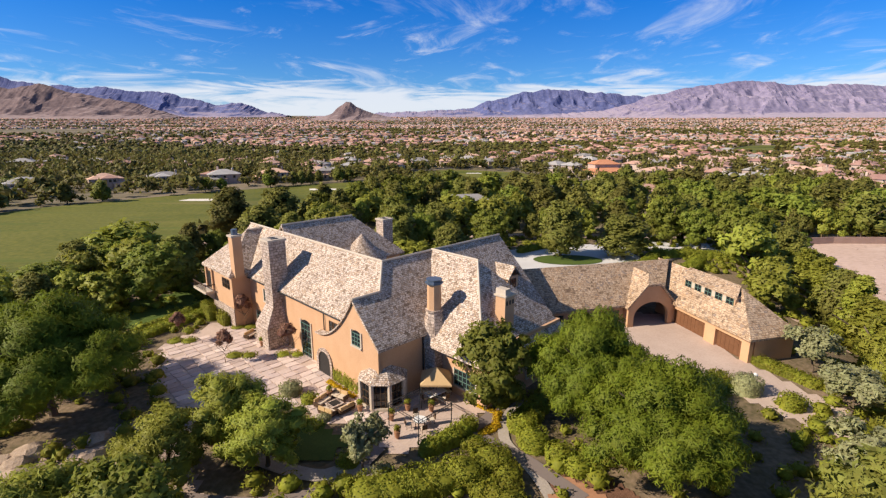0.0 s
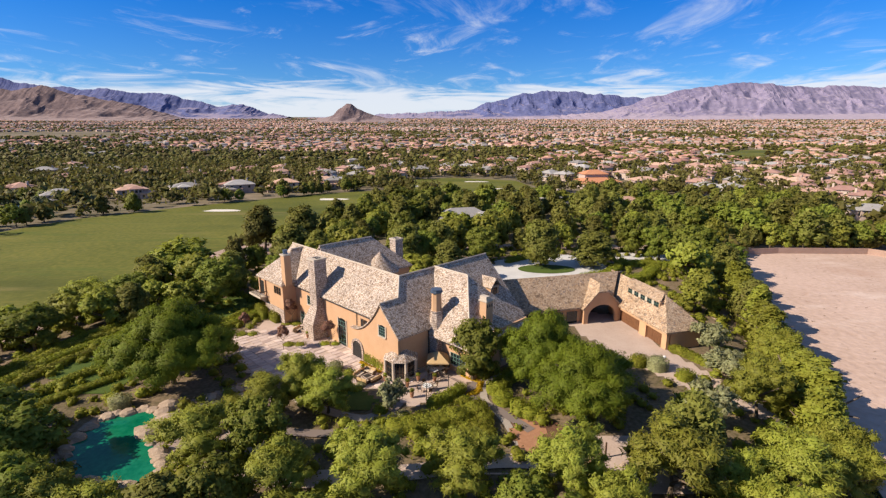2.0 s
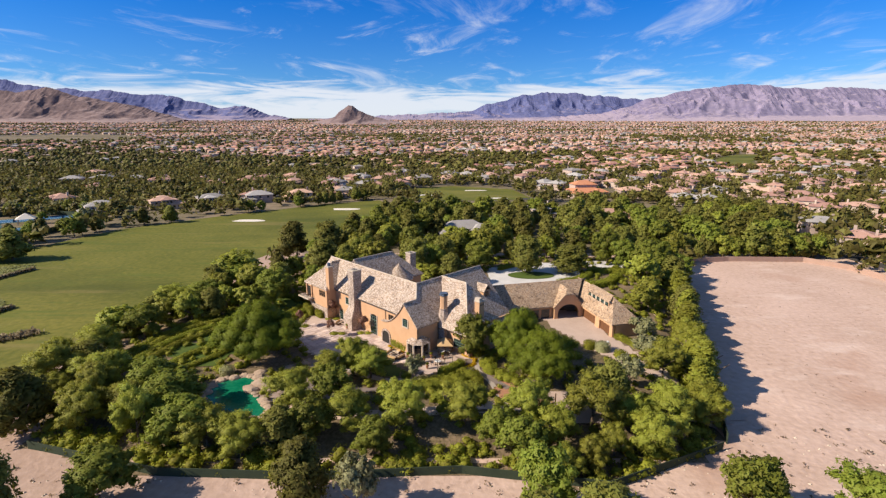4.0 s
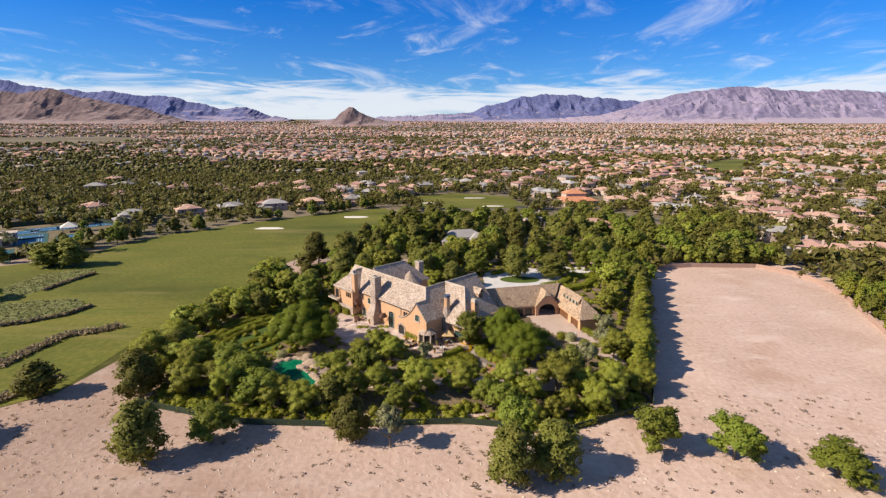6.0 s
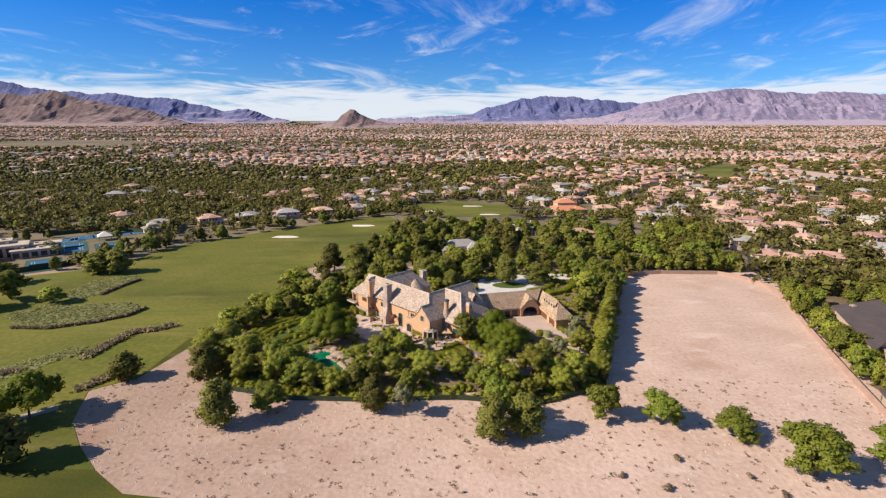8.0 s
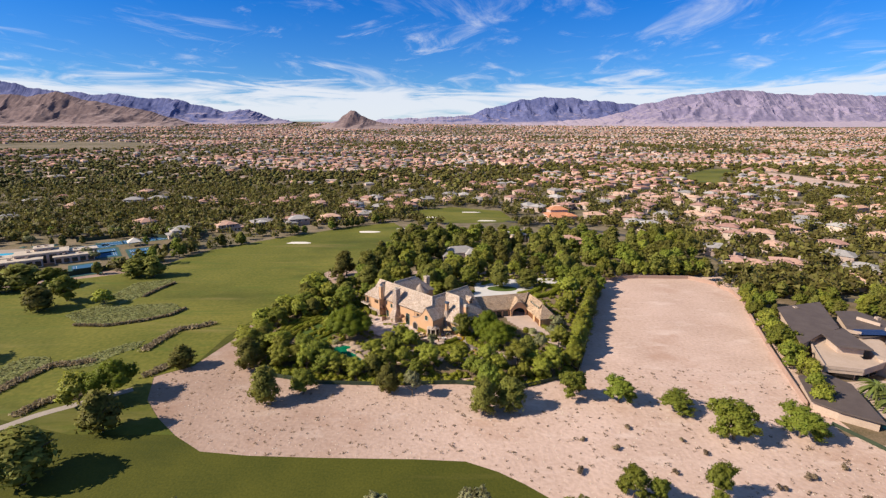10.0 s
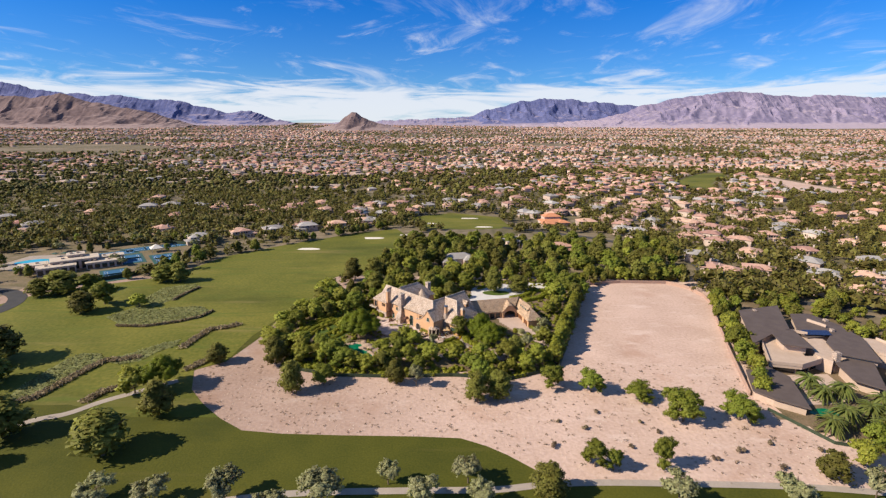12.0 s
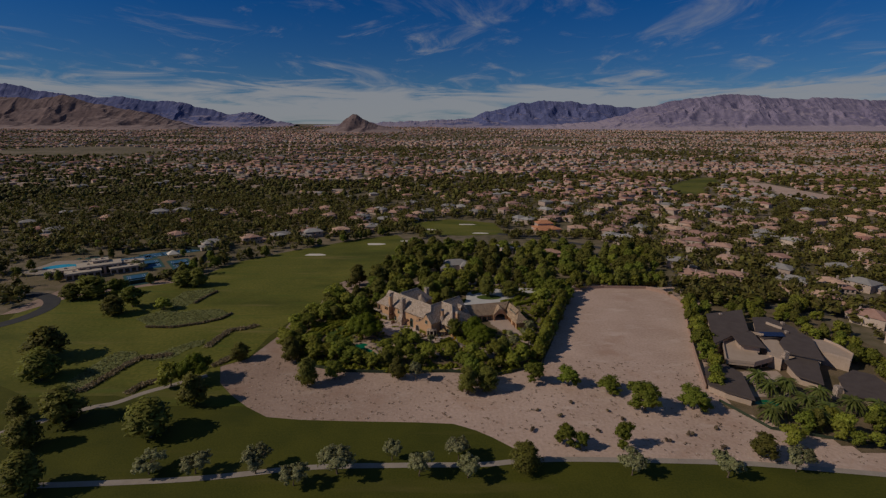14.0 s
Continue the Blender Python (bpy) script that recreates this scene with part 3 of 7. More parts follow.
# round turret
b = Builder()
for i in range(28):
    a0, a1 = 2 * math.pi * i / 28, 2 * math.pi * (i + 1) / 28
    b.poly([(11.8 + 4.1 * math.cos(a0), 20.6 + 4.1 * math.sin(a0), 8.9), (11.8 + 4.1 * math.cos(a1), 20.6 + 4.1 * math.sin(a1), 8.9), (11.8, 20.6, 13.2)])
link("turret_roof", b, SLATE, mansion, "conical slate turret roof")
b = Builder()
b.tube((11.8, 20.6, FLOOR_Z), (11.8, 20.6, 9.0), 3.7, 3.7, 28)
link("turret_wall", b, STUCCO, mansion)
# ridge caps
for p, q in (((0, 0, 14.45), (0, 36.6, 14.45)), ((0, 0, 14.45), (22.8, 0, 14.45)), ((8.4, 0, 14.55), (8.4, -8.2, 14.55)), ((-2.9, 32, 14.25), (0, 32, 14.25)), ((0, 25.5, 15.55), (13.3, 25.5, 15.55)),
             ((-6.5, -2.7, 11.75), (-2.55, -2.7, 11.75)), ((0, 0, 14.45), (-2.55, -2.7, 11.75)), ((8.4, -8.2, 14.55), (0.3, -16.2, 5.95))):
    b = Builder()
    b.tube(p, q, 0.16, 0.16, 6)
    link("ridge_cap", b, TRIM, mansion)

# walls
wall_box(-5.2, 5.2, 0, 36.2, FLOOR_Z, 8.5)
wall_box(-6.0, 5, -6.9, 1, FLOOR_Z, 7.2)
wall_box(0.5, 22.3, -6.9, 6.9, FLOOR_Z, 7.0)
wall_box(15.8, 22.3, -9.9, -6.9, FLOOR_Z, 4.3)
wall_box(1.9, 15.9, -15.6, -6.9, FLOOR_Z, 6.9)
wall_box(-8.0, -0.2, 27.0, 37.0, 4.6, 8.8)
wall_box(-8.0, -0.2, 27.0, 35.0, FLOOR_Z, 4.6)
wall_box(0, 19.2, 19.5, 31.5, FLOOR_Z, 9.1)
# gable end of the right wing
b = Builder()
b.slab([(22.35, -7, 7.2), (22.35, 7, 7.2), (22.35, 0, 14.1)], 0.4, (-1, 0, 0))
link("gable_wall", b, STUCCO, mansion)
# front gable wall with its sweeping shoulder
curve = []
for i in range(15):
    t = i / 14
    y = -2.7 + 8.4 * t
    curve.append((y, 11.6 - 6.3 * (1 - (1 - t) ** 2.1)))
outline = [(-6.9, FLOOR_Z), (-6.9, 7.0), (-2.7, 11.5)] + curve[1:] + [(5.7, FLOOR_Z)]
b = Builder()
b.slab([(-6.25, y, z) for y, z in outline][::-1], 0.55, (1, 0, 0))
link("gable_wall", b, STUCCO, mansion)
b = Builder()
for (y0, z0), (y1, z1) in zip(curve, curve[1:]):
    b.slab([(-6.5, y0, z0 + 0.22), (-5.6, y0, z0 + 0.22), (-5.6, y1, z1 + 0.22), (-6.5, y1, z1 + 0.22)], 0.22)
link("gable_coping", b, SLATE, mansion, "curved slate coping")
b = Builder()
for (y0, z0), (y1, z1) in zip(curve[:6], curve[1:7]):
    b.slab([(-5.6, y0, z0 + 0.1), (-2.6, y0, z0 + 0.1), (-2.6, y1, z1 + 0.1), (-5.6, y1, z1 + 0.1)], 0.2)
link("roof", b, SLATE, mansion)



# chimneys
def stone_chimney(x0, x1, y0, y1, top, base=FLOOR_Z, flare=0.0):
    b = Builder()
    if flare:
        b.box(x0 - flare, x1, y0 - flare * 0.5, y1 + flare * 0.4, base, 3.2)
        lo, hi = (x0 - flare, x1, y0 - flare * 0.5, y1 + flare * 0.4), (x0, x1, y0, y1)
        A = [(lo[0], lo[2], 3.2), (lo[1], lo[2], 3.2), (lo[1], lo[3], 3.2), (lo[0], lo[3], 3.2)]
        B = [(hi[0], hi[2], 6.0), (hi[1], hi[2], 6.0), (hi[1], hi[3], 6.0), (hi[0], hi[3], 6.0)]
        for i in range(4):
            j = (i + 1) % 4
            b.poly([A[i], A[j], B[j], B[i]])
        base = 6.0
    b.box(x0, x1, y0, y1, base, top)
    ch = link("chimney", b, STONE, mansion, "tall rubble stone chimney")
    b = Builder()
    b.box(x0 - 0.12, x1 + 0.12, y0 - 0.12, y1 + 0.12, top, top + 0.28)
    link("chimney_cap", b, TRIM, ch)
    for k in (0.3, 0.7):
        b = Builder()
        x, y = x0 + (x1 - x0) * 0.5, y0 + (y1 - y0) * k
        b.box(x - 0.5, x + 0.5, y - 0.25, y + 0.25, top + 0.28, top + 0.34)
        link("flue_opening", b, DARK, ch)
    return ch


stone_chimney(-6.7, -4.2, 16.3, 18.6, 15.2, flare=1.5)
stone_chimney(18.8, 21.0, 23.7, 25.8, 14.0)
b = Builder()
b.box(-7.7, -6.3, 26.0, 27.4, 8.4, 14.6)
ch = link("chimney", b, STUCCO, mansion, "square ochre stucco chimney")
b = Builder()
b.box(-7.85, -6.15, 25.85, 27.55, 14.6, 14.85)
link("chimney_cap", b, TRIM, ch)
b = Builder()
b.tube((-7, 26.7, 14.85), (-7, 26.7, 15.7), 0.45, 0.45, 12)
link("flue_pipe", b, FLUE, ch, "blue-grey metal flue")
# octagonal chimney on a stone base
b = Builder()
b.tube((2.2, -6.9, 7.6), (2.2, -6.9, 12.7), 0.86, 0.82, 8)
ch = link("chimney", b, STUCCO, mansion, "octagonal ochre stucco chimney")
b = Builder()
b.tube((2.2, -6.9, 12.7), (2.2, -6.9, 12.9), 1.08, 1.08, 8)
b.tube((2.2, -6.9, 12.9), (2.2, -6.9, 13.25), 0.9, 0.96, 8)
link("chimney_cap", b, FLUE, ch, "dark blue-grey metal cap")
b = Builder()
b.box(0.6, 3.8, -8.6, -6.0, FLOOR_Z, 5.2)
b.tube((2.2, -7.2, 5.2), (2.2, -7.0, 7.4), 1.9, 1.5, 8)
b.tube((2.2, -7.0, 7.4), (2.2, -6.9, 9.3), 1.5, 0.92, 8)
b.tube((2.2, -6.9, 9.3), (2.2, -6.9, 9.55), 1.08, 1.08, 8)
link("chimney_base", b, STONE, ch, "tapering rubble stone base")
# square chimney on the hipped end
b = Builder()
b.box(6.2, 7.9, -14.3, -12.9, 5.5, 11.7)
ch = link("chimney", b, STUCCO, mansion, "square ochre stucco chimney with vents")
b = Builder()
b.box(6.05, 8.05, -14.45, -12.75, 11.7, 11.9)
b.box(6.2, 7.1, -14.3, -12.9, 11.9, 12.6)
link("chimney_cap", b, TRIM, ch)
for x in (6.4, 6.95, 7.5):
    b = Builder()
    b.box(x, x + 0.25, -14.34, -14.28, 10.7, 11.2)
    link("vent", b, DARK, ch)
# small dormer on the east slope
b = Builder()
b.box(17.2, 19.6, -6.2, -2.5, 7.8, 10.0)
do = link("dormer", b, STUCCO, mansion)
b = Builder()
b.slab([(16.9, -6.6, 9.9), (18.4, -6.6, 11.5), (18.4, -2.5, 11.5), (16.9, -2.5, 9.9)][::-1], 0.2)
b.slab([(19.9, -6.6, 9.9), (18.4, -6.6, 11.5), (18.4, -2.5, 11.5), (19.9, -2.5, 9.9)], 0.2)
link("dormer_roof", b, SLATE, do)


def window(parent, origin, right, out, w, h, cols=3, rows=4, arched=False, frame_mat=GREEN_PAINT, surround=True):
    """A window on a wall: stone surround, painted frame and bars, dark panes. origin: its sill's middle."""
    o, r, n = Vector(origin), Vector(right).normalized(), Vector(out).normalized()
    up = Vector((0, 0, 1))

    def bar(bld, x0, x1, z0, z1, d0, d1):
        c = [o + r * x + up * z + n * d for x, z, d in ((x0, z0, d1), (x1, z0, d1), (x1, z1, d1), (x0, z1, d1))]
        bld.slab(c, d1 - d0, -n)
    b = Builder()
    bar(b, -w / 2, w / 2, 0, h, -0.05, 0.03)
    if arched:
        pts = [o + r * (w / 2 * math.cos(t)) + up * (h + 0.22 * w * math.sin(t)) + n * 0.03 for t in [math.pi * i / 10 for i in range(11)]]
        b.slab(pts, 0.08, -n)
    win = link("window", b, GLASS, parent, "dark glazed window with green bars")
    b = Builder()
    for i in range(cols + 1):
        x = -w / 2 + w * i / cols
        bar(b, x - 0.05, x + 0.05, 0, h, 0.03, 0.08)
    for j in range(rows + 1):
        z = h * j / rows
        bar(b, -w / 2, w / 2, z - 0.045, z + 0.045, 0.03, 0.075)
    link("window_frame", b, frame_mat, win)
    if surround:
        b = Builder()
        for x in (-w / 2 - 0.2, w / 2 + 0.05):
            bar(b, x, x + 0.15 + 0.05, -0.1, h + (0.2 * w if arched else 0.1), -0.02, 0.12)
        bar(b, -w / 2 - 0.2, w / 2 + 0.2, -0.25, -0.08, -0.02, 0.2)
        link("window_surround", b, TRIM, win)
    return win


L_, F_ = (0, -1, 0), (-1, 0, 0)
window(mansion, (-6.27, -3.0, 6.3), L_, F_, 1.6, 1.45, 3, 3, True)
window(mansion, (-5.22, 10.2, -0.2), L_, F_, 2.4, 5.0, 3, 6, True)
for y in (2.9, 3.9):
    window(mansion, (-5.22, y, 5.6), L_, F_, 0.7, 1.4, 1, 2, False, DARK_WOOD, False)
window(mansion, (-5.22, 21.5, 5.2), L_, F_, 1.3, 1.7, 2, 3)
window(mansion, (-5.22, 24.4, 0.2), L_, F_, 1.5, 2.6, 2, 4)
for y in (28.2, 29.2, 30.2):
    window(mansion, (-8.02, y, 6.2), L_, F_, 0.6, 1.5, 1, 2, False, DARK_WOOD, False)
window(mansion, (4.4, -15.62, 1.6), (1, 0, 0), (0, -1, 0), 1.6, 1.6, 2, 3)
window(mansion, (1.88, -12.2, 1.4), L_, F_, 3.2, 1.9, 5, 3)
window(mansion, (10, -15.62, 1.4), (1, 0, 0), (0, -1, 0), 2.2, 1.8, 3, 3)
window(mansion, (18.4, -6.22, 8.3), (1, 0, 0), (0, -1, 0), 1.2, 1.3, 2, 2, False, DARK, False)
# arched passage at the foot of the gable, its deep shade a flat dark panel
b = Builder()
pts = [(-6.3, 5.4, FLOOR_Z), (-6.3, 5.4, 1.9)] + [(-6.3, 4.1 + 1.3 * math.cos(t), 1.9 + 1.3 * math.sin(t)) for t in [math.pi * i / 12 for i in range(1, 12)]] + [(-6.3, 2.8, 1.9), (-6.3, 2.8, FLOOR_Z)]
b.slab(pts, 0.3, (1, 0, 0))
link("archway", b, DARK, mansion, "flat dark panel for the shade of the arched passage")
b = Builder()
for i in range(12):
    t0, t1 = math.pi * i / 12, math.pi * (i + 1) / 12
    ring = [(-6.42, 4.1 + q * math.cos(t), 1.9 + q * math.sin(t)) for q, t in ((1.3, t0), (1.75, t0), (1.75, t1), (1.3, t1))]
    b.slab(ring, 0.2, (1, 0, 0))
for y in (2.35, 5.4):
    b.box(-6.42, -6.2, y, y + 0.45, FLOOR_Z, 1.9)
link("arch_surround", b, STONE, mansion)
# stone quoins and lower stonework
b = Builder()
b.box(-8.06, -7.9, 27, 35.05, FLOOR_Z, 3.2)
link("stone_base", b, STONE, mansion)
# balcony and loggia of the bedroom wing
b = Builder()
b.box(-9.6, -7.6, 34.0, 39.4, 4.2, 4.6)
bal = link("balcony", b, TRIM, mansion)
for i in range(13):
    b = Builder()
    y = 34.1 + 5.2 * i / 12
    b.tube((-9.5, y, 4.6), (-9.5, y, 5.6), 0.04, 0.04, 5)
    link("baluster", b, DARK_WOOD, bal)
b = Builder()
b.box(-9.58, -9.42, 34, 39.4, 5.6, 5.72)
b.box(-9.58, -8.0, 34, 34.12, 5.6, 5.72)
link("handrail", b, DARK_WOOD, bal)
for y in (34.2, 36.7):
    b = Builder()
    b.box(-8.3, -7.9, y, y + 0.4, 4.6, 8.5)
    link("loggia_post", b, STUCCO, mansion)
# dark panel on the wall in place of the loggia's shaded depth
b = Builder()
b.box(-8.05, -7.95, 34.7, 36.6, 4.7, 7.6)
link("loggia_opening", b, DARK, mansion, "flat dark panel for the shade in the loggia")
for y in (34.6, 38.6):
    b = Builder()
    b.slab([(-9.4, y, 4.2), (-8.0, y, 4.2), (-8.0, y, 2.8)], 0.3, (0, 1, 0))
    link("bracket", b, TRIM, mansion)
# octagonal bay on the corner
BX, BY, BR, BZ = -4.9, -5.9, 2.6, 0.15
ang = [radians(22.5 + 45 * i) for i in range(8)]
ring = lambda q, z: [(BX + q * math.cos(a), BY + q * math.sin(a), z) for a in ang]
b = Builder()
b.slab(ring(BR + 0.2, BZ + 0.35), 1.4)
bay = link("bay", b, TRIM, mansion, "octagonal glazed bay with slate roof")
b = Builder()
top, eave = (BX, BY, 5.5), ring(BR + 0.3, 3.3)
for i in range(8):
    b.poly([eave[i], eave[(i + 1) % 8], top])
b.poly(eave[::-1])
link("bay_roof", b, SLATE, bay, "faceted slate bay roof")
b = Builder()
b.slab(ring(BR - 0.12, 3.15), 3.0)
link("bay_glazing", b, GLASS, bay, "dark glazing of the bay")
low_r, high_r = ring(BR, BZ + 0.3), ring(BR, 3.2)
for i in range(8):
    b = Builder()
    b.tube(low_r[i], high_r[i], 0.27, 0.27, 6)
    link("post", b, TRIM, bay)
    b = Builder()
    p, q = Vector(low_r[i]), Vector(low_r[(i + 1) % 8])
    for k in (0.25, 0.5, 0.75):
        s = p.lerp(q, k) * 1.0
        b.tube(s, s + Vector((0, 0, 2.7)), 0.04, 0.04, 4)
    for z in (0.15, 0.9, 1.8, 2.6):
        b.tube(p + Vector((0, 0, z)), q + Vector((0, 0, z)), 0.05, 0.05, 4)
    link("glazing_bar", b, DARK_WOOD, bay)
# gutters and downpipe
b = Builder()
b.tube((-5.85, 0.9, 8.1), (-5.85, 26.2, 8.1), 0.09, 0.09, 6)
link("gutter", b, DARK, mansion)
b = Builder()
b.tube((-5.35, 5.4, 8.0), (-5.35, 5.4, 4.5), 0.07, 0.07, 6)
link("downpipe", b, DARK, mansion)
b = Builder()
b.tube((0.2, -7.05, 7.0), (0.2, -7.05, FLOOR_Z), 0.08, 0.08, 6)
link("downpipe", b, DARK, mansion)

# ---- garage wing: x runs away along the front, y faces out to the drive, the near front corner is the origin ----
garage = thing("garage_wing", "ochre stucco garage wing with tan slate roofs and wooden doors", "garage", pose(40.6, 64.9, 2.5, 0, 0, 104))
GE, GR = 3.55, 8.3
groof = lambda pts, lab="": roof(pts, mat=SLATE_TAN, parent=garage, label=lab)
groof([(-0.5, 0.5, GE), (20.0, 0.5, GE), (22.0, -3.6, GR), (5.8, -3.6, GR)][::-1])
groof([(-0.5, 0.5, GE), (5.8, -3.6, GR), (-0.5, -7.7, GE)][::-1])
groof([(-0.5, -7.7, GE), (5.8, -3.6, GR), (24.0, -3.6, GR), (24.0, -7.7, GE)][::-1])
for x0, x1 in ((0, 1.3), (5.9, 7.9), (14.9, 16.3)):
    wall_box(x0, x1, -0.6, 0, -0.5, GE - 0.15, garage, name="pier")
wall_box(0, 16.3, -0.58, -0.02, 2.55, GE - 0.16, garage, name="lintel")
wall_box(0, 20, -7.2, -0.9, -0.5, GE - 0.17, garage)
for x0, x1 in ((1.3, 5.9), (7.9, 14.9)):
    b = Builder()
    b.box(x0, x1, -0.75, -0.5, -0.4, 2.55)
    d = link("garage_door", b, WOOD, garage, "brown panelled wooden garage door")
    n = 6 if x1 - x0 < 5 else 9
    for i in range(n):
        for j in range(4):
            b = Builder()
            x, z = x0 + (x1 - x0) * (i + 0.1) / n, -0.05 + 0.64 * j
            b.box(x, x + (x1 - x0) * 0.8 / n, -0.52, -0.46, z, z + 0.52)
            link("panel", b, WOOD, d)
# long shed dormer
b = Builder()
b.box(4.9, 14.9, -3.4, -1.75, 4.9, 7.4)
dm = link("dormer", b, STUCCO, garage)
b = Builder()
b.slab([(4.5, -1.55, 7.4), (15.3, -1.55, 7.4), (16.4, -3.75, 8.55), (6.2, -3.75, 8.55)][::-1], 0.22)
link("dormer_roof", b, SLATE_TAN, dm)
for i in range(5):
    window(dm, (5.8 + 2.05 * i, -1.73, 6.0), (-1, 0, 0), (0, 1, 0), 1.25, 1.25, 2, 2, False, GREEN_PAINT, False)
    if i < 4:
        b = Builder()
        b.box(6.45 + 2.05 * i, 7.2 + 2.05 * i, -1.78, -1.7, 6.25, 7.25)
        link("shutter", b, TRIM, dm)
# link wing to the mansion
groof([(15.0, 7.0, GE), (15.0, 26.0, GE), (20.6, 26.0, 8.9), (20.6, -3.0, 8.9), (16.6, 0.4, 5.2)][::-1])
groof([(20.6, -4.0, 8.9), (20.6, 26.0, 8.9), (26.2, 26.0, GE), (26.2, -4.0, GE)][::-1])
wall_box(15.9, 25.5, 8.2, 26, -0.5, GE - 0.15, garage)
for y in (9.0, 12.2, 15.4, 18.6):
    b = Builder()
    b.box(15.85, 15.92, y, y + 2.4, -0.4, 2.5)
    link("link_window", b, GLASS, garage, "dark glazed opening")
# carriage arch with a clipped gable
b = Builder()
arch = [(4.1 + 3.1 * math.cos(t), 1.5 + 2.4 * math.sin(t)) for t in [math.pi * i / 14 for i in range(15)]]
left = [(8.2, -0.5), (8.2, 3.6), (5.2, 6.9), (3.2, 6.9), (0.2, 3.6), (0.2, -0.5)]
hole = [(1.0, -0.5)] + arch[::-1] + [(7.2, -0.5)]
b.slab([(14.6, y, z) for y, z in left + hole], 0.6, (1, 0, 0))
me = b.mesh("arch_wall")
ob = link("arch_wall", me, STUCCO, garage)
b = Builder()
b.box(24.8, 25.2, 0.3, 8.2, -0.5, 3.4)
b.box(15.2, 25, 8.0, 8.2, -0.5, 3.4)
link("passage_wall", b, STUCCO, garage)
groof([(14.2, 8.6, 3.4), (14.2, 5.4, 6.89), (16.0, 4.2, 8.2), (22.0, 4.2, 8.2), (22.0, 8.6, 3.4)])
groof([(14.2, -0.2, 3.4), (14.2, 3.0, 6.89), (16.0, 4.2, 8.2), (22.0, 4.2, 8.2), (22.0, -0.2, 3.4)][::-1])
groof([(14.2, 5.4, 6.89), (14.2, 3.0, 6.89), (16.0, 4.2, 8.2)])

# ---- paved courts, lawns and water of the estate ----
draped("drive", [(15, 72), (18, 78), (29, 84), (38.5, 83), (40.5, 66), (44, 56), (50, 44), (56, 34), (51, 32), (44, 44), (38, 51), (33, 60), (27, 72), (26, 80)], PAVING, "pinkish paved garage drive", 0.12, 1.0, "drive")
draped("motor_court", COURT_AREA, GRAVEL, "pale gravel motor court", 0.14, 1.0, "drive")
draped("court_road", [(50, 134), (58, 128), (74, 126), (82, 134), (70, 140), (52, 142)], GRAVEL, "pale gravel drive beyond the court", 0.13, 1.0, "drive")
b = Builder()
b.poly([(30 + 8.2 * math.cos(t), 118.5 + 4.6 * math.sin(t), 2.62) for t in [2 * math.pi * i / 28 for i in range(28)]])
tagged(link("court_lawn", b, LAWN), "oval lawn island in the motor court", "lawn", kind="structure")
draped("lawn", [(-19, 48), (-21, 52), (-18, 53.5), (-12, 51), (-9, 47.5), (-11, 44.6), (-15, 46)], LAWN, "clipped garden lawn", 0.2, 1.0, "lawn")
draped("side_lawn", [(-60, 62), (-46, 80), (-40, 92), (-48, 96), (-60, 84), (-68, 66)], LAWN, "shaded lawn beside the house", 0.2, 1.5, "lawn")
draped("rear_lawn", [(-60, 48), (-50, 50), (-47, 62), (-56, 66), (-64, 58)], LAWN, "dark lawn between clipped hedges", 0.18, 1.5, "lawn")
ribbon("garden_path", [(-34, 44), (-28, 41), (-22, 40), (-14, 39.5), (-9, 42), (-6, 47)], 1.6, FLAG, "pale stone garden path", 0.25)
ribbon("garden_path_2", [(6, 57), (5.5, 52.5), (3.5, 49.5), (8, 45), (12, 40)], 1.5, FLAG, "pale stone garden path", 0.25)
ribbon("garden_path_3", [(-32, 33), (-18, 31), (-4, 32), (8, 34), (20, 32), (34, 30), (46, 33)], 2.6, PAVING, "dusty garden track", 0.2)
draped("mulch_bed", [(12, 34), (14, 40), (11, 43), (8.5, 39)], TERRA, "red-brown mulch bed", 0.22, 0.7, "ground")
draped("gravel_bed", [(14, 30), (13, 37), (20, 39), (32, 38), (36, 34), (30, 29)], PAVING, "pinkish gravel garden court", 0.16, 1.0, "ground")

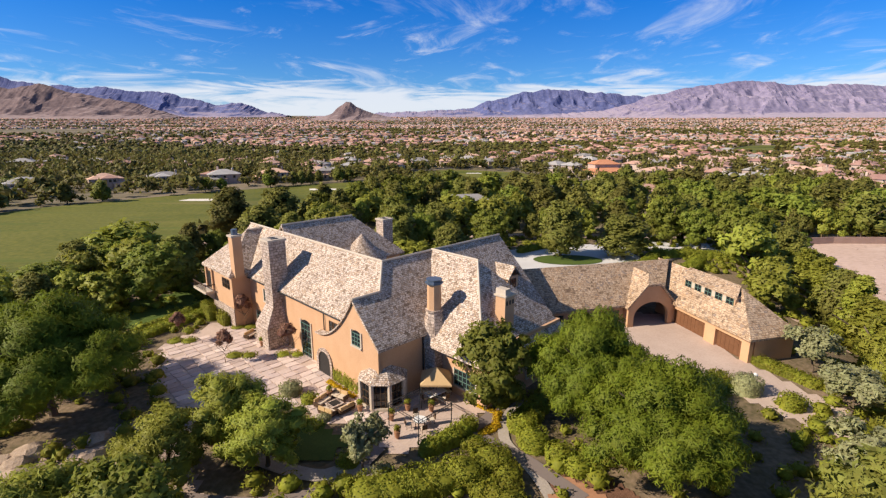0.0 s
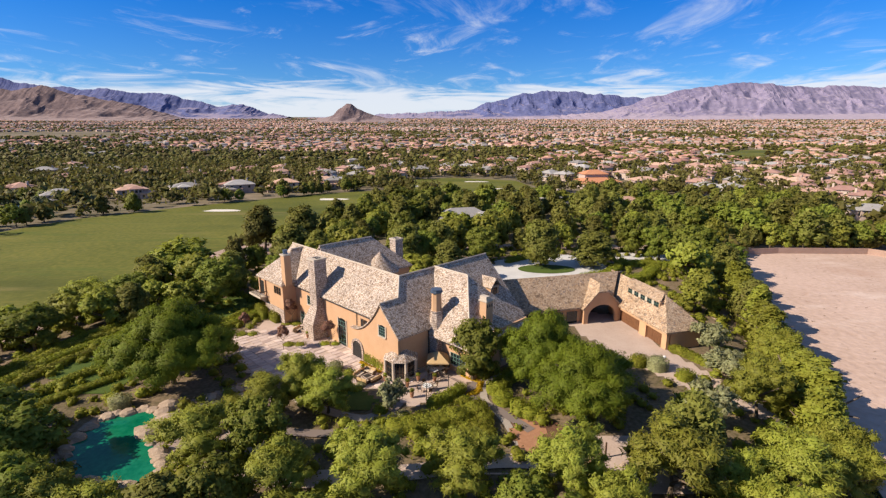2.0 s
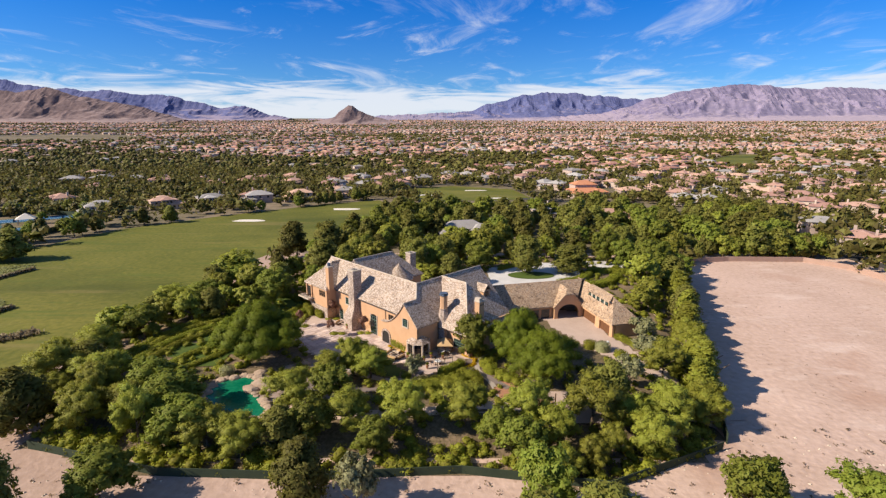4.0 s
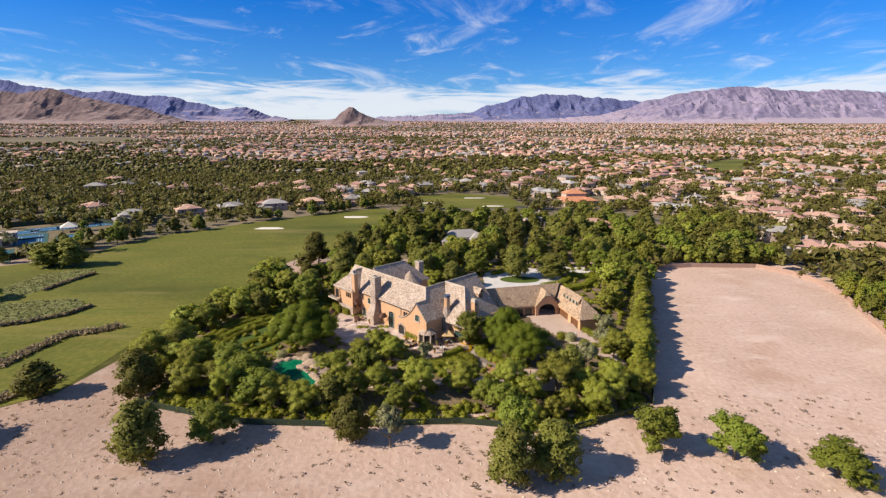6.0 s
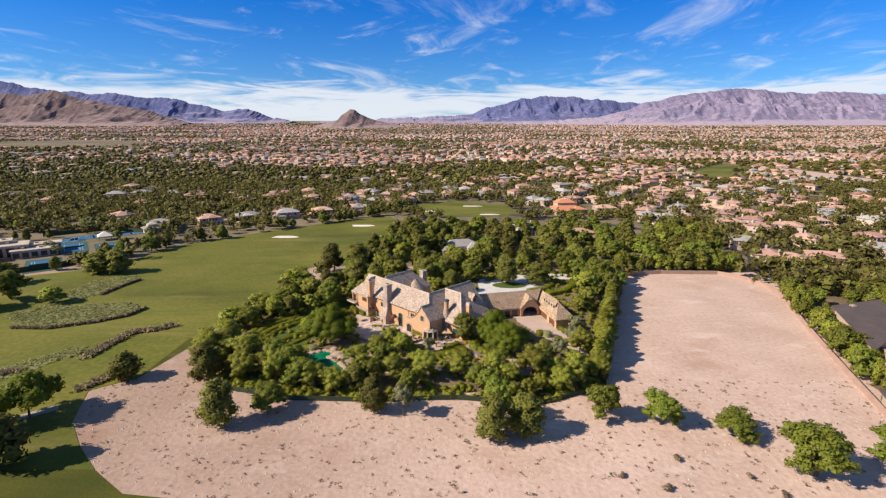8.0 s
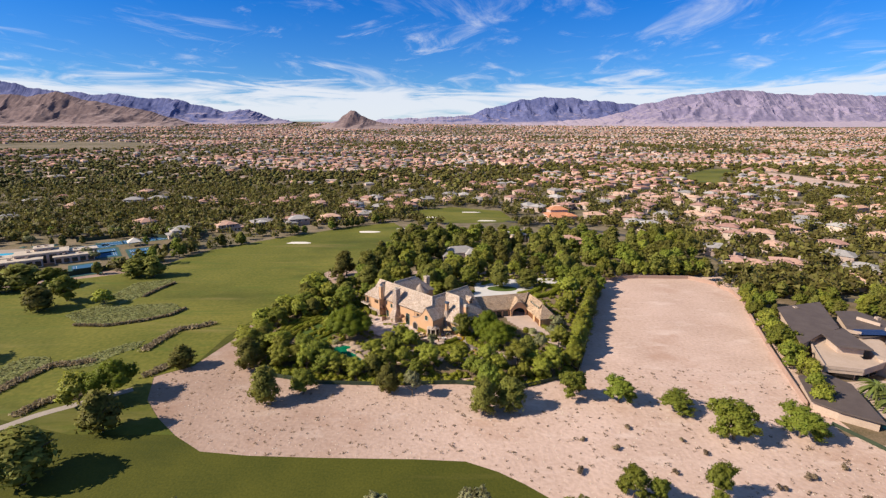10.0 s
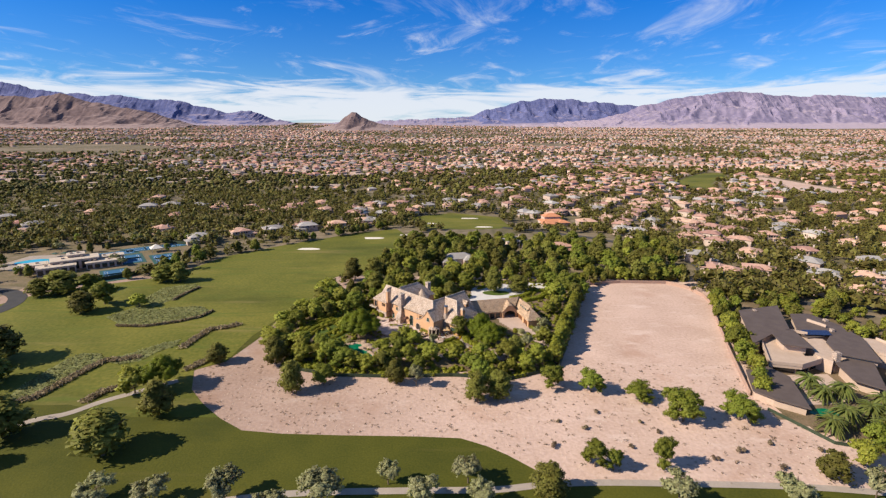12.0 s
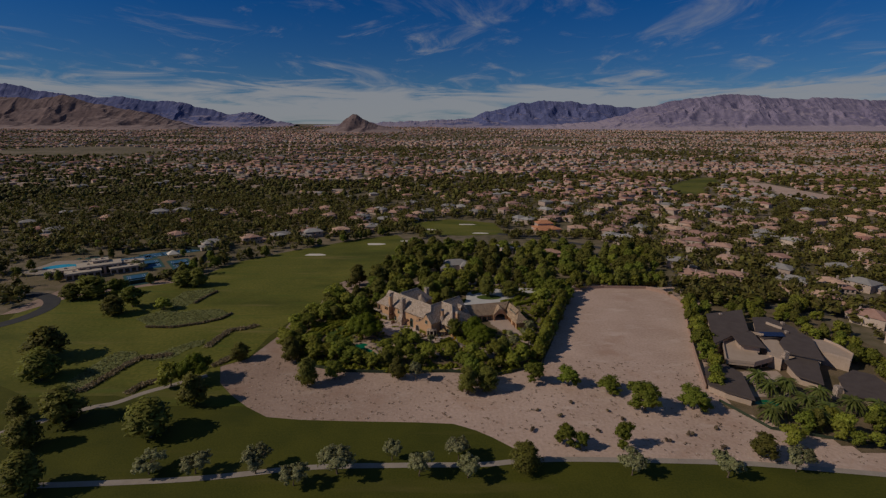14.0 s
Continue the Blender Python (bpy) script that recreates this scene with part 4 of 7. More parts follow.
# ---- trees ----
class Leaves:
    """Leaf sprays, one small triangle each, shaded along the roundness of the clump that they sit on."""

    def __init__(self, seed):
        self.r = random.Random(seed)
        self.v, self.f, self.n = [], [], []
        self.slim, self.hub = 1.0, None

    def card(self, c, n, s):
        r = self.r
        out = n.normalized()
        if self.hub is not None:
            out = (out * 0.5 + (c - self.hub).normalized() * 0.7).normalized()
        n = (out + Vector((r.gauss(0, 0.5), r.gauss(0, 0.5), r.gauss(0, 0.5)))).normalized()
        a = n.orthogonal().normalized()
        a.rotate(Matrix.Rotation(r.uniform(0, 6.283), 3, n))
        if self.slim < 1:
            a = (a * 0.8 + Vector((out.x * 0.7, out.y * 0.7, -0.45))).normalized()
            n = (n - a * n.dot(a)).normalized()
        b = n.cross(a)
        k = len(self.v)
        w = s * r.uniform(0.4, 0.7) * self.slim
        soft = (out * 0.75 + n * 0.45).normalized()
        self.v += [tuple(c - a * s * 0.5 + b * w * 0.5), tuple(c - a * s * 0.5 - b * w * 0.5), tuple(c + a * s * 0.5 - n * 0.12 * s)]
        self.n += [tuple(soft)] * 3
        self.f.append((k, k + 1, k + 2))

    def ring(self, c, core, flat, around, levels):
        """A closed lump of rings of points, for the dense inside of a clump."""
        r, k = self.r, len(self.v)
        for z, q in levels:
            for i in range(around):
                a = 6.2832 * i / around + z
                w = core * q * r.uniform(0.8, 1.15)
                self.v.append((c.x + math.cos(a) * w, c.y + math.sin(a) * w, c.z + z * core * flat))
                d = Vector((math.cos(a) * q, math.sin(a) * q, z)).normalized()
                if self.hub is not None:
                    d = (d * 0.5 + (Vector(self.v[-1]) - self.hub).normalized() * 0.7).normalized()
                self.n.append(tuple(d))
        for j in range(len(levels) - 1):
            for i in range(around):
                o = k + j * around
                self.f.append((o + i, o + (i + 1) % around, o + around + (i + 1) % around, o + around + i))
        self.f += [tuple(k + around - 1 - i for i in range(around)), tuple(k + (len(levels) - 1) * around + i for i in range(around))]

    def lobe(self, c, rad, n, s, shell=0.72, flat=0.8):
        r = self.r
        c = Vector(c)
        self.ring(c, rad * shell * 0.9, flat, 6, ((-0.8, 0.5), (0.1, 1.0), (0.75, 0.6)))
        for _ in range(n):
            d = Vector((r.gauss(0, 1), r.gauss(0, 1), r.gauss(0, 1))).normalized()
            if d.z < -0.35 and r.random() < 0.6:
                d.z = -d.z
            q = rad * (shell + (1 - shell) * r.random()) * (0.9 + 0.25 * noise.noise(d * 2.3 + c * 9))
            self.card(c + Vector((d.x * q, d.y * q, d.z * q * flat)), d, s * r.uniform(0.7, 1.3))

    def bough(self, c, rad, count, n, s, flat=0.8, small=0.42, shell=0.6):
        """A rounded mass of foliage: lobes spread over its upper side."""
        r, c = self.r, Vector(c)
        whole, self.hub = self.hub, (c - Vector((0, 0, rad * 0.4)) if self.hub is None else c.lerp(self.hub, 0.45))
        self.lobe(c, rad * 0.72, n // 4, s, 0.8, flat)
        for i in range(count):
            z = 1 - 1.45 * (i + 0.5) / count
            a = 2.4 * i + r.uniform(-0.4, 0.4)
            q = math.sqrt(max(0, 1 - z * z))
            k = rad * r.uniform(0.62, 0.85)
            self.lobe(c + Vector((math.cos(a) * q * k, math.sin(a) * q * k, z * k * flat)), rad * small * r.uniform(0.8, 1.25), n * 3 // (4 * count), s, shell, 0.9)
        self.hub = whole

    def mesh(self, name, mat):
        me = bpy.data.meshes.new(name)
        me.from_pydata(self.v, [], self.f)
        me.shade_smooth()
        me.normals_split_custom_set_from_vertices(self.n)
        me.materials.append(mat)
        return me


def trunk_mesh(name, h, r0, limbs, seed):
    r = random.Random(seed)
    b = Builder()
    p, seg = Vector((0, 0, -0.3)), 4
    for i in range(seg):
        q = p + Vector((r.uniform(-0.05, 0.05) * h, r.uniform(-0.05, 0.05) * h, h / seg))
        b.tube(p, q, r0 * (1 - 0.55 * i / seg), r0 * (1 - 0.55 * (i + 1) / seg), 7, i == 0)
        p = q
    for _ in range(limbs):
        a = r.uniform(0, 6.283)
        st = Vector((0, 0, h * r.uniform(0.35, 0.9)))
        en = st + Vector((math.cos(a) * h * 0.55, math.sin(a) * h * 0.55, h * r.uniform(0.3, 0.7)))
        b.tube(st, en, r0 * 0.42, r0 * 0.15, 5, False)
    me = b.mesh(name)
    me.materials.append(BARK)
    return me


def crown_shape(kind, seed, n, s, slim=1.0):
    """Crowns of unit height, built up from boughs and lobes."""
    L = Leaves(seed)
    L.slim, L.hub = slim, Vector((0, 0, 0.38))
    r = L.r
    if kind == "pine":
        # open boughs round a full middle, with an uneven rounded top
        for i in range(26):
            t = i / 25
            z = 0.15 + 0.74 * t
            rad = 0.30 * (1 - t ** 1.7) ** 0.5 * min(1.0, 0.66 + 2.0 * t) + 0.02
            a = 2.4 * i + r.uniform(-0.6, 0.6)
            off = rad * r.uniform(0.5, 0.85)
            L.lobe((math.cos(a) * off, math.sin(a) * off, z), (0.10 + 0.22 * rad) * r.uniform(0.8, 1.25), n // 26, s, 0.55, 0.95)
        L.lobe((0, 0, 0.45), 0.22, n // 30, s, 0.7, 1.5)
    elif kind == "column":
        for i in range(20):
            t = i / 19
            rad = 0.17 * (1 - 0.62 * t ** 1.6)
            a = 2.4 * i + r.uniform(-0.5, 0.5)
            L.lobe((math.cos(a) * rad * 0.6, math.sin(a) * rad * 0.6, 0.10 + 0.82 * t), rad * r.uniform(0.62, 0.95), n // 20, s, 0.55, 1.1)
    elif kind == "mesquite":
        L.bough((0.02, 0.0, 0.60), 0.30, 13, n // 4, s, 0.95, 0.40)
        for i in range(6):
            a = 1.047 * i + r.uniform(-0.3, 0.3)
            q = r.uniform(0.30, 0.38)
            L.bough((math.cos(a) * q, math.sin(a) * q, r.uniform(0.34, 0.52)), r.uniform(0.20, 0.27), 10, n // 8, s, 0.95, 0.42)
    elif kind == "gum":
        L.bough((0, 0, 0.62), 0.28, 10, n // 3, s, 1.1, 0.44)
        for i in range(6):
            a = 1.047 * i + r.uniform(-0.4, 0.4)
            q = r.uniform(0.16, 0.26)
            L.bough((math.cos(a) * q, math.sin(a) * q, (0.27, 0.46, 0.62)[i % 3] + r.uniform(-0.04, 0.05)), r.uniform(0.16, 0.23), 7, n // 9, s, 1.25, 0.46)
    elif kind == "olive":
        for i in range(5):
            a, q = 1.257 * i + r.uniform(-0.4, 0.4), r.uniform(0.14, 0.30)
            L.bough((math.cos(a) * q, math.sin(a) * q, r.uniform(0.42, 0.66)), r.uniform(0.17, 0.24), 7, n // 5, s, 0.95, 0.46, 0.5)
    elif kind == "standard":
        # a small round head on a bare stem
        L.hub = Vector((0, 0, 0.66))
        L.bough((0, 0, 0.74), 0.17, 9, n // 2, s, 1.0, 0.5, 0.45)
        for i in range(4):
            a = 1.571 * i + r.uniform(-0.4, 0.4)
            L.lobe((math.cos(a) * 0.14, math.sin(a) * 0.14, r.uniform(0.58, 0.76)), r.uniform(0.09, 0.13), n // 8, s, 0.45, 1.0)
    return L


STYLE = {"conifer": ("pine", LEAF["pine"]), "row": ("column", LEAF["gum"]), "pine": ("pine", LEAF["pine"]), "column": ("column", LEAF["gum"]), "mesquite": ("mesquite", LEAF["mesquite"]), "gum": ("gum", LEAF["gum"]),
         "olive": ("olive", LEAF["olive"]), "plum": ("standard", LEAF["plum"]), "broad": ("gum", LEAF["broad"]), "hero": ("mesquite", LEAF["mesquite"]), "fine": ("gum", LEAF["gum"]), "garden": ("gum", LEAF["broad"])}
CARDS = {"conifer": (3700, 0.054), "row": (4200, 0.048), "pine": (1150, 0.088), "column": (1000, 0.088), "mesquite": (4200, 0.05), "gum": (1400, 0.084), "olive": (2200, 0.07), "plum": (1500, 0.07), "broad": (1250, 0.088), "hero": (56000, 0.028), "fine": (7600, 0.048), "garden": (4800, 0.05)}
TREE_WORDS = {"conifer": "dense dark green pine on the desert sand", "row": "tall yellow-green tree in the boundary row", "pine": "dense dark green pine with a rounded crown", "column": "tall yellow-green tree in the boundary row", "mesquite": "broad feathery green mesquite tree", "gum": "airy yellow-green acacia tree",
              "olive": "grey-green olive tree with several stems", "plum": "small reddish-leaved ornamental plum tree", "broad": "mid green broadleaf tree with an uneven crown", "hero": "wide spreading feathery mesquite tree beside the house", "fine": "weeping yellow-green acacia tree in the garden", "garden": "leafy green broadleaf tree in the garden"}
TREE_NAMES = {"conifer": "pine_tree", "row": "boundary_tree", "pine": "pine_tree", "column": "boundary_tree", "mesquite": "mesquite_tree", "hero": "mesquite_tree", "gum": "acacia_tree", "olive": "olive_tree", "plum": "plum_tree", "broad": "broadleaf_tree", "fine": "acacia_tree", "garden": "broadleaf_tree"}
PROTO = {}


def tree(kind, x, y, h, w=None, group="trees", label="", z=None):
    """A tree of height h and crown width w, on the ground at x, y."""
    if y < 150 and -95 < x < 100:
        kind = {"pine": "conifer", "column": "row", "broad": "garden"}.get(kind, kind)
    variants = 2 if kind in ("hero", "fine", "garden") else 3
    k = (kind, rnd.randrange(variants))
    if k not in PROTO:
        shape, leaf_mat = STYLE[kind]
        n, s = CARDS[kind]
        seed = 100 + 17 * k[1] + len(kind) * 29 + ord(kind[0])
        PROTO[k] = (crown_shape(shape, seed, n, s, 0.42 if kind in ("hero", "fine") else 1.0).mesh("crown", leaf_mat), trunk_mesh("trunk", 0.5, 0.035 if kind != "plum" else 0.02, 5, seed))
    crown_me, trunk_me = PROTO[k]
    natural = {"conifer": 0.62, "row": 0.42, "pine": 0.62, "column": 0.42, "mesquite": 1.25, "hero": 1.25, "gum": 0.8, "broad": 0.8, "olive": 0.95, "plum": 0.95, "fine": 0.8, "garden": 0.8}[kind]
    wide = (w / natural) if w else h * rnd.uniform(0.9, 1.1)
    e = thing(TREE_NAMES[kind], label or TREE_WORDS[kind], "tree", Matrix.LocRotScale((x, y, height(x, y) if z is None else z), Euler((0, 0, rnd.uniform(0, 6.28))), (wide, wide * rnd.uniform(0.88, 1.12), h)), group)
    link("trunk", trunk_me, None, e)
    link("crown", crown_me, None, e)
    return e


# trees standing in the sand and on the golf course
for kind, x, y, h, w in [("pine", -108.5, -31.5, 15.5, 16), ("mesquite", -112, 8, 15.5, 19), ("gum", -120, 4, 13, 12), ("pine", -103, -11, 14, 11), ("pine", -146, -24, 16, 15), ("pine", -195, 30, 17, 20), ("pine", -182, 10, 15, 16), ("pine", -60, 5.2, 14, 9), ("gum", -50, 11.9, 9, 10),
                         ("pine", -21.1, 12.1, 11, 7.5), ("olive", -12.6, 9.9, 11, 7), ("pine", 10.1, -1.2, 13, 8.5), ("pine", 19.1, 1.6, 11.7, 9.5), ("gum", 12.5, 8, 13.5, 9), ("gum", 41, 8.9, 11, 10), ("gum", 55.5, 6, 10, 10),
                         ("gum", 71.8, 1.2, 7, 11), ("broad", 81.2, -12.9, 13, 15), ("broad", 43.7, -37, 9.5, 8), ("broad", 49, -39, 8, 6), ("broad", 64, -37.7, 11, 7.7), ("gum", 102, -12.8, 10.5, 13), ("pine", 27.1, -49.6, 10.4, 10),
                         ("pine", -100.1, 29.6, 9.6, 9), ("pine", -201, 89, 13, 14), ("broad", -198, 103, 15, 15), ("gum", -176, 99, 9, 11), ("pine", -237, 122, 15, 20), ("pine", -246, 116, 12, 13), ("broad", -222, 126, 13, 15), ("pine", -188, 147, 12, 16), ("pine", -177, 147, 14, 13), ("pine", 112, -42, 9, 9), ("gum", 126, -36, 9, 9),
                         ("pine", -165, -22, 10, 9), ("pine", -148, -40, 13, 11), ("pine", -130, -62, 15, 12)]:
    if -75 < x < 105 and y > -20:
        kind = {"pine": "conifer", "gum": "garden", "broad": "garden"}.get(kind, kind)
    tree(kind, x, y, h, w, "trees on the sand and golf course")
for x, y, h, w in [(-17.6, -45.4, 7.6, 7), (5.1, -44.6, 9, 8.6), (-81.8, -52.7, 7.6, 9), (-62, -52.2, 9, 11), (-35, -52.5, 9.5, 12.5), (-97, -53, 7, 10), (-8, -53, 8, 9), (8, -54, 8, 8), (62, -52, 8, 10), (93, -53, 8.5, 10), (118, -50, 9, 9), (-48, -58, 8, 9)]:
    tree("olive", x, y, h * 1.2, w * 1.2, "olive trees by the cart path")
# the two great mesquites by the house
tree("hero", -42, 53, 15, 23, "great mesquites by the house")
tree("hero", 15.5, 52, 14, 16, "great mesquites by the house")
tree("hero", 19.5, 43.5, 12.5, 18, "great mesquites by the house")
tree("garden", 5.4, 53.5, 11.5, 8, "garden trees")
# boundary row along the lot
y = 30.0
while y < 137:
    tree(rnd.choice(["column", "column", "pine", "gum"] if y > 72 else ["row", "row", "fine"]), lot_line(y) - 1.5 + rnd.uniform(-1, 1), y, rnd.uniform(8, 11.5), rnd.uniform(6.5, 8.5), "boundary row of trees by the empty lot")
    y += rnd.uniform(3.2, 4.4)


def clear_of(x, y, r, taken):
    return all((x - a) ** 2 + (y - c) ** 2 > (r + q) ** 2 * 0.36 for a, c, q in taken)


taken = [(9, 194, 13), (-40.5, 53.5, 11), (15.5, 50.5, 8), (20, 43.5, 9), (-40, 37, 8), (-37, 42, 6)]


def house_zone(x, y):
    """Keeps trees off the house, the terrace, the drive and the court."""
    u, v = ((x + 7.2) + (y - 63.25)) * 0.7071, (-(x + 7.2) + (y - 63.25)) * 0.7071
    return (-24 < u < 26 and -20 < v < 40) or (8 < x < 52 and 60 < y < 97) or (6 < x < 60 and 92 < y < 136) or (-32 < x < 12 and 40 < y < 60) or (-20 < x < 15 and 29 < y < 60) or inside(x, y, COURT_AREA) or (-50 < x < -30 and 27 < y < 48) or (-34 < x < -16 and 34 < y < 54) or (-71 < x < -54 and 48 < y < 74)

# estate trees
for kind, x, y, h, w in [("fine", -15.7, 43.8, 8, 8.5), ("fine", -19.8, 46, 9.5, 8), ("fine", -23.8, 42.6, 7.5, 8), ("fine", -7.6, 27.9, 10, 10), ("fine", 2.5, 29, 9, 9), ("garden", -23, 25, 9, 8), ("fine", -17.1, 27.9, 8.5, 8.5), ("garden", -44.6, 24.5, 10, 11), ("fine", -52, 25, 12, 8),
                         ("fine", -62.6, 27.7, 9.5, 9), ("pine", -74, 28, 13, 10), ("fine", -80, 43, 11.5, 13), ("fine", -79, 55, 10.5, 12), ("fine", 25, 28, 11.5, 11.5), ("fine", 38, 28, 9.5, 10), ("fine", 44, 44, 10, 9), ("olive", 35.5, 40.5, 7.5, 7.5),
                         ("olive", 47.3, 62.5, 7, 7.5), ("olive", 43.6, 51.5, 7, 8), ("olive", 46, 56, 6, 6.5), ("garden", -77, 69, 10, 11), ("fine", -78, 87, 10, 12), ("olive", -6.9, 43.6, 6.5, 5.5), ("gum", -70, 112, 12, 17), ("pine", -62, 148, 16, 13), ("pine", -48, 148, 16, 13),
                         ("pine", 29.1, 121.4, 14.5, 11), ("pine", 44, 121, 11, 12), ("broad", 12.1, 126, 12, 12.5), ("gum", -5.9, 108, 8, 11), ("fine", -28.8, 33.2, 8.5, 9), ("fine", -34, 22.5, 8.5, 9), ("garden", -56, 36, 9, 10), ("fine", -66, 38, 10, 10), ("garden", -50, 31, 9, 11),
                         ("garden", 8, 24, 8, 7), ("fine", 18, 24, 9, 8), ("fine", 33, 22, 9, 9), ("fine", -40, 24, 9, 9), ("garden", -12, 22, 8, 7), ("broad", -70, 88, 9, 11), ("broad", -50, 88, 12, 12), ("gum", -60, 98, 11, 12)]:
    tree(kind, x, y, h, w, "estate trees")
    taken.append((x, y, w / 2))
for x, y, h in [(-30.7, 77, 6), (-20.7, 66.6, 5.6), (-28.5, 65, 5.2), (-37.8, 71.2, 5.2)]:
    tree("plum", x, y, h, 5.0, "plum trees on the terrace")


def scatter(zone, step, chance, kinds, hs, group, limit):
    """Trees on a jittered grid where zone(x, y) allows."""
    n = 0
    x0, x1, y0, y1 = zone[0]
    y = y0
    while y < y1:
        x = x0
        while x < x1:
            px_, py_ = x + rnd.uniform(-0.45, 0.45) * step, y + rnd.uniform(-0.45, 0.45) * step
            if rnd.random() < chance and zone[1](px_, py_) and n < limit:
                kind = rnd.choice(kinds)
                if py_ < 68 and px_ < 50:
                    kind = {"gum": "fine", "broad": "garden", "mesquite": "fine"}.get(kind, kind)
                h = rnd.uniform(*hs)
                w = h * {"pine": 0.72, "broad": 0.85, "gum": 0.85, "mesquite": 1.2, "column": 0.5, "olive": 0.9, "fine": 0.85, "garden": 0.85}[kind] * rnd.uniform(0.85, 1.2)
                if clear_of(px_, py_, w / 2, taken):
                    tree(kind, px_, py_, h, w, group)
                    taken.append((px_, py_, w / 2))
                    n += 1
            x += step
        y += step


estate_ok = lambda x, y: inside(x, y, ESTATE) and not house_zone(x, y) and lot_line(y) - x > 7 and not (19 < x < 62 and 33 < y < 64)
scatter(((-90, 60, 18, 100), estate_ok), 6.4, 0.8, ["gum", "gum", "broad", "pine", "gum"], (6, 10.5), "estate trees", 120)
WOODS = [(-62, 128), (-45, 190), (-42, 244), (-36, 300), (20, 326), (70, 334), (130, 330), (190, 250), (165, 160), (132, 152), (88, 152), (60, 150), (10, 150)]
woods_ok = lambda x, y: (inside(x, y, WOODS) or (inside(x, y, ESTATE) and y > 96 and not house_zone(x, y)))
scatter(((-80, 200, 96, 330), woods_ok), 9.5, 0.85, ["pine", "pine", "broad", "broad", "pine", "gum", "pine", "broad"], (8, 15), "woodland trees behind the house", 245)
# trees along the far side of the fairway
for t in range(30):
    k = t / 29
    x, y = (-205 + 130 * k * 1.1 + rnd.uniform(-6, 6), 165 + 168 * k ** 0.8 + rnd.uniform(-5, 5))
    if not inside(x, y, FAIRWAY):
        tree(rnd.choice(["pine", "broad"]), x, y, rnd.uniform(8, 12), None, "trees along the fairway")
# planted strip between the lot wall and the grey house
for t in range(26):
    k = t / 25
    tree(rnd.choice(["column", "gum", "broad"]), 117 + 36 * k + rnd.uniform(1, 7), 2 + 104 * k + rnd.uniform(-2, 2), rnd.uniform(8, 11.5), None, "trees behind the lot wall")
for t in range(24):
    tree(rnd.choice(["pine", "broad", "gum"]), 95 + 66 * t / 23 + rnd.uniform(-2, 2), 151.5 + rnd.uniform(0, 9), rnd.uniform(7, 11), None, "trees behind the lot wall")


# ---- distant town: trees and roofs past counting ----
def hash_angle(x, y):
    return noise.noise(Vector((x * 0.0016, y * 0.0016, 3.3))) * 2.4


def plot_ok(x, y):
    return all(far_house_ok(x + p, y + q) for p, q in ((0, 0), (15, 0), (-15, 0), (0, 15), (0, -15)))


def far_house_ok(x, y):
    if y < 95 and x > 110 and inside(x, y, GREYLOT):
        return False
    if (x - 114) ** 2 + (y - 345) ** 2 < 900:
        return False
    for poly in (GOLF_ALL, GREEN2, GOLF3, WASH, CLUB, WOODS, ESTATE, LOT, GREYLOT):
        if inside(x, y, poly):
            return False
    return True


class Soup:
    def __init__(self):
        self.v, self.f = [], []

    def add(self, pts, faces):
        k = len(self.v)
        self.v += pts
        self.f += [tuple(i + k for i in f) for f in faces]

    def put(self, name, mat, label, category):
        me = bpy.data.meshes.new(name)
        me.from_pydata(self.v, [], self.f)
        me.materials.append(mat)
        return tagged(new(name, me), label, category, kind="stuff")


town_flat, town_roofs, town_roofs_grey, town_walls, town_trees, near_leaves, far_leaves = Soup(), Soup(), Soup(), Soup(), Soup(), Soup(), Soup()
tr_ = random.Random(21)


def hip_block(soup_r, soup_w, x, y, z, w, d, h, rise, a):
    c, s = math.cos(a), math.sin(a)
    P = lambda u, v, q: (x + u * c - v * s, y + u * s + v * c, z + q)
    o = 0.5
    soup_w.add([P(-w, -d, -1), P(w, -d, -1), P(w, d, -1), P(-w, d, -1), P(-w, -d, h), P(w, -d, h), P(w, d, h), P(-w, d, h)], [(0, 1, 5, 4), (1, 2, 6, 5), (2, 3, 7, 6), (3, 0, 4, 7)])
    r = max(w - d, 0.2)
    soup_r.add([P(-w - o, -d - o, h), P(w + o, -d - o, h), P(w + o, d + o, h), P(-w - o, d + o, h), P(-r, 0, h + rise), P(r, 0, h + rise)], [(0, 1, 5, 4), (1, 2, 5), (2, 3, 4, 5), (3, 0, 4)])


def blob(soup, x, y, z, w, h):
    """A far tree: a lumpy little crown of two rings and a tip."""
    pts = [(x, y, z + h)]
    for q, k in ((0.72, 0.72), (0.38, 1.0), (0.12, 0.6)):
        for i in range(5):
            a = 1.2566 * i + q * 5 + x
            e = w * k * tr_.uniform(0.32, 0.62)
            pts.append((x + math.cos(a) * e, y + math.sin(a) * e, z + h * q * tr_.uniform(0.85, 1.15)))
    f = [(0, 1 + i, 1 + (i + 1) % 5) for i in range(5)]
    for j in (1,) if h < 8 or y > 1500 else (1, 6):
        f += [(j + i, j + 5 + i, j + 5 + (i + 1) % 5, j + (i + 1) % 5) for i in range(5)]
    soup.add(pts, f)


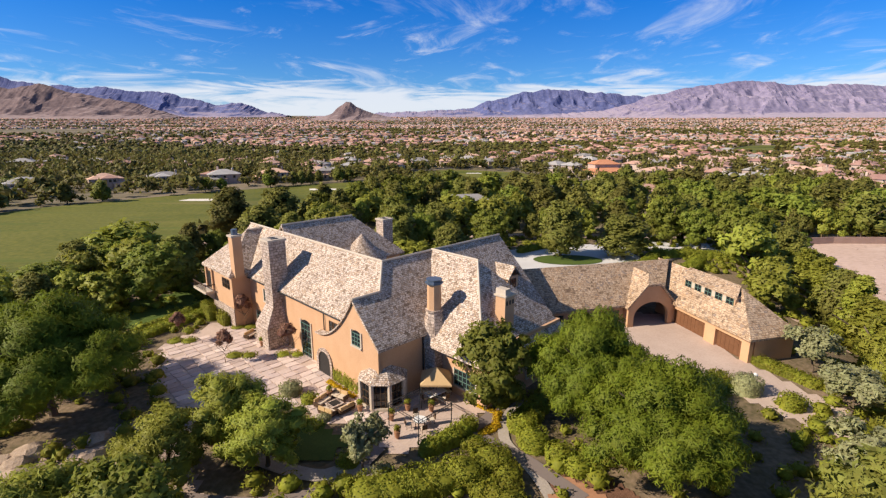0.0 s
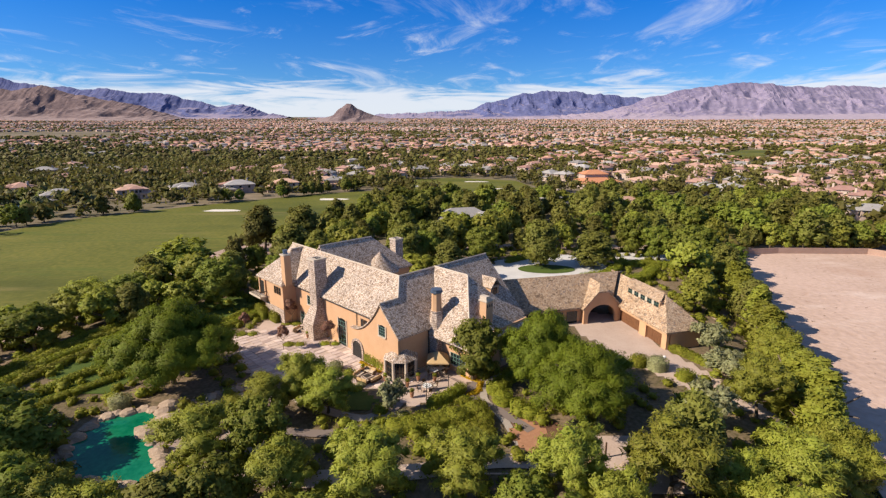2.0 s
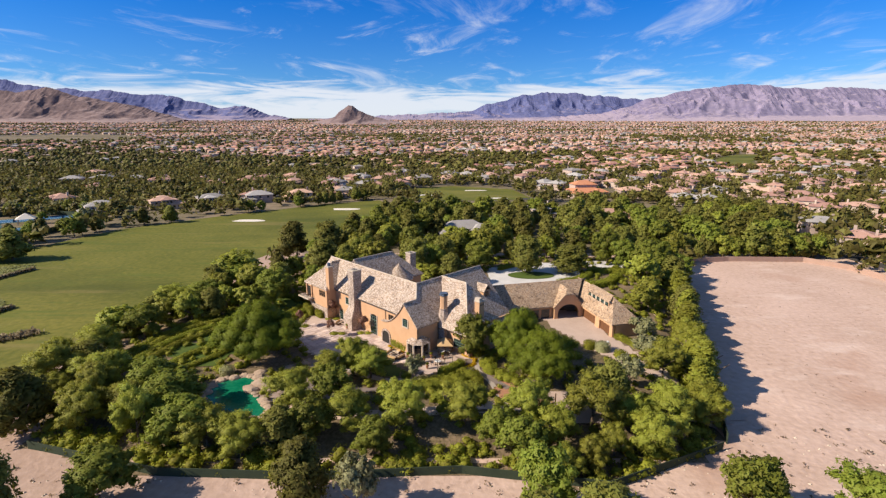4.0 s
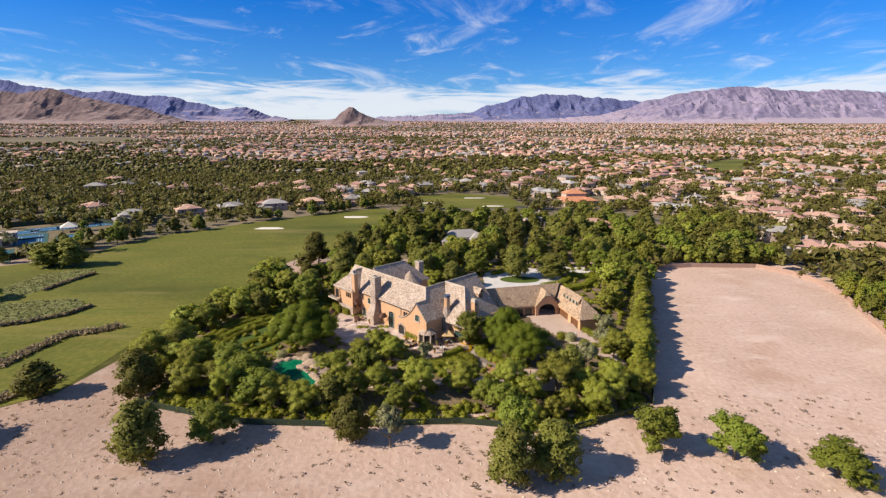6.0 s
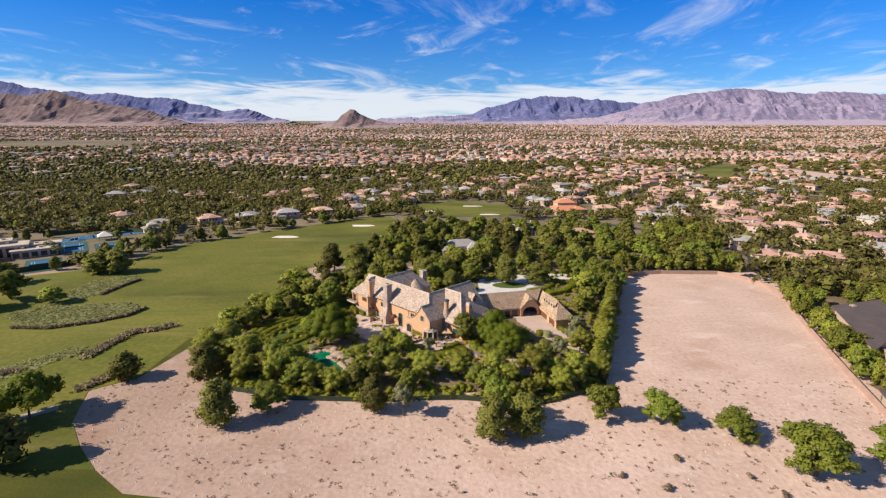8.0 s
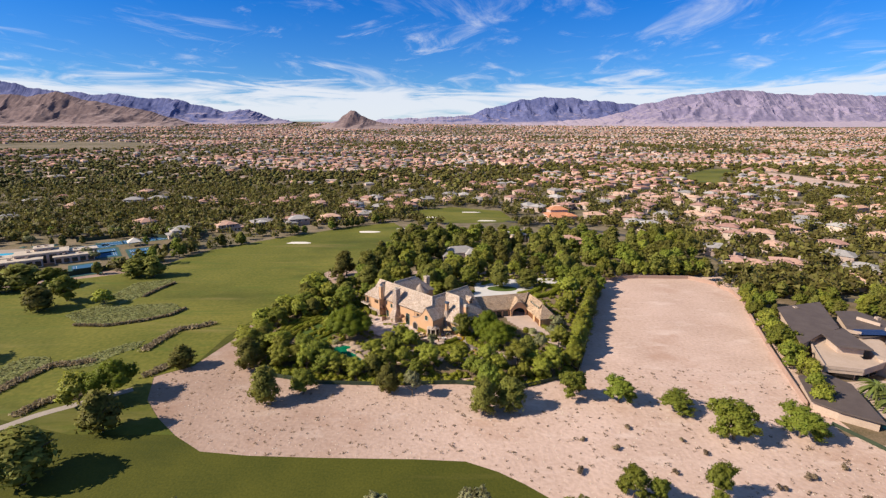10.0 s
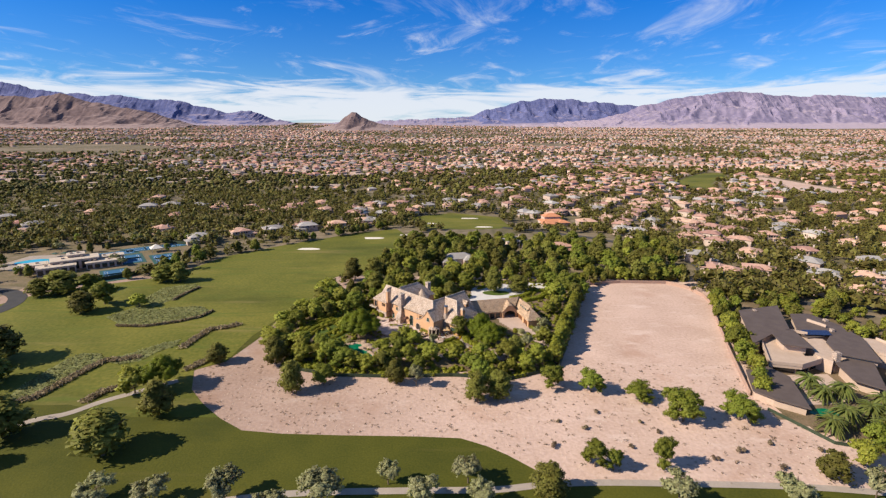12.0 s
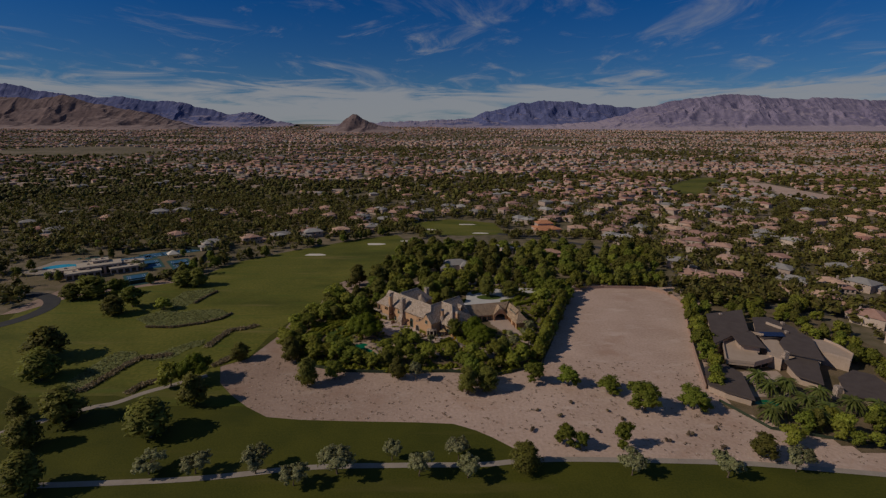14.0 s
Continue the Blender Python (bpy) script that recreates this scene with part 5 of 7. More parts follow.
def cloudy(soup, x, y, z, w, h, n):
    """A tree of the middle distance: lumps with loose leaf clumps round them."""
    for _ in range(2):
        a, q = tr_.uniform(0, 6.283), tr_.uniform(0.0, 0.22) * w
        blob(soup, x + math.cos(a) * q, y + math.sin(a) * q, z + h * tr_.uniform(0.05, 0.3), w * tr_.uniform(0.5, 0.75), h * tr_.uniform(0.6, 0.75))
    for _ in range(n):
        d = Vector((tr_.gauss(0, 1), tr_.gauss(0, 1), tr_.gauss(0.25, 0.8))).normalized()
        c = Vector((x, y, z + h * 0.58)) + Vector((d.x * w * 0.5, d.y * w * 0.5, d.z * h * 0.42)) * tr_.uniform(0.75, 1.05)
        a = Vector((tr_.gauss(0, 1), tr_.gauss(0, 1), tr_.gauss(0, 1))).normalized() * w * 0.16
        b_ = a.cross(d).normalized() * w * 0.10
        soup.add([tuple(c - a - b_), tuple(c - a + b_), tuple(c + a)], [(0, 1, 2)])


villa_spots = []
# rows of plots that spread with distance, all the way to the mountains
row_y = -60.0
while row_y < 4300:
    dist = max(row_y + 190, 250)
    step = 27 if row_y < 900 else (26 if row_y < 2000 else 30)
    half = min(4200, 260 + dist * 0.98)
    x = -half
    while x < half:
        X, Y = x + tr_.uniform(-13, 13), row_y + tr_.uniform(-11, 11) + 30 * noise.noise(Vector((x * 0.004, row_y * 0.004, 2.2)))
        x += step
        if row_y < 110 and X > -330 and X < 230:
            continue
        if math.hypot(X, Y) > 4350 or not far_house_ok(X, Y):
            continue
        green = noise.noise(Vector((X * 0.0022, Y * 0.0022, 1.7))) + (0.20 if 280 < Y < 900 and X < 100 else 0.0) - (0.25 if Y > 1100 else 0) + 0.25 * noise.noise(Vector((X * 0.008, Y * 0.008, 5.0)))
        open_land = noise.noise(Vector((X * 0.0011, Y * 0.0015, 9.1)))
        if open_land > 0.66 and Y > 700:
            continue
        z = height(X, Y)
        a = hash_angle(X, Y) + tr_.choice((0, 1.5708)) + tr_.uniform(-0.1, 0.1)
        has_house = plot_ok(X, Y) and tr_.random() < ((0.62 if X > 170 else 0.5) if Y < 620 else (0.92 if Y < 2200 else 0.95)) - max(0, green) * (0.35 if X > 120 else 1.0)
        band = noise.noise(Vector((X * 0.0016 + 0.0004 * Y, Y * 0.0075, 4.4))) + 0.35 * noise.noise(Vector((X * 0.006, Y * 0.014, 6.1)))
        if Y < 430 and X < -150 and tr_.random() < 0.8:
            has_house, green = False, 0.4
        if Y > 480 and band < -0.04 and tr_.random() < 0.78:
            has_house = False
        if has_house:
            if Y < 560 and abs(X) < 420 and len(villa_spots) < 190:
                villa_spots.append((X, Y, a))
            else:
                soup = town_roofs_grey if tr_.random() < 0.22 else town_roofs
                w, dd = tr_.uniform(6, 10), tr_.uniform(4.5, 7)
                if X < -170 and Y < 1000 and tr_.random() < 0.6:
                    # low flat-roofed houses and halls of the western blocks
                    hip_block(town_flat, town_walls, X, Y, z, w * 1.5, dd * 1.4, 4.2, 0.35, a)
                    continue
                hh = tr_.choice((3.2, 5.8, 5.8))
                hip_block(soup, town_walls, X, Y, z, w, dd, hh, tr_.uniform(1.8, 2.8), a)
                if Y < 1500:
                    hip_block(soup, town_walls, X + tr_.uniform(-6, 6), Y + tr_.uniform(-6, 6), z, w * 0.6, dd * 0.7, 3.2, 1.6, a + 1.5708)
        n = 3 + int(tr_.random() * (3 + 7 * max(0, green)))
        if Y < 620:
            n += 3
        elif Y < 1100:
            n += 1
        if Y > 480:
            n += -1 if band > 0.12 else (1 if band < -0.04 else 0)
        if Y > 1000:
            n = int(n * (0.68 if green > 0.0 else 0.40) * (1 if Y < 2400 else 0.7) + 0.5)
        for _ in range(n):
            tx, ty = X + tr_.uniform(-15, 15), Y + tr_.uniform(-15, 15)
            if not far_house_ok(tx, ty):
                continue
            h = tr_.uniform(4.0, 10.5) if Y < 1100 else tr_.uniform(4.0, 10.0)
            w = h * tr_.uniform(0.8, 1.3)
            if Y < 620 and abs(X) < 650:
                cloudy(near_leaves, tx, ty, z - 0.3, w, h, 16)
            elif Y < 1100:
                blob(far_leaves, tx, ty, z - 0.3, w * 1.1, h)
            else:
                blob(town_trees, tx, ty, z - 0.3, w * 1.1, h)
    row_y += step
for x0, x1, y0, y1, n in ((160, 260, 98, 150, 120), (155, 430, 95, 430, 300), (-430, -205, 235, 430, 330), (-330, 60, 330, 480, 300)):
    for _ in range(n):
        tx, ty = tr_.uniform(x0, x1), tr_.uniform(y0, y1)
        if far_house_ok(tx, ty):
            h = tr_.uniform(5, 12)
            cloudy(near_leaves, tx, ty, -0.3, h * tr_.uniform(0.7, 1.1), h, 22)
for _ in range(46):
    tx, ty = tr_.uniform(66, 165), tr_.uniform(312, 334)
    cloudy(near_leaves, tx, ty, -0.3, tr_.uniform(6, 8.5), tr_.uniform(6, 9.5), 24)
town_flat.put("flat_roofs", PALE_RENDER, "low tan flat roofs of the western blocks", "roofs")
town_roofs.put("town_roofs", CITY, "pink and tan tiled roofs of the distant town", "roofs")
town_roofs_grey.put("town_roofs", TILE_GREY, "grey tiled roofs of the distant town", "roofs")
town_walls.put("town_walls", CITY_WALL, "pale stucco walls of the distant town", "houses")
near_leaves.put("street_trees", LEAF["town"], "street and garden trees of the neighbourhood", "trees")
far_leaves.put("street_trees", LEAF["town"], "garden trees of the farther streets", "trees")
town_trees.put("distant_trees", LEAF["town"], "dark green trees of the distant town", "trees")


# ---- neighbouring villas ----
def villa(seed, roof_mat, label):
    r = random.Random(seed)
    e = thing("villa", label, "house", pose(0, 0, -500), "villas of the neighbourhood")

    def block(x, y, w, d, h, rise, name):
        b = Builder()
        b.box(x - w, x + w, y - d, y + d, -0.5, h)
        wl_ = link(name + "_wall", b, STUCCO_MIX, e)
        o = 0.7
        k = max(w - d, 0.3)
        b = Builder()
        E = [(x - w - o, y - d - o, h), (x + w + o, y - d - o, h), (x + w + o, y + d + o, h), (x - w - o, y + d + o, h)]
        A, B = (x - k, y, h + rise), (x + k, y, h + rise)
        b.poly([E[0], E[1], B, A])
        b.poly([E[1], E[2], B])
        b.poly([E[2], E[3], A, B])
        b.poly([E[3], E[0], A])
        b.poly(E[::-1])
        link(name + "_roof", b, roof_mat, e)
        for i in range(3):
            b = Builder()
            xx = x - w * 0.6 + w * 0.6 * i
            b.box(xx - 0.7, xx + 0.7, y - d - 0.05, y - d + 0.05, h - 2.4, h - 0.8)
            link("window", b, GLASS, wl_)
    block(0, 0, r.uniform(8, 10), r.uniform(6, 7.5), 6.0, r.uniform(2.2, 3.0), "main")
    block(r.choice((-1, 1)) * 8, -5, 5, 5.5, 3.4, 1.9, "garage")
    if r.random() < 0.8:
        block(r.uniform(-3, 3), -5.5, 3.6, 3.6, r.choice((4.6, 6.4)), 1.6, "porch")
    b = Builder()
    b.box(5.2, 6.2, 1.6, 2.8, 5, 9.6)
    link("chimney", b, STUCCO_MIX, e)
    return e


VILLAS = [villa(i, m, t) for i, (m, t) in enumerate([(TILE_MIX, "pale stucco villa with pinkish tiled roof")] * 5 + [(TILE_GREY, "pale stucco villa with grey tiled roof")] * 2)]
# the houses that stand nearest, along the fairway and east of the lot
for x, y, a in [(-222, 268, 0.7), (-196, 292, 0.7), (-168, 306, 0.6), (-140, 322, 0.5), (-112, 334, 0.4), (-88, 352, 0.3), (220, 167, -0.5), (198, 208, -0.4), (227, 280, -0.3), (292, 222, -0.4), (236, 130, -0.5), (252, 118, -0.4), (280, 150, -0.3), (356, 254, 0.1), (345, 330, -0.3), (425, 346, 0.1), (260, 345, 0.2), (300, 285, -0.2), (320, 190, -0.4), (330, 130, -0.4), (150, 350, 0.0), (185, 300, 0.3), (60, 255, 0.3), (95, 235, 0.2)]:
    copy_thing(rnd.choice(VILLAS), pose(x, y, 0, 0, 0, math.degrees(a)))
for x, y, a in villa_spots:
    if all((x - p) ** 2 + (y - q) ** 2 > 500 for p, q in ((220, 167), (198, 208), (227, 280), (292, 222), (236, 130), (252, 118), (280, 150), (356, 254), (345, 330), (300, 285), (320, 190), (-222, 268), (-196, 292), (-168, 306))):
        copy_thing(rnd.choice(VILLAS), pose(x, y, 0, 0, 0, math.degrees(a)))
for e in VILLAS:
    for o in list(e.children_recursive) + [e]:
        bpy.data.objects.remove(o)
ORANGE = material("orange_tile", (0.50, 0.20, 0.10), (0.62, 0.30, 0.17), 0.3, 10, 0.85, 0.3)
# the slate-roofed house half hidden in the woods
e = thing("stone_house", "low house with grey slate roofs and a red brick chimney", "house", pose(9, 196, 0, 0, 0, 14))
for x, y, w, dd, h, k in ((0, 0, 11, 6, 5.2, 3.4), (-9, -6, 5, 5, 4.4, 2.6), (8, -5, 5.5, 4.5, 4.6, 2.8)):
    b = Builder()
    b.box(x - w, x + w, y - dd, y + dd, -0.5, h)
    link("wall", b, STUCCO_MIX, e)
    b = Builder()
    P = [(x - w - 0.6, y - dd - 0.6, h), (x + w + 0.6, y - dd - 0.6, h), (x + w + 0.6, y + dd + 0.6, h), (x - w - 0.6, y + dd + 0.6, h)]
    A, B = (x - (w - dd) - 0.2, y, h + k), (x + (w - dd) + 0.2, y, h + k)
    for q in ([P[0], P[1], B, A], [P[1], P[2], B], [P[2], P[3], A, B], [P[3], P[0], A], P[::-1]):
        b.poly(q)
    link("roof", b, TILE_GREY, e)
b = Builder()
b.box(-13.6, -10.4, 1, 3.4, -0.4, 9.4)
link("chimney", b, TERRA, e, "red brick chimney")
# the large house with orange roofs beyond the woods
e = thing("orange_roofed_house", "large pinkish house with layered orange tiled roofs", "house", pose(114, 352, 0, 0, 0, 8))
for x, y, w, dd, h, k in ((0, 0, 13, 8, 5.5, 3), (0, 4, 9, 6, 10, 3), (-6, -8, 8, 5, 4, 2.4), (9, -7, 6, 5, 5, 2.4)):
    b = Builder()
    b.box(x - w, x + w, y - dd, y + dd, -0.5, h)
    wl_ = link("wall", b, STUCCO_MIX, e)
    b = Builder()
    P = [(x - w - 0.8, y - dd - 0.8, h), (x + w + 0.8, y - dd - 0.8, h), (x + w + 0.8, y + dd + 0.8, h), (x - w - 0.8, y + dd + 0.8, h)]
    A, B = (x - (w - dd), y, h + k), (x + (w - dd), y, h + k)
    for q in ([P[0], P[1], B, A], [P[1], P[2], B], [P[2], P[3], A, B], [P[3], P[0], A], P[::-1]):
        b.poly(q)
    link("roof", b, ORANGE, e)


# ---- mountains ----
def mountain(name, label, profile, Y, front, mat, seed, gully=1.0, back=260, rugged=1.0):
    """A ridge whose crest follows a few heights, with spurs and gullies down its front and a fan of debris at its foot."""
    xs = np.linspace(profile[0][0], profile[-1][0], 380)
    crest = np.interp(xs, [p[0] for p in profile], [p[1] for p in profile])
    v, f, rows = [], [], 34
    for j in range(rows):
        t = j / (rows - 4)
        for x, c in zip(xs, crest):
            y = Y - front * (1 - t) if t <= 1 else Y + back * (t - 1) * 6
            base = height(x, y) - 6
            wx = x + 170 * noise.noise(Vector((x * 0.005, y * 0.006, seed + 9))) + 45 * noise.noise(Vector((x * 0.016, y * 0.02, seed + 2)))
            rg = 1 - abs(noise.noise(Vector((wx * 0.0042, y * 0.0030, seed)))) * 2.2
            r2 = 1 - abs(noise.noise(Vector((wx * 0.0105, y * 0.0085, seed + 4)))) * 2.0
            r3 = noise.noise(Vector((x * 0.024, y * 0.024, seed + 7)))
            jag = rugged * (16 * noise.noise(Vector((x * 0.008, 0, seed))) + 9 * noise.noise(Vector((x * 0.024, 3, seed))) + 4 * noise.noise(Vector((x * 0.08, 5, seed))))
            if t <= 1:
                k = 0.42 * t ** 1.2 if t < 0.45 else 0.161 + 0.839 * ((t - 0.45) / 0.55) ** 0.95
                k *= 1 - gully * (0.30 * (1 - rg) + 0.17 * (1 - r2) + 0.07 * r3) * math.sin(math.pi * min(1, 0.03 + t * 0.97)) ** 0.8 * min(1, 0.35 + t)
                h = base + max(0, c + jag * t - base) * max(0, min(1, k))
            else:
                h = base + max(0, c + jag - base) * max(0, 1 - (t - 1) * 7)
            v.append((x, y, h))
    w = len(xs)
    f = [(j * w + i, j * w + i + 1, (j + 1) * w + i + 1, (j + 1) * w + i) for j in range(rows - 1) for i in range(w - 1)]
    me = bpy.data.meshes.new(name)
    me.from_pydata(v, [], f)
    me.materials.append(mat)
    return tagged(new(name, me), label, "mountain", kind="structure")


mountain("mountain_west", "brown desert foothills", [(-3700, 330), (-3265, 343), (-3103, 324), (-2887, 364), (-2729, 316), (-2527, 277), (-2283, 237), (-2080, 185), (-1900, 135)], 3700, 620, ROCK, 2.1, 1.1, 260, 0.7)
mountain("mountain_west_far", "desert range tinted blue for haze", [(-4200, 520), (-3763, 484), (-3486, 425), (-3202, 402), (-2820, 380), (-2535, 348), (-2342, 348), (-2155, 302), (-1871, 237), (-1772, 252), (-1688, 266), (-1604, 238), (-1486, 196), (-1300, 160)], 4300, 560, ROCK_HAZE_BLUE, 5.7)
mountain("mountain_hill", "small steep brown hill", [(-900, 118), (-800, 132), (-757, 150), (-717, 190), (-660, 226), (-630, 222), (-590, 192), (-540, 170), (-480, 148), (-380, 128), (-280, 112)], 3500, 420, ROCK, 8.8, 0.8, 120, 0.3)
mountain("mountain_north", "distant range tinted blue for haze", [(-1150, 165), (-700, 178), (-429, 192), (275, 224), (374, 280), (672, 345), (910, 378), (1120, 370), (1371, 350), (1572, 336), (1773, 312), (2075, 290)], 4450, 520, ROCK_HAZE_BLUE, 11.3)
mountain("mountain_east", "desert range tinted purple-grey for haze", [(500, 150), (1000, 172), (1300, 196), (1446, 221), (1675, 303), (1952, 367), (2229, 403), (2483, 435), (2746, 404), (3029, 391), (3263, 400), (3498, 396), (3678, 388), (4200, 370)], 4200, 700, ROCK_HAZE_PURPLE, 14.9)

# ---- terrace and garden ----
def ground_at(x, y, lift=0.0):
    return height(x, y) + lift


TERRACE = [(-36, 62), (-40, 70), (-36, 80), (-27, 80), (-20, 73), (-8, 61), (4, 64), (8, 58), (5, 54), (1.5, 47.5), (-4.5, 46), (-8, 50), (-13, 52), (-19, 56), (-22, 54), (-29, 54), (-33, 57)]
terrace = draped("terrace", TERRACE, PAVING, "pinkish flagstone terrace", 0.16, 1.0, "terrace")
stone_meshes = []
for k in range(5):
    r = random.Random(40 + k)
    b = Builder()
    pts = [(-0.72 + r.uniform(-0.1, 0.1), -0.52 + r.uniform(-0.1, 0.08)), (0.72 + r.uniform(-0.1, 0.1), -0.52 + r.uniform(-0.08, 0.1)), (0.74 + r.uniform(-0.08, 0.08), 0.5 + r.uniform(-0.1, 0.08)), (r.uniform(-0.2, 0.2), 0.58), (-0.72 + r.uniform(-0.08, 0.1), 0.5 + r.uniform(-0.08, 0.1))]
    b.prism(pts, -0.05, 0.05)
    me = b.mesh("flagstone")
    me.materials.append(material("flagstone_" + "abcde"[k], (0.44 + 0.03 * k, 0.34 + 0.028 * k, 0.295 + 0.028 * k), (0.54 + 0.03 * k, 0.43 + 0.028 * k, 0.38 + 0.028 * k), 0.8, 9, 0.85, 0.15, per_object=0.16))
    stone_meshes.append(me)
n_stones, sy = 0, -14.0
while sy < 22 and n_stones < 300:
    sx = -30.0
    while sx < 22 and n_stones < 300:
        x, y = -16 + sx * 0.7071 - sy * 0.7071, 62 + sx * 0.7071 + sy * 0.7071
        sx += 1.62
        if inside(x, y, TERRACE) and rnd.random() < 0.93:
            ob = link("flagstone", rnd.choice(stone_meshes), None, terrace)
            ob.location, ob.rotation_euler = (x, y, ground_at(x, y, 0.19)), (0, 0, radians(45 + rnd.uniform(-6, 6) + rnd.choice((0, 180))))
            n_stones += 1
    sy += 1.22


ROCKERY = material("rockery_gravel", (0.22, 0.165, 0.13), (0.42, 0.325, 0.27), 0.25, 14, 0.95, 0.6)
draped("rock_garden", [(-47, 28), (-48, 44), (-37, 47), (-31.3, 53.5), (-25.5, 52), (-24.4, 46), (-19.5, 40), (-24, 30)], ROCKERY, "pinkish gravel rock garden round the pond", 0.14, 0.8)
ribbon("garden_walk", [(-4, 42.5), (-8.1, 43.7), (-11, 42.9), (-15.6, 44.5), (-20.5, 47.4), (-23.6, 51.2), (-23.6, 58.2)], 1.6, PATHC, "pale winding garden path", 0.26)
ribbon("hedge_walk", [(9.7, 56), (7.2, 52.4), (6.4, 48.3), (7.8, 44.9), (8.9, 41.9), (10, 37)], 1.1, PATHC, "pale path between the hedges", 0.2)
draped("mulch_bed", [(9.7, 44), (14, 44.6), (17, 40), (15, 36), (9.8, 38)], MULCH, "bed of red bark mulch", 0.16, 0.3)


def hedge(pts, width, h, mat_key="hedge", label="clipped green hedge of the garden", flowers=False):
    """A clipped hedge along a line: a rounded core with leaf clumps all over."""
    L = Leaves(int(abs(pts[0][0] * 31 + pts[0][1] * 17)) + len(pts))
    r = L.r
    for (x0, y0), (x1, y1) in zip(pts, pts[1:]):
        d = Vector((x1 - x0, y1 - y0, 0))
        n = max(1, int(d.length / (width * 0.5)))
        side = Vector((-d.y, d.x, 0)).normalized()
        for i in range(n + 1):
            p = Vector((x0, y0, 0)) + d * (i / n)
            base = ground_at(p.x, p.y)
            k = len(L.v)
            grow = r.uniform(0.72, 0.98)
            for z, q in ((0, 0.48), (0.5 * grow, 0.5 * grow), (0.86 * grow, 0.36)):
                for a in range(8):
                    t = 0.7854 * a
                    L.v.append((p.x + math.cos(t) * width * q, p.y + math.sin(t) * width * q, base + z * h))
                    L.n.append(tuple(Vector((math.cos(t), math.sin(t), 0.25 + 2 * (z > 0.6))).normalized()))
            for j in (0, 8):
                L.f += [(k + j + a, k + j + (a + 1) % 8, k + j + 8 + (a + 1) % 8, k + j + 8 + a) for a in range(8)]
            L.f.append(tuple(k + 16 + a for a in range(8)))
            for _ in range(int(120 * width * max(h, 0.6))):
                t, z = r.uniform(0, 6.283), r.random() ** 0.7
                q = width * (0.5 if z < 0.85 else 0.5 * r.random())
                L.card(Vector((p.x + math.cos(t) * q, p.y + math.sin(t) * q, base + h * min(1, z + 0.02))), Vector((math.cos(t), math.sin(t), 0.3 + 1.5 * (z > 0.8))), 0.25)
    ob = new("hedge", L.mesh("hedge", FLOWER if flowers else LEAF[mat_key]))
    if flowers:
        ob.name = "flower_bed"
    return tagged(ob, label, "flowers" if flowers else "hedge", "hedges of the garden")


for pts, w, h in [([(-6, 40.2), (-2, 41.2), (2, 42.8), (4.6, 44.6)], 3.6, 1.8), ([(3.9, 46), (5.4, 44.8), (6.0, 42.4), (5.8, 39)], 2.4, 1.5), ([(9.0, 47.6), (8.4, 50.2), (10.8, 54)], 3.0, 1.9), ([(9.2, 47), (11.2, 45.4), (12.4, 43.6)], 2.6, 1.5),
                  ([(-1.2, 46.2), (1.2, 47.8), (3.0, 50)], 1.8, 1.7), ([(2.6, 42), (4.6, 40), (6, 38.4)], 2.6, 1.3), ([(42.2, 64), (44.0, 61), (46.3, 57.8)], 2.0, 0.9), ([(-23, 49), (-19, 52.6), (-13, 50.6)], 1.5, 0.8),
                  ([(-44, 74), (-40, 82), (-36, 86)], 2.2, 1.3), ([(-48, 70), (-45, 78), (-42, 86)], 1.6, 1.0), ([(-61, 47.5), (-58.5, 54), (-54.5, 60), (-50, 66)], 1.7, 1.2), ([(-58, 46), (-52, 54), (-48, 64)], 1.6, 1.0),
                  ([(20, 126), (26, 131), (34, 134)], 2.5, 1.6), ([(38, 108), (46, 112), (50, 118)], 3.0, 2.0), ([(46, 104), (54, 108), (60, 116)], 3.2, 2.2), ([(52, 122), (60, 122), (68, 120)], 2.8, 2.0), ([(41.6, 66), (43.4, 62.4), (45, 59)], 2.2, 1.2),
                  ([(-12.6, 60.4), (-10.9, 58.7), (-9.6, 57.4)], 1.3, 2.0), ([(-39.5, 83), (-37.5, 80.5)], 1.6, 2.6), ([(-35.4, 79.4), (-34, 78)], 1.4, 2.2)]:
    hedge(pts, w, h)
for k in range(4):
    hedge([(-66.5 - 3.2 * k, 46.5 + 1.5 * k), (-66.0 - 3.0 * k, 53 + 2 * k), (-64.0 - 2.8 * k, 60 + 2 * k), (-60.5 - 2.6 * k, 66 + 2 * k), (-55.5 - 2.2 * k, 72 + 2 * k)], 1.7, 1.2, label="long curved clipped hedge of the hedge garden")
for x, y in [(-20.7, 67.3), (-30.7, 77), (-37.8, 71.8), (-27.2, 67.0)]:
    hedge([(x - 1.0, y), (x + 1.0, y)], 2.2, 0.55, label="low clipped hedge round a tree")
for pts in ([(-13.6, 59.8), (-11.6, 57.7), (-10.2, 56.4)], [(-23.2, 72.2), (-21.4, 70.6)], [(3.6, 55.2), (6.2, 52.8), (5.8, 50.4), (4.2, 49.2)]):
    hedge(pts, 1.0, 0.4, label="bed of yellow flowers by the terrace", flowers=True)
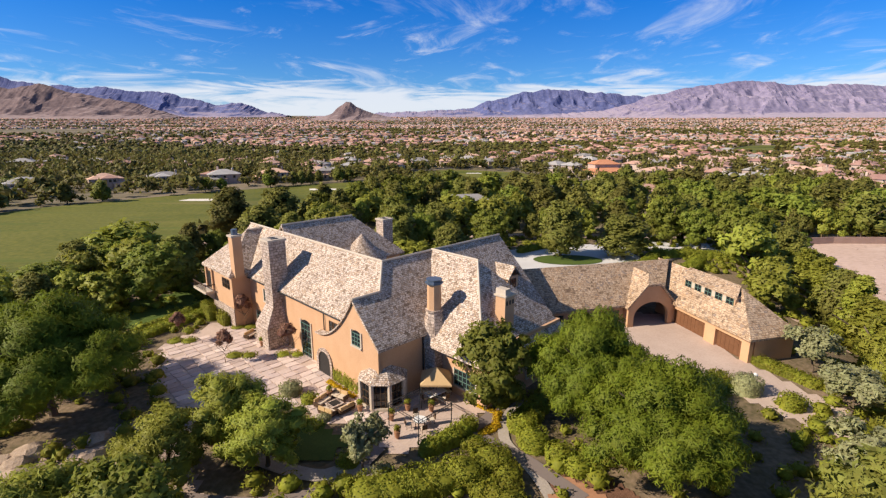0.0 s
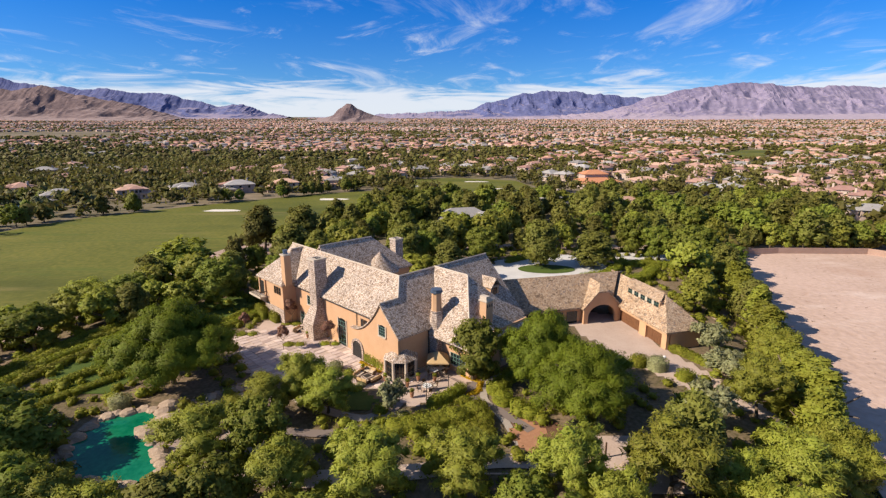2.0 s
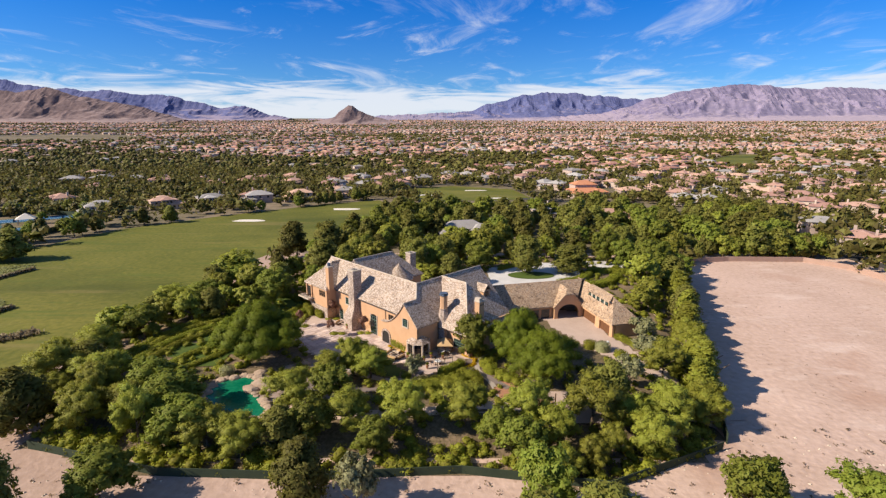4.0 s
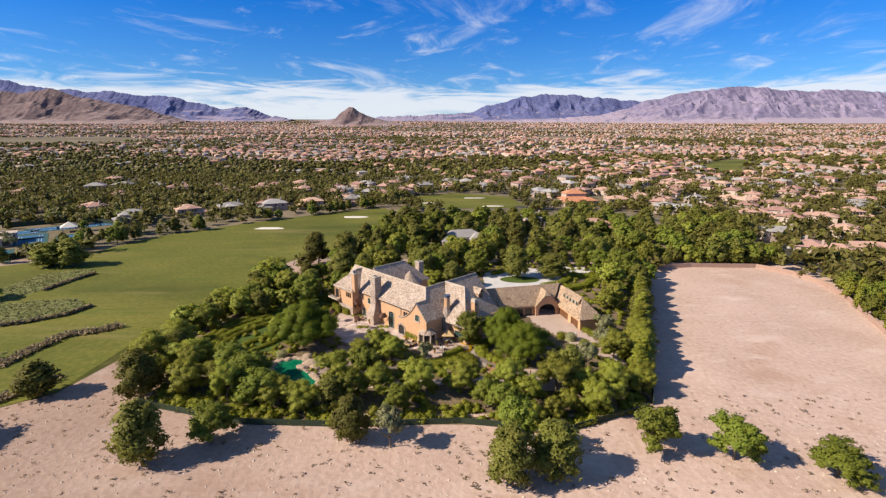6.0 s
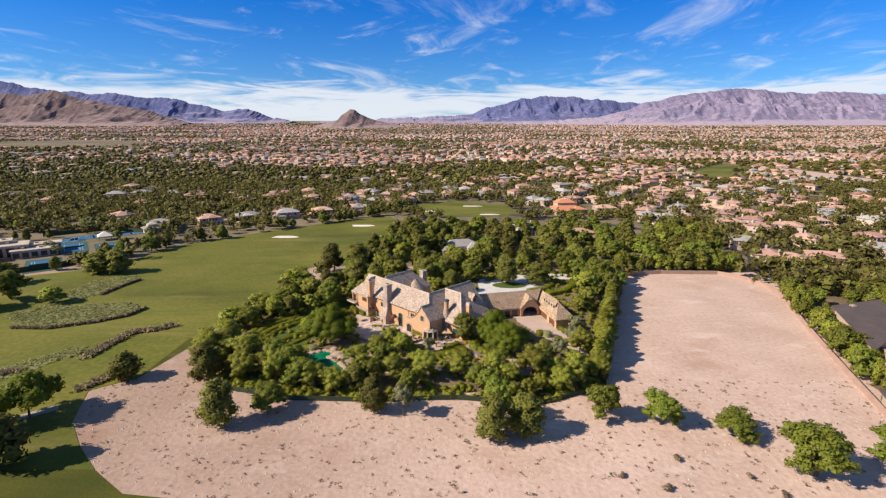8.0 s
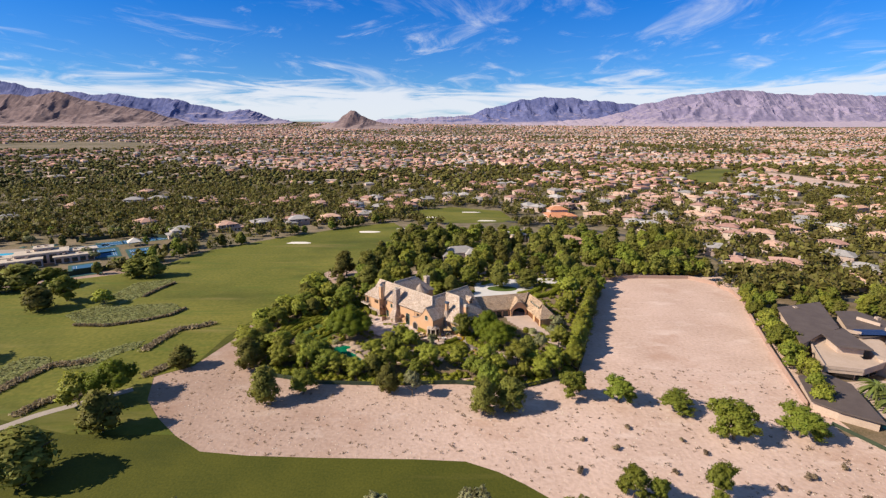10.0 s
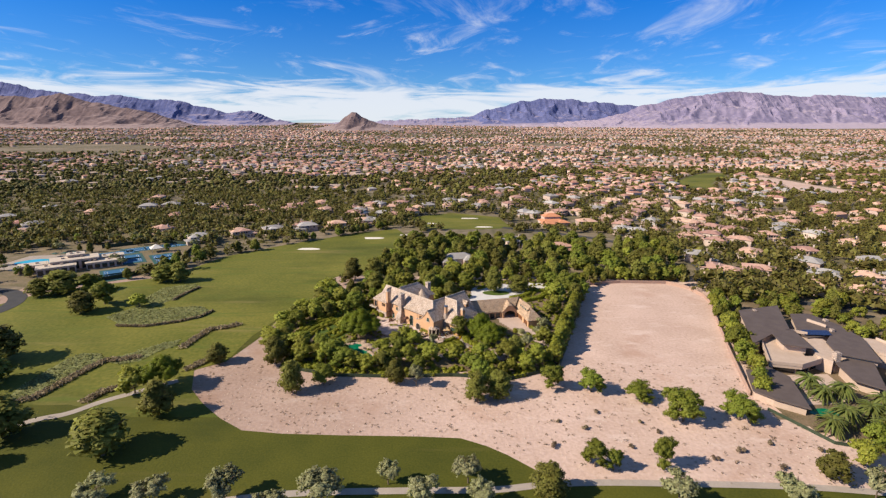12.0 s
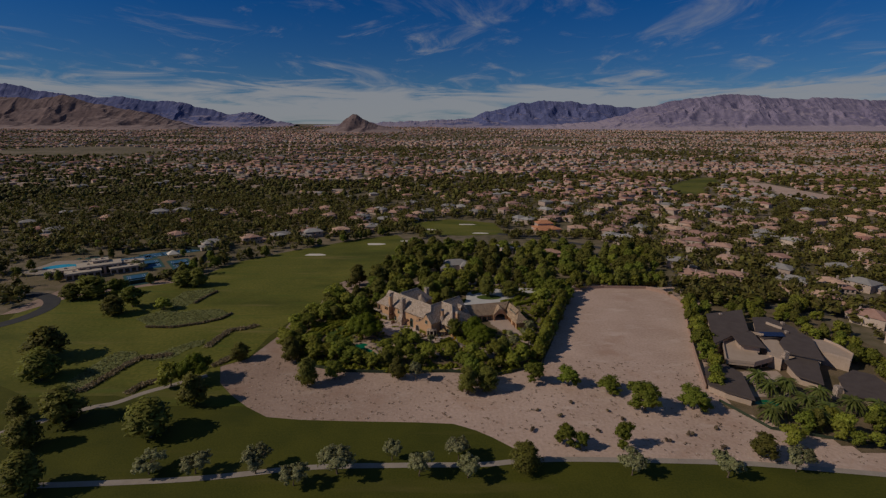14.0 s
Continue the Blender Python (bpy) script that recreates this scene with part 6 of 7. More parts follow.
for x, y, s in [(6.5, 55.0, 2.4), (8.2, 56.4, 2.6), (3.4, 48.0, 1.0), (2.6, 47.2, 1.1), (-14.8, 55.2, 1.6), (-17.5, 57, 2.2), (-12.4, 51.6, 1.2), (-8.5, 44.5, 1.8), (-5, 43, 1.6), (36, 57.5, 3), (33.5, 59, 2.6), (39, 54, 2.4), (28, 60, 2.6), (18, 36, 1.6), (27, 33, 1.8), (12, 30, 1.8), (-2, 36, 2), (-26, 37, 2), (-30, 46, 2.4), (-46, 46, 2.6), (-50, 33, 2.4), (31, 36, 1.6)]:
    hedge([(x - 0.2, y), (x + 0.2, y)], s, s * 0.75, rnd.choice(["hedge", "hedge", "gum", "olive"]), "rounded green shrub in the garden")


def rock(x, y, s, mat=STONE, z=None):
    bm = bmesh.new()
    bmesh.ops.create_icosphere(bm, subdivisions=2, radius=s)
    for v in bm.verts:
        k = 1 + 0.35 * noise.noise(v.co * (1.3 / s) + Vector((x, y, s)))
        v.co = Vector((v.co.x * k * 1.2, v.co.y * k, v.co.z * k * 0.65))
    me = bpy.data.meshes.new("boulder")
    bm.to_mesh(me)
    bm.free()
    me.materials.append(BOULDER)
    ob = new("boulder", me)
    ob.location = (x, y, ground_at(x, y, s * 0.2) if z is None else z)
    return tagged(ob, "rounded tan boulder by the pond", "rock", "boulders of the garden")


BOULDER = material("tan_boulder", (0.30, 0.22, 0.16), (0.46, 0.36, 0.28), 0.8, 8, 0.9, 0.5)
POND = [(-46.5, 36), (-47, 40), (-46, 43.5), (-43, 45), (-39.5, 45.4), (-38.2, 43), (-39.3, 40), (-36.4, 37), (-34, 34.5), (-32, 31.5), (-34, 29.8), (-38, 30), (-43, 31.5)]
b = Builder()
b.poly([(x, y, 2.62) for x, y in POND])
tagged(link("pond", b, WATER), "emerald green garden pond", "pond", kind="structure")
for i in range(len(POND)):
    (x0, y0), (x1, y1) = POND[i], POND[(i + 1) % len(POND)]
    for k in (0.0, 0.33, 0.66):
        rock(x0 + (x1 - x0) * k + rnd.uniform(-0.4, 0.4), y0 + (y1 - y0) * k + rnd.uniform(-0.4, 0.4), rnd.uniform(0.5, 1.1))
for x, y, s in [(-36.5, 41.5, 1.9), (-35, 39.8, 1.5), (-28, 36, 1.3), (-26, 34.5, 1.1), (-30, 40, 1.4), (-33, 45, 1.5), (-29, 47.5, 1.4), (-34, 48, 1.2), (-39, 46, 1.3), (-25, 42, 0.9), (-31, 50, 1.2), (22, 33, 0.7), (34, 33, 0.8), (35, 31, 0.7)]:
    rock(x, y, s)


# ---- garden furniture ----
def dining_chair(x, y, a, mat=DARK_WOOD, z=0.32):
    e = thing("patio_chair", "cream cushioned dark metal patio chair", "chair", pose(x, y, ground_at(x, y, z), 0, 0, a), "patio chairs")
    b = Builder()
    b.box(-0.28, 0.28, -0.28, 0.28, 0.42, 0.52)
    link("seat", b, CUSHION, e)
    b = Builder()
    b.slab([(-0.28, 0.30, 0.5), (0.28, 0.30, 0.5), (0.26, 0.36, 1.05), (-0.26, 0.36, 1.05)], 0.07, (0, 1, 0))
    link("backrest", b, mat, e)
    for px_, py_ in ((-0.25, -0.25), (0.25, -0.25), (-0.25, 0.25), (0.25, 0.25)):
        b = Builder()
        b.tube((px_, py_, 0), (px_, py_, 0.42), 0.03, 0.03, 5)
        link("leg", b, mat, e)
    return e


def table(x, y, a, w, d, h, mat, label, rounded=False):
    e = thing("patio_table", label, "table", pose(x, y, ground_at(x, y, 0.32), 0, 0, a), "patio tables")
    b = Builder()
    if rounded:
        b.tube((0, 0, h - 0.08), (0, 0, h), w / 2, w / 2, 24)
    else:
        b.box(-w / 2, w / 2, -d / 2, d / 2, h - 0.08, h)
    link("tabletop", b, mat, e)
    for sx_ in (-1, 1):
        for sy_ in (-1, 1):
            b = Builder()
            b.tube((sx_ * w * 0.32, sy_ * d * 0.32, 0), (sx_ * w * 0.32, sy_ * d * 0.32, h - 0.08), 0.05, 0.05, 6)
            link("leg", b, DARK_WOOD, e)
    return e


# dining set under the parasol
table(-0.6, 55.9, 40, 2.4, 1.3, 0.75, WHITE, "pale rectangular dining table under the parasol")
for x, y, a in ((-1.8, 55.0, 130), (-0.6, 54.6, 180), (0.6, 55.2, 215), (0.9, 56.6, 300), (-2.0, 56.4, 60)):
    dining_chair(x, y, a)
para = thing("parasol", "open square tan canvas parasol", "parasol", pose(-0.5, 56.4, ground_at(-0.5, 56.4, 0.2), 0, 0, 0))
b = Builder()
b.tube((0, 0, 0), (0, 0, 3.3), 0.05, 0.04, 8)
link("pole", b, DARK_WOOD, para)
b = Builder()
for i in range(4):
    a0, a1 = math.pi / 4 + math.pi / 2 * i, math.pi / 4 + math.pi / 2 * (i + 1)
    P = (2.5 * math.cos(a0), 2.5 * math.sin(a0), 2.35)
    Q = (2.5 * math.cos(a1), 2.5 * math.sin(a1), 2.35)
    b.poly([P, Q, (0, 0, 3.7)])
    b.poly([P, (P[0], P[1], 2.15), (Q[0], Q[1], 2.15), Q])
link("canopy", b, CANVAS, para)
b = Builder()
b.box(-0.35, 0.35, -0.35, 0.35, 0, 0.12)
link("base", b, DARK, para)
# wrought iron gazebo
gaz = thing("gazebo", "open wrought iron gazebo frame with a domed top", "gazebo", pose(-2.1, 50.6, ground_at(-2.1, 50.6, 0.2), 0, 0, 45))
for sx_ in (-2.3, 2.3):
    for sy_ in (-2.3, 2.3):
        b = Builder()
        b.tube((sx_, sy_, 0), (sx_, sy_, 2.6), 0.06, 0.06, 6)
        link("post", b, DARK, gaz)
        b = Builder()
        for k in range(6):
            p0, p1 = k / 6, (k + 1) / 6
            f_ = lambda q: (sx_ * (1 - q), sy_ * (1 - q), 2.6 + 1.1 * math.sin(q * math.pi / 2))
            b.tube(f_(p0), f_(p1), 0.035, 0.035, 5)
        link("roof_rib", b, DARK, gaz)
for p, q in (((-2.3, -2.3), (2.3, -2.3)), ((2.3, -2.3), (2.3, 2.3)), ((2.3, 2.3), (-2.3, 2.3)), ((-2.3, 2.3), (-2.3, -2.3))):
    b = Builder()
    for z in (2.3, 2.6):
        b.tube((*p, z), (*q, z), 0.035, 0.035, 5)
    for k in range(9):
        x0_, y0_ = p[0] + (q[0] - p[0]) * k / 8, p[1] + (q[1] - p[1]) * k / 8
        b.tube((x0_, y0_, 2.3), (x0_, y0_, 2.6), 0.02, 0.02, 4)
    link("lattice_beam", b, DARK, gaz)
table(-2.1, 50.4, 0, 1.4, 1.4, 0.75, WHITE, "small round pale table in the gazebo", True)
for a in (20, 110, 200, 290):
    dining_chair(-2.1 + 1.25 * math.sin(radians(a)), 50.4 - 1.25 * math.cos(radians(a)), a + 180)


def planter(x, y, s=0.5):
    e = thing("potted_plant", "terracotta urn with a small clipped plant", "planter", pose(x, y, ground_at(x, y, 0.3)), "urns on the terrace")
    b = Builder()
    b.tube((0, 0, 0), (0, 0, s * 1.4), s * 0.45, s * 0.7, 12)
    link("urn", b, TERRA, e)
    L = Leaves(int(x * 10 + y))
    L.lobe((0, 0, s * 2.1), s * 0.95, 90, 0.22)
    link("foliage", L.mesh("foliage", LEAF["hedge"]), None, e)


for x, y in ((-5.2, 51.5), (-3.6, 53.4), (-1.0, 53.2), (-4.3, 48.4), (4.4, 56.6), (-8.8, 53.2), (-25.5, 70.0), (-12.8, 56.2)):
    planter(x, y)


def sofa(x, y, a, w=2.0):
    e = thing("patio_sofa", "tan cushioned outdoor sofa", "sofa", pose(x, y, ground_at(x, y, 0.3), 0, 0, a), "sofas round the fire pits")
    b = Builder()
    b.box(-w / 2, w / 2, -0.45, 0.45, 0.08, 0.32)
    link("frame", b, DARK_WOOD, e)
    for k in range(2):
        b = Builder()
        b.box(-w / 2 + k * w / 2 + 0.03, -w / 2 + (k + 1) * w / 2 - 0.03, -0.42, 0.3, 0.32, 0.48, 0.03)
        link("seat_cushion", b, CUSHION, e)
        b = Builder()
        b.box(-w / 2 + k * w / 2 + 0.03, -w / 2 + (k + 1) * w / 2 - 0.03, 0.25, 0.45, 0.46, 0.9, 0.03)
        link("back_cushion", b, CANVAS, e)
    for s in (-1, 1):
        b = Builder()
        b.box(s * w / 2 - 0.08, s * w / 2 + 0.08, -0.45, 0.45, 0.3, 0.62)
        link("armrest", b, DARK_WOOD, e)


for x, y, a in ((-26.0, 74.6, 150), (-28.3, 73.2, 70), (-25.6, 72.4, 300), (-13.2, 54.6, 60), (-12.2, 52.6, 150), (-10.4, 53.2, 230), (-11.6, 55.8, 330)):
    sofa(x, y, a)
for x, y in ((-27, 73.4), (-11.8, 54.2)):
    e = thing("fire_pit", "square rubble stone fire pit", "fire pit", pose(x, y, ground_at(x, y, 0.2), 0, 0, 45), "fire pits")
    b = Builder()
    b.box(-0.8, 0.8, -0.8, 0.8, 0, 0.45)
    link("surround", b, STONE, e)
    b = Builder()
    b.box(-0.5, 0.5, -0.5, 0.5, 0.45, 0.5)
    link("bowl", b, DARK, e)
for x, y, a in ((-26.5, 38.6, 60), (-24.5, 38.0, 70)):
    e = thing("sun_lounger", "wooden sun lounger by the pond", "lounger", pose(x, y, ground_at(x, y, 0.3), 0, 0, a), "loungers")
    b = Builder()
    b.box(-0.35, 0.35, -1.0, 0.4, 0.3, 0.42)
    link("seat", b, CUSHION, e)
    b = Builder()
    b.slab([(-0.35, 0.4, 0.4), (0.35, 0.4, 0.4), (0.35, 0.95, 0.85), (-0.35, 0.95, 0.85)], 0.1)
    link("backrest", b, CUSHION, e)
    for px_ in (-0.3, 0.3):
        for py_ in (-0.9, 0.35):
            b = Builder()
            b.tube((px_, py_, 0), (px_, py_, 0.3), 0.04, 0.04, 5)
            link("leg", b, WOOD, e)
# round wooden table and posts in the gravel court
e = thing("round_wooden_table", "large round wooden table with a segmented top", "table", pose(17, 33.4, ground_at(17, 33.4, 0.16)))
for i in range(8):
    a0, a1 = math.pi / 4 * i, math.pi / 4 * (i + 1)
    b = Builder()
    b.slab([(0, 0, 0.75), (1.5 * math.cos(a0), 1.5 * math.sin(a0), 0.75), (1.6 * math.cos((a0 + a1) / 2), 1.6 * math.sin((a0 + a1) / 2), 0.75), (1.5 * math.cos(a1), 1.5 * math.sin(a1), 0.75)], 0.1)
    link("segment", b, TERRA if i % 2 else CANVAS, e)
b = Builder()
b.tube((0, 0, 0), (0, 0, 0.66), 0.25, 0.2, 10)
link("pedestal", b, DARK_WOOD, e)
for i in range(7):
    a = 0.6 + 0.55 * i
    e = thing("bench", "curved rough wooden bench", "bench", pose(17 + 2.6 * math.cos(a), 33.4 + 2.3 * math.sin(a), ground_at(17, 33.4, 0.16), 0, 0, math.degrees(a) + 90), "benches round the wooden table")
    b = Builder()
    b.box(-0.55, 0.55, -0.2, 0.2, 0.38, 0.5)
    link("seat", b, CANVAS, e)
    for s in (-0.4, 0.4):
        b = Builder()
        b.box(s - 0.07, s + 0.07, -0.17, 0.17, 0, 0.38)
        link("leg", b, DARK_WOOD, e)
for x, y, h in ((14.4, 33.8, 2.6), (20.0, 34.6, 2.2), (23.5, 31.5, 3.4)):
    b = Builder()
    b.tube((0, 0, 0), (0, 0, h), 0.13, 0.11, 8)
    ob = link("wooden_post", b, TRIM if h > 3 else DARK_WOOD)
    ob.location = (x, y, ground_at(x, y))
    tagged(ob, "upright weathered wooden post in the garden", "post", "garden posts")
# drive lamps
for x, y in ((37.3, 58.2), (49.5, 66.5), (33, 98)):
    e = thing("garden_lamp", "short dark post lamp with a white globe", "lamp", pose(x, y, ground_at(x, y, 0.1)), "lamps along the drive")
    b = Builder()
    b.tube((0, 0, 0), (0, 0, 1.6), 0.07, 0.05, 6)
    link("post", b, DARK, e)
    bm = bmesh.new()
    bmesh.ops.create_icosphere(bm, subdivisions=2, radius=0.28)
    bmesh.ops.translate(bm, verts=bm.verts, vec=(0, 0, 1.85))
    me = bpy.data.meshes.new("globe")
    bm.to_mesh(me)
    bm.free()
    link("globe", me, WHITE, e)


# low planting between the garden trees
cover_leaves = Leaves(55)
for _ in range(3600):
    x, y = rnd.uniform(-88, 88), rnd.uniform(19, 150)
    if not inside(x, y, ESTATE) or inside(x, y, TERRACE) or inside(x, y, COURT_AREA) or inside(x, y, POND):
        continue
    u, w_ = ((x + 7.2) + (y - 63.25)) * 0.7071, (-(x + 7.2) + (y - 63.25)) * 0.7071
    if (-10 < u < 25 and -17 < w_ < 39) or (14 < x < 47 and 55 < y < 97) or (-30 < x < 10 and 42 < y < 60) or (12 < x < 36 and 28 < y < 40):
        continue
    s = rnd.uniform(0.6, 1.7)
    cover_leaves.lobe((x, y, ground_at(x, y, s * 0.3)), s, int(26 * s + 8), 0.42)
for (x0, y0), (x1, y1) in zip(ESTATE[:6], ESTATE[1:6]):
    for _ in range(34):
        k = rnd.random()
        x, y = x0 + (x1 - x0) * k + rnd.uniform(-1, 1), y0 + (y1 - y0) * k + rnd.uniform(0.5, 5)
        s = rnd.uniform(0.9, 2.2)
        cover_leaves.lobe((x, y, ground_at(x, y, s * 0.4)), s, int(30 * s + 8), 0.45)
tagged(new("garden_shrubs", cover_leaves.mesh("garden_shrubs", LEAF["hedge"])), "low green planting under the garden trees", "shrubs", kind="stuff")


# ---- walls and fences ----
def wall_run(name, pts, h, thick, mat, label, category="wall"):
    e = thing(name, label, category, kind="structure")
    for (x0, y0), (x1, y1) in zip(pts, pts[1:]):
        d = Vector((x1 - x0, y1 - y0, 0))
        s = Vector((-d.y, d.x, 0)).normalized() * thick / 2
        z0, z1 = ground_at(x0, y0), ground_at(x1, y1)
        b = Builder()
        A = [(x0 - s.x, y0 - s.y, z0 + h), (x1 - s.x, y1 - s.y, z1 + h), (x1 + s.x, y1 + s.y, z1 + h), (x0 + s.x, y0 + s.y, z0 + h)]
        b.slab(A, h + 0.4)
        link("wall_panel", b, mat, e)
    return e


wall_run("lot_wall", [(89, 141), (100, 144.8), (116, 147.4), (146, 146.4), (155.5, 135), (157.5, 120), (153.8, 103), (141.5, 74), (128.5, 40), (115.5, 4)], 2.0, 0.3, BLOCK, "reddish block wall round the empty lot")
wall_run("estate_fence", ESTATE[:6], 1.5, 0.12, FENCE, "dark green screened estate fence", "fence")
wall_run("side_fence", [(47.5, 26), (60, 58), (75, 98), (90, 138)], 2.0, 0.15, FENCE, "dark fence behind the boundary trees", "fence")
wall_run("pool_fence", [(116, -6), (125, -26), (150, -34), (190, -40)], 1.2, 0.1, FENCE, "green mesh fence by the golf course", "fence")

# ---- scrub on the sand ----
scr = Leaves(77)
for _ in range(1700):
    x, y = rnd.uniform(-105, 150), rnd.uniform(-46, 30)
    if inside(x, y, GOLF_ALL) or inside(x, y, ESTATE) or inside(x, y, GREYLOT):
        continue
    s = rnd.uniform(0.15, 0.5) * (1.6 if rnd.random() < 0.06 else 1)
    for _ in range(7):
        scr.card(Vector((x + rnd.uniform(-s, s), y + rnd.uniform(-s, s), s * rnd.uniform(0.1, 0.7))), Vector((0, 0, 1)), s * 1.1)
for _ in range(420):
    x, y = rnd.uniform(50, 150), rnd.uniform(0, 145)
    if inside(x, y, LOT):
        s = rnd.uniform(0.1, 0.3)
        for _ in range(4):
            scr.card(Vector((x + rnd.uniform(-s, s), y + rnd.uniform(-s, s), s * 0.4)), Vector((0, 0, 1)), s)
stones = Soup()
for _ in range(2600):
    x, y = rnd.uniform(-105, 150), rnd.uniform(-46, 30)
    if inside(x, y, GOLF_ALL) or inside(x, y, ESTATE) or inside(x, y, GREYLOT):
        continue
    q = rnd.uniform(0.10, 0.34)
    w = [q * rnd.uniform(0.7, 1.3) for _ in range(5)]
    stones.add([(x + w[k] * math.cos(1.2566 * k), y + w[k] * math.sin(1.2566 * k), -0.05) for k in range(5)] + [(x + q * 0.2, y, q * rnd.uniform(0.4, 0.8))], [(k, (k + 1) % 5, 5) for k in range(5)])
stones.put("desert_stones", TRIM, "small pale stones scattered on the desert soil", "stones")
tagged(new("desert_scrub", scr.mesh("desert_scrub", LEAF["scrub"])), "small dry brown desert scrub", "scrub", kind="stuff")
for x, y, s in [(46, -18, 1.6), (53, -8, 1.3), (33, -28, 1.8), (82, -34, 1.5), (92, -30, 1.8), (100, -38, 1.6), (70, -20, 1.2), (66, -14, 1.2), (104, -26, 1.4), (38, -14, 1.1), (118, -30, 1.6), (58, -28, 1.2)]:
    L = Leaves(int(x * 7 + y))
    for k in range(4):
        L.lobe((x + rnd.uniform(-s, s) * 0.6, y + rnd.uniform(-s, s) * 0.6, s * 0.5), s * 0.5, 60, 0.35)
    tagged(new("desert_shrub", L.mesh("desert_shrub", LEAF["scrub"])), "dry twiggy desert shrub on the sand", "shrub", "desert shrubs")

# ---- native grass beds on the golf course ----
BEDS = [[(-184, 83), (-168, 71), (-155, 71), (-143, 77), (-135, 83), (-132, 92), (-141, 100), (-155, 98), (-163, 95), (-177, 98)], [(-181, 112), (-181, 134), (-165, 142), (-160, 137), (-163, 123), (-164, 109), (-167, 98)],
        [(-165, -2), (-168, 7), (-168, 18), (-168, 31), (-165, 39), (-156, 38), (-151, 31), (-154, 25), (-158, 13), (-158, 3), (-159, -3)], [(-151, 31), (-146, 36), (-141, 42), (-135, 50), (-129, 54), (-127, 47), (-132, 41), (-135, 31), (-142, 28)]]
grass = Leaves(99)
for i, poly in enumerate(BEDS):
    region("native_grass_ground", poly, LEAF["native"], "pale green ground of the native grass beds", 0.14)
    xs, ys = [p[0] for p in poly], [p[1] for p in poly]
    for _ in range(int((max(xs) - min(xs)) * (max(ys) - min(ys)) * 1.3)):
        x, y = rnd.uniform(min(xs), max(xs)), rnd.uniform(min(ys), max(ys))
        if inside(x, y, poly):
            s = rnd.uniform(0.5, 1.0)
            for _ in range(3):
                grass.card(Vector((x + rnd.uniform(-0.4, 0.4), y + rnd.uniform(-0.4, 0.4), s * 0.45)), Vector((0, 0, 0.7)), s * 1.3)
tagged(new("native_grass", grass.mesh("native_grass", LEAF["native"])), "beds of pale native grasses on the golf course", "grass", kind="stuff")
edge = Leaves(98)
for pts in ([(-161, -3), (-156, 0), (-154, 11), (-152, 22), (-150, 31), (-143, 32), (-137, 35)], [(-123, 44), (-122, 55), (-120, 66), (-113, 69), (-108, 73)], [(-135, -2), (-133, 5), (-130, 7), (-124, 9)], [(-110, 23), (-106, 31), (-102, 38)],
            [(-170, 70), (-155, 69.5), (-142, 75.5), (-133, 83), (-130.5, 92)], [(-158, 134), (-161, 122), (-162, 110)]):
    wide = 0.5 if pts[0][1] > 60 else 1.8
    for (x0, y0), (x1, y1) in zip(pts, pts[1:]):
        for _ in range(int(38 * math.hypot(x1 - x0, y1 - y0))):
            k = rnd.random()
            x, y = x0 + (x1 - x0) * k + rnd.uniform(-wide, wide), y0 + (y1 - y0) * k + rnd.uniform(-wide, wide)
            edge.card(Vector((x, y, rnd.uniform(0.3, 1.1))), Vector((rnd.gauss(0, 1), rnd.gauss(0, 1), 0.8)), 1.2)
tagged(new("dry_grass_edge", edge.mesh("dry_grass_edge", LEAF["scrub"])), "brown dry grasses along the fairway edge", "grass", kind="stuff")


# ---- modern grey-roofed house east of the lot ----
grey = thing("modern_house", "low modern taupe house with broad dark seamed roofs", "house", kind="")


def bowed_roof(a, c, d, e, z, rise, name="roof"):
    """A dark roof sheet over four corners, gently bowed along its length."""
    A, C, D, E = (Vector((*p, z)) for p in (a, c, d, e))
    b = Builder()
    n = 6
    for i in range(n):
        k0, k1 = i / n, (i + 1) / n
        up = lambda k: Vector((0, 0, rise * math.sin(math.pi * (0.1 + 0.8 * k))))
        b.slab([A.lerp(E, k0) + up(k0), A.lerp(E, k1) + up(k1), C.lerp(D, k1) + up(k1), C.lerp(D, k0) + up(k0)][::-1], 0.45)
    return link(name, b, GREY_ROOF, grey, "dark grey bowed seamed roof")


def prism_wall(pts, z0, z1, mat=PALE_RENDER, name="wall"):
    b = Builder()
    b.prism(pts, z0, z1)
    return link(name, b, mat, grey)


def roof_block(pts, z, drop=1.2, floor=-0.4, shrink=0.9):
    """A thin dark roof with its fall towards the south-west, over a rendered body set back under the eaves."""
    cx, cy = sum(p[0] for p in pts) / len(pts), sum(p[1] for p in pts) / len(pts)
    top = [(x, y, z + drop * ((x - cx) * 0.5 + (y - cy)) / 30) for x, y in pts]
    n = Vector((0, 0, 0))
    for i in range(len(pts)):
        n += (Vector(top[i]) - Vector(top[0])).cross(Vector(top[(i + 1) % len(pts)]) - Vector(top[0]))
    if n.z < 0:
        top, pts = top[::-1], pts[::-1]
    b = Builder()
    b.slab(top, 0.45)
    link("roof", b, GREY_ROOF, grey, "dark grey seamed roof")
    b = Builder()
    b.prism([(cx + (x - cx) * shrink, cy + (y - cy) * shrink) for x, y in pts], floor, z - 0.45 - abs(drop) * 0.5)
    link("wall", b, PALE_RENDER, grey)


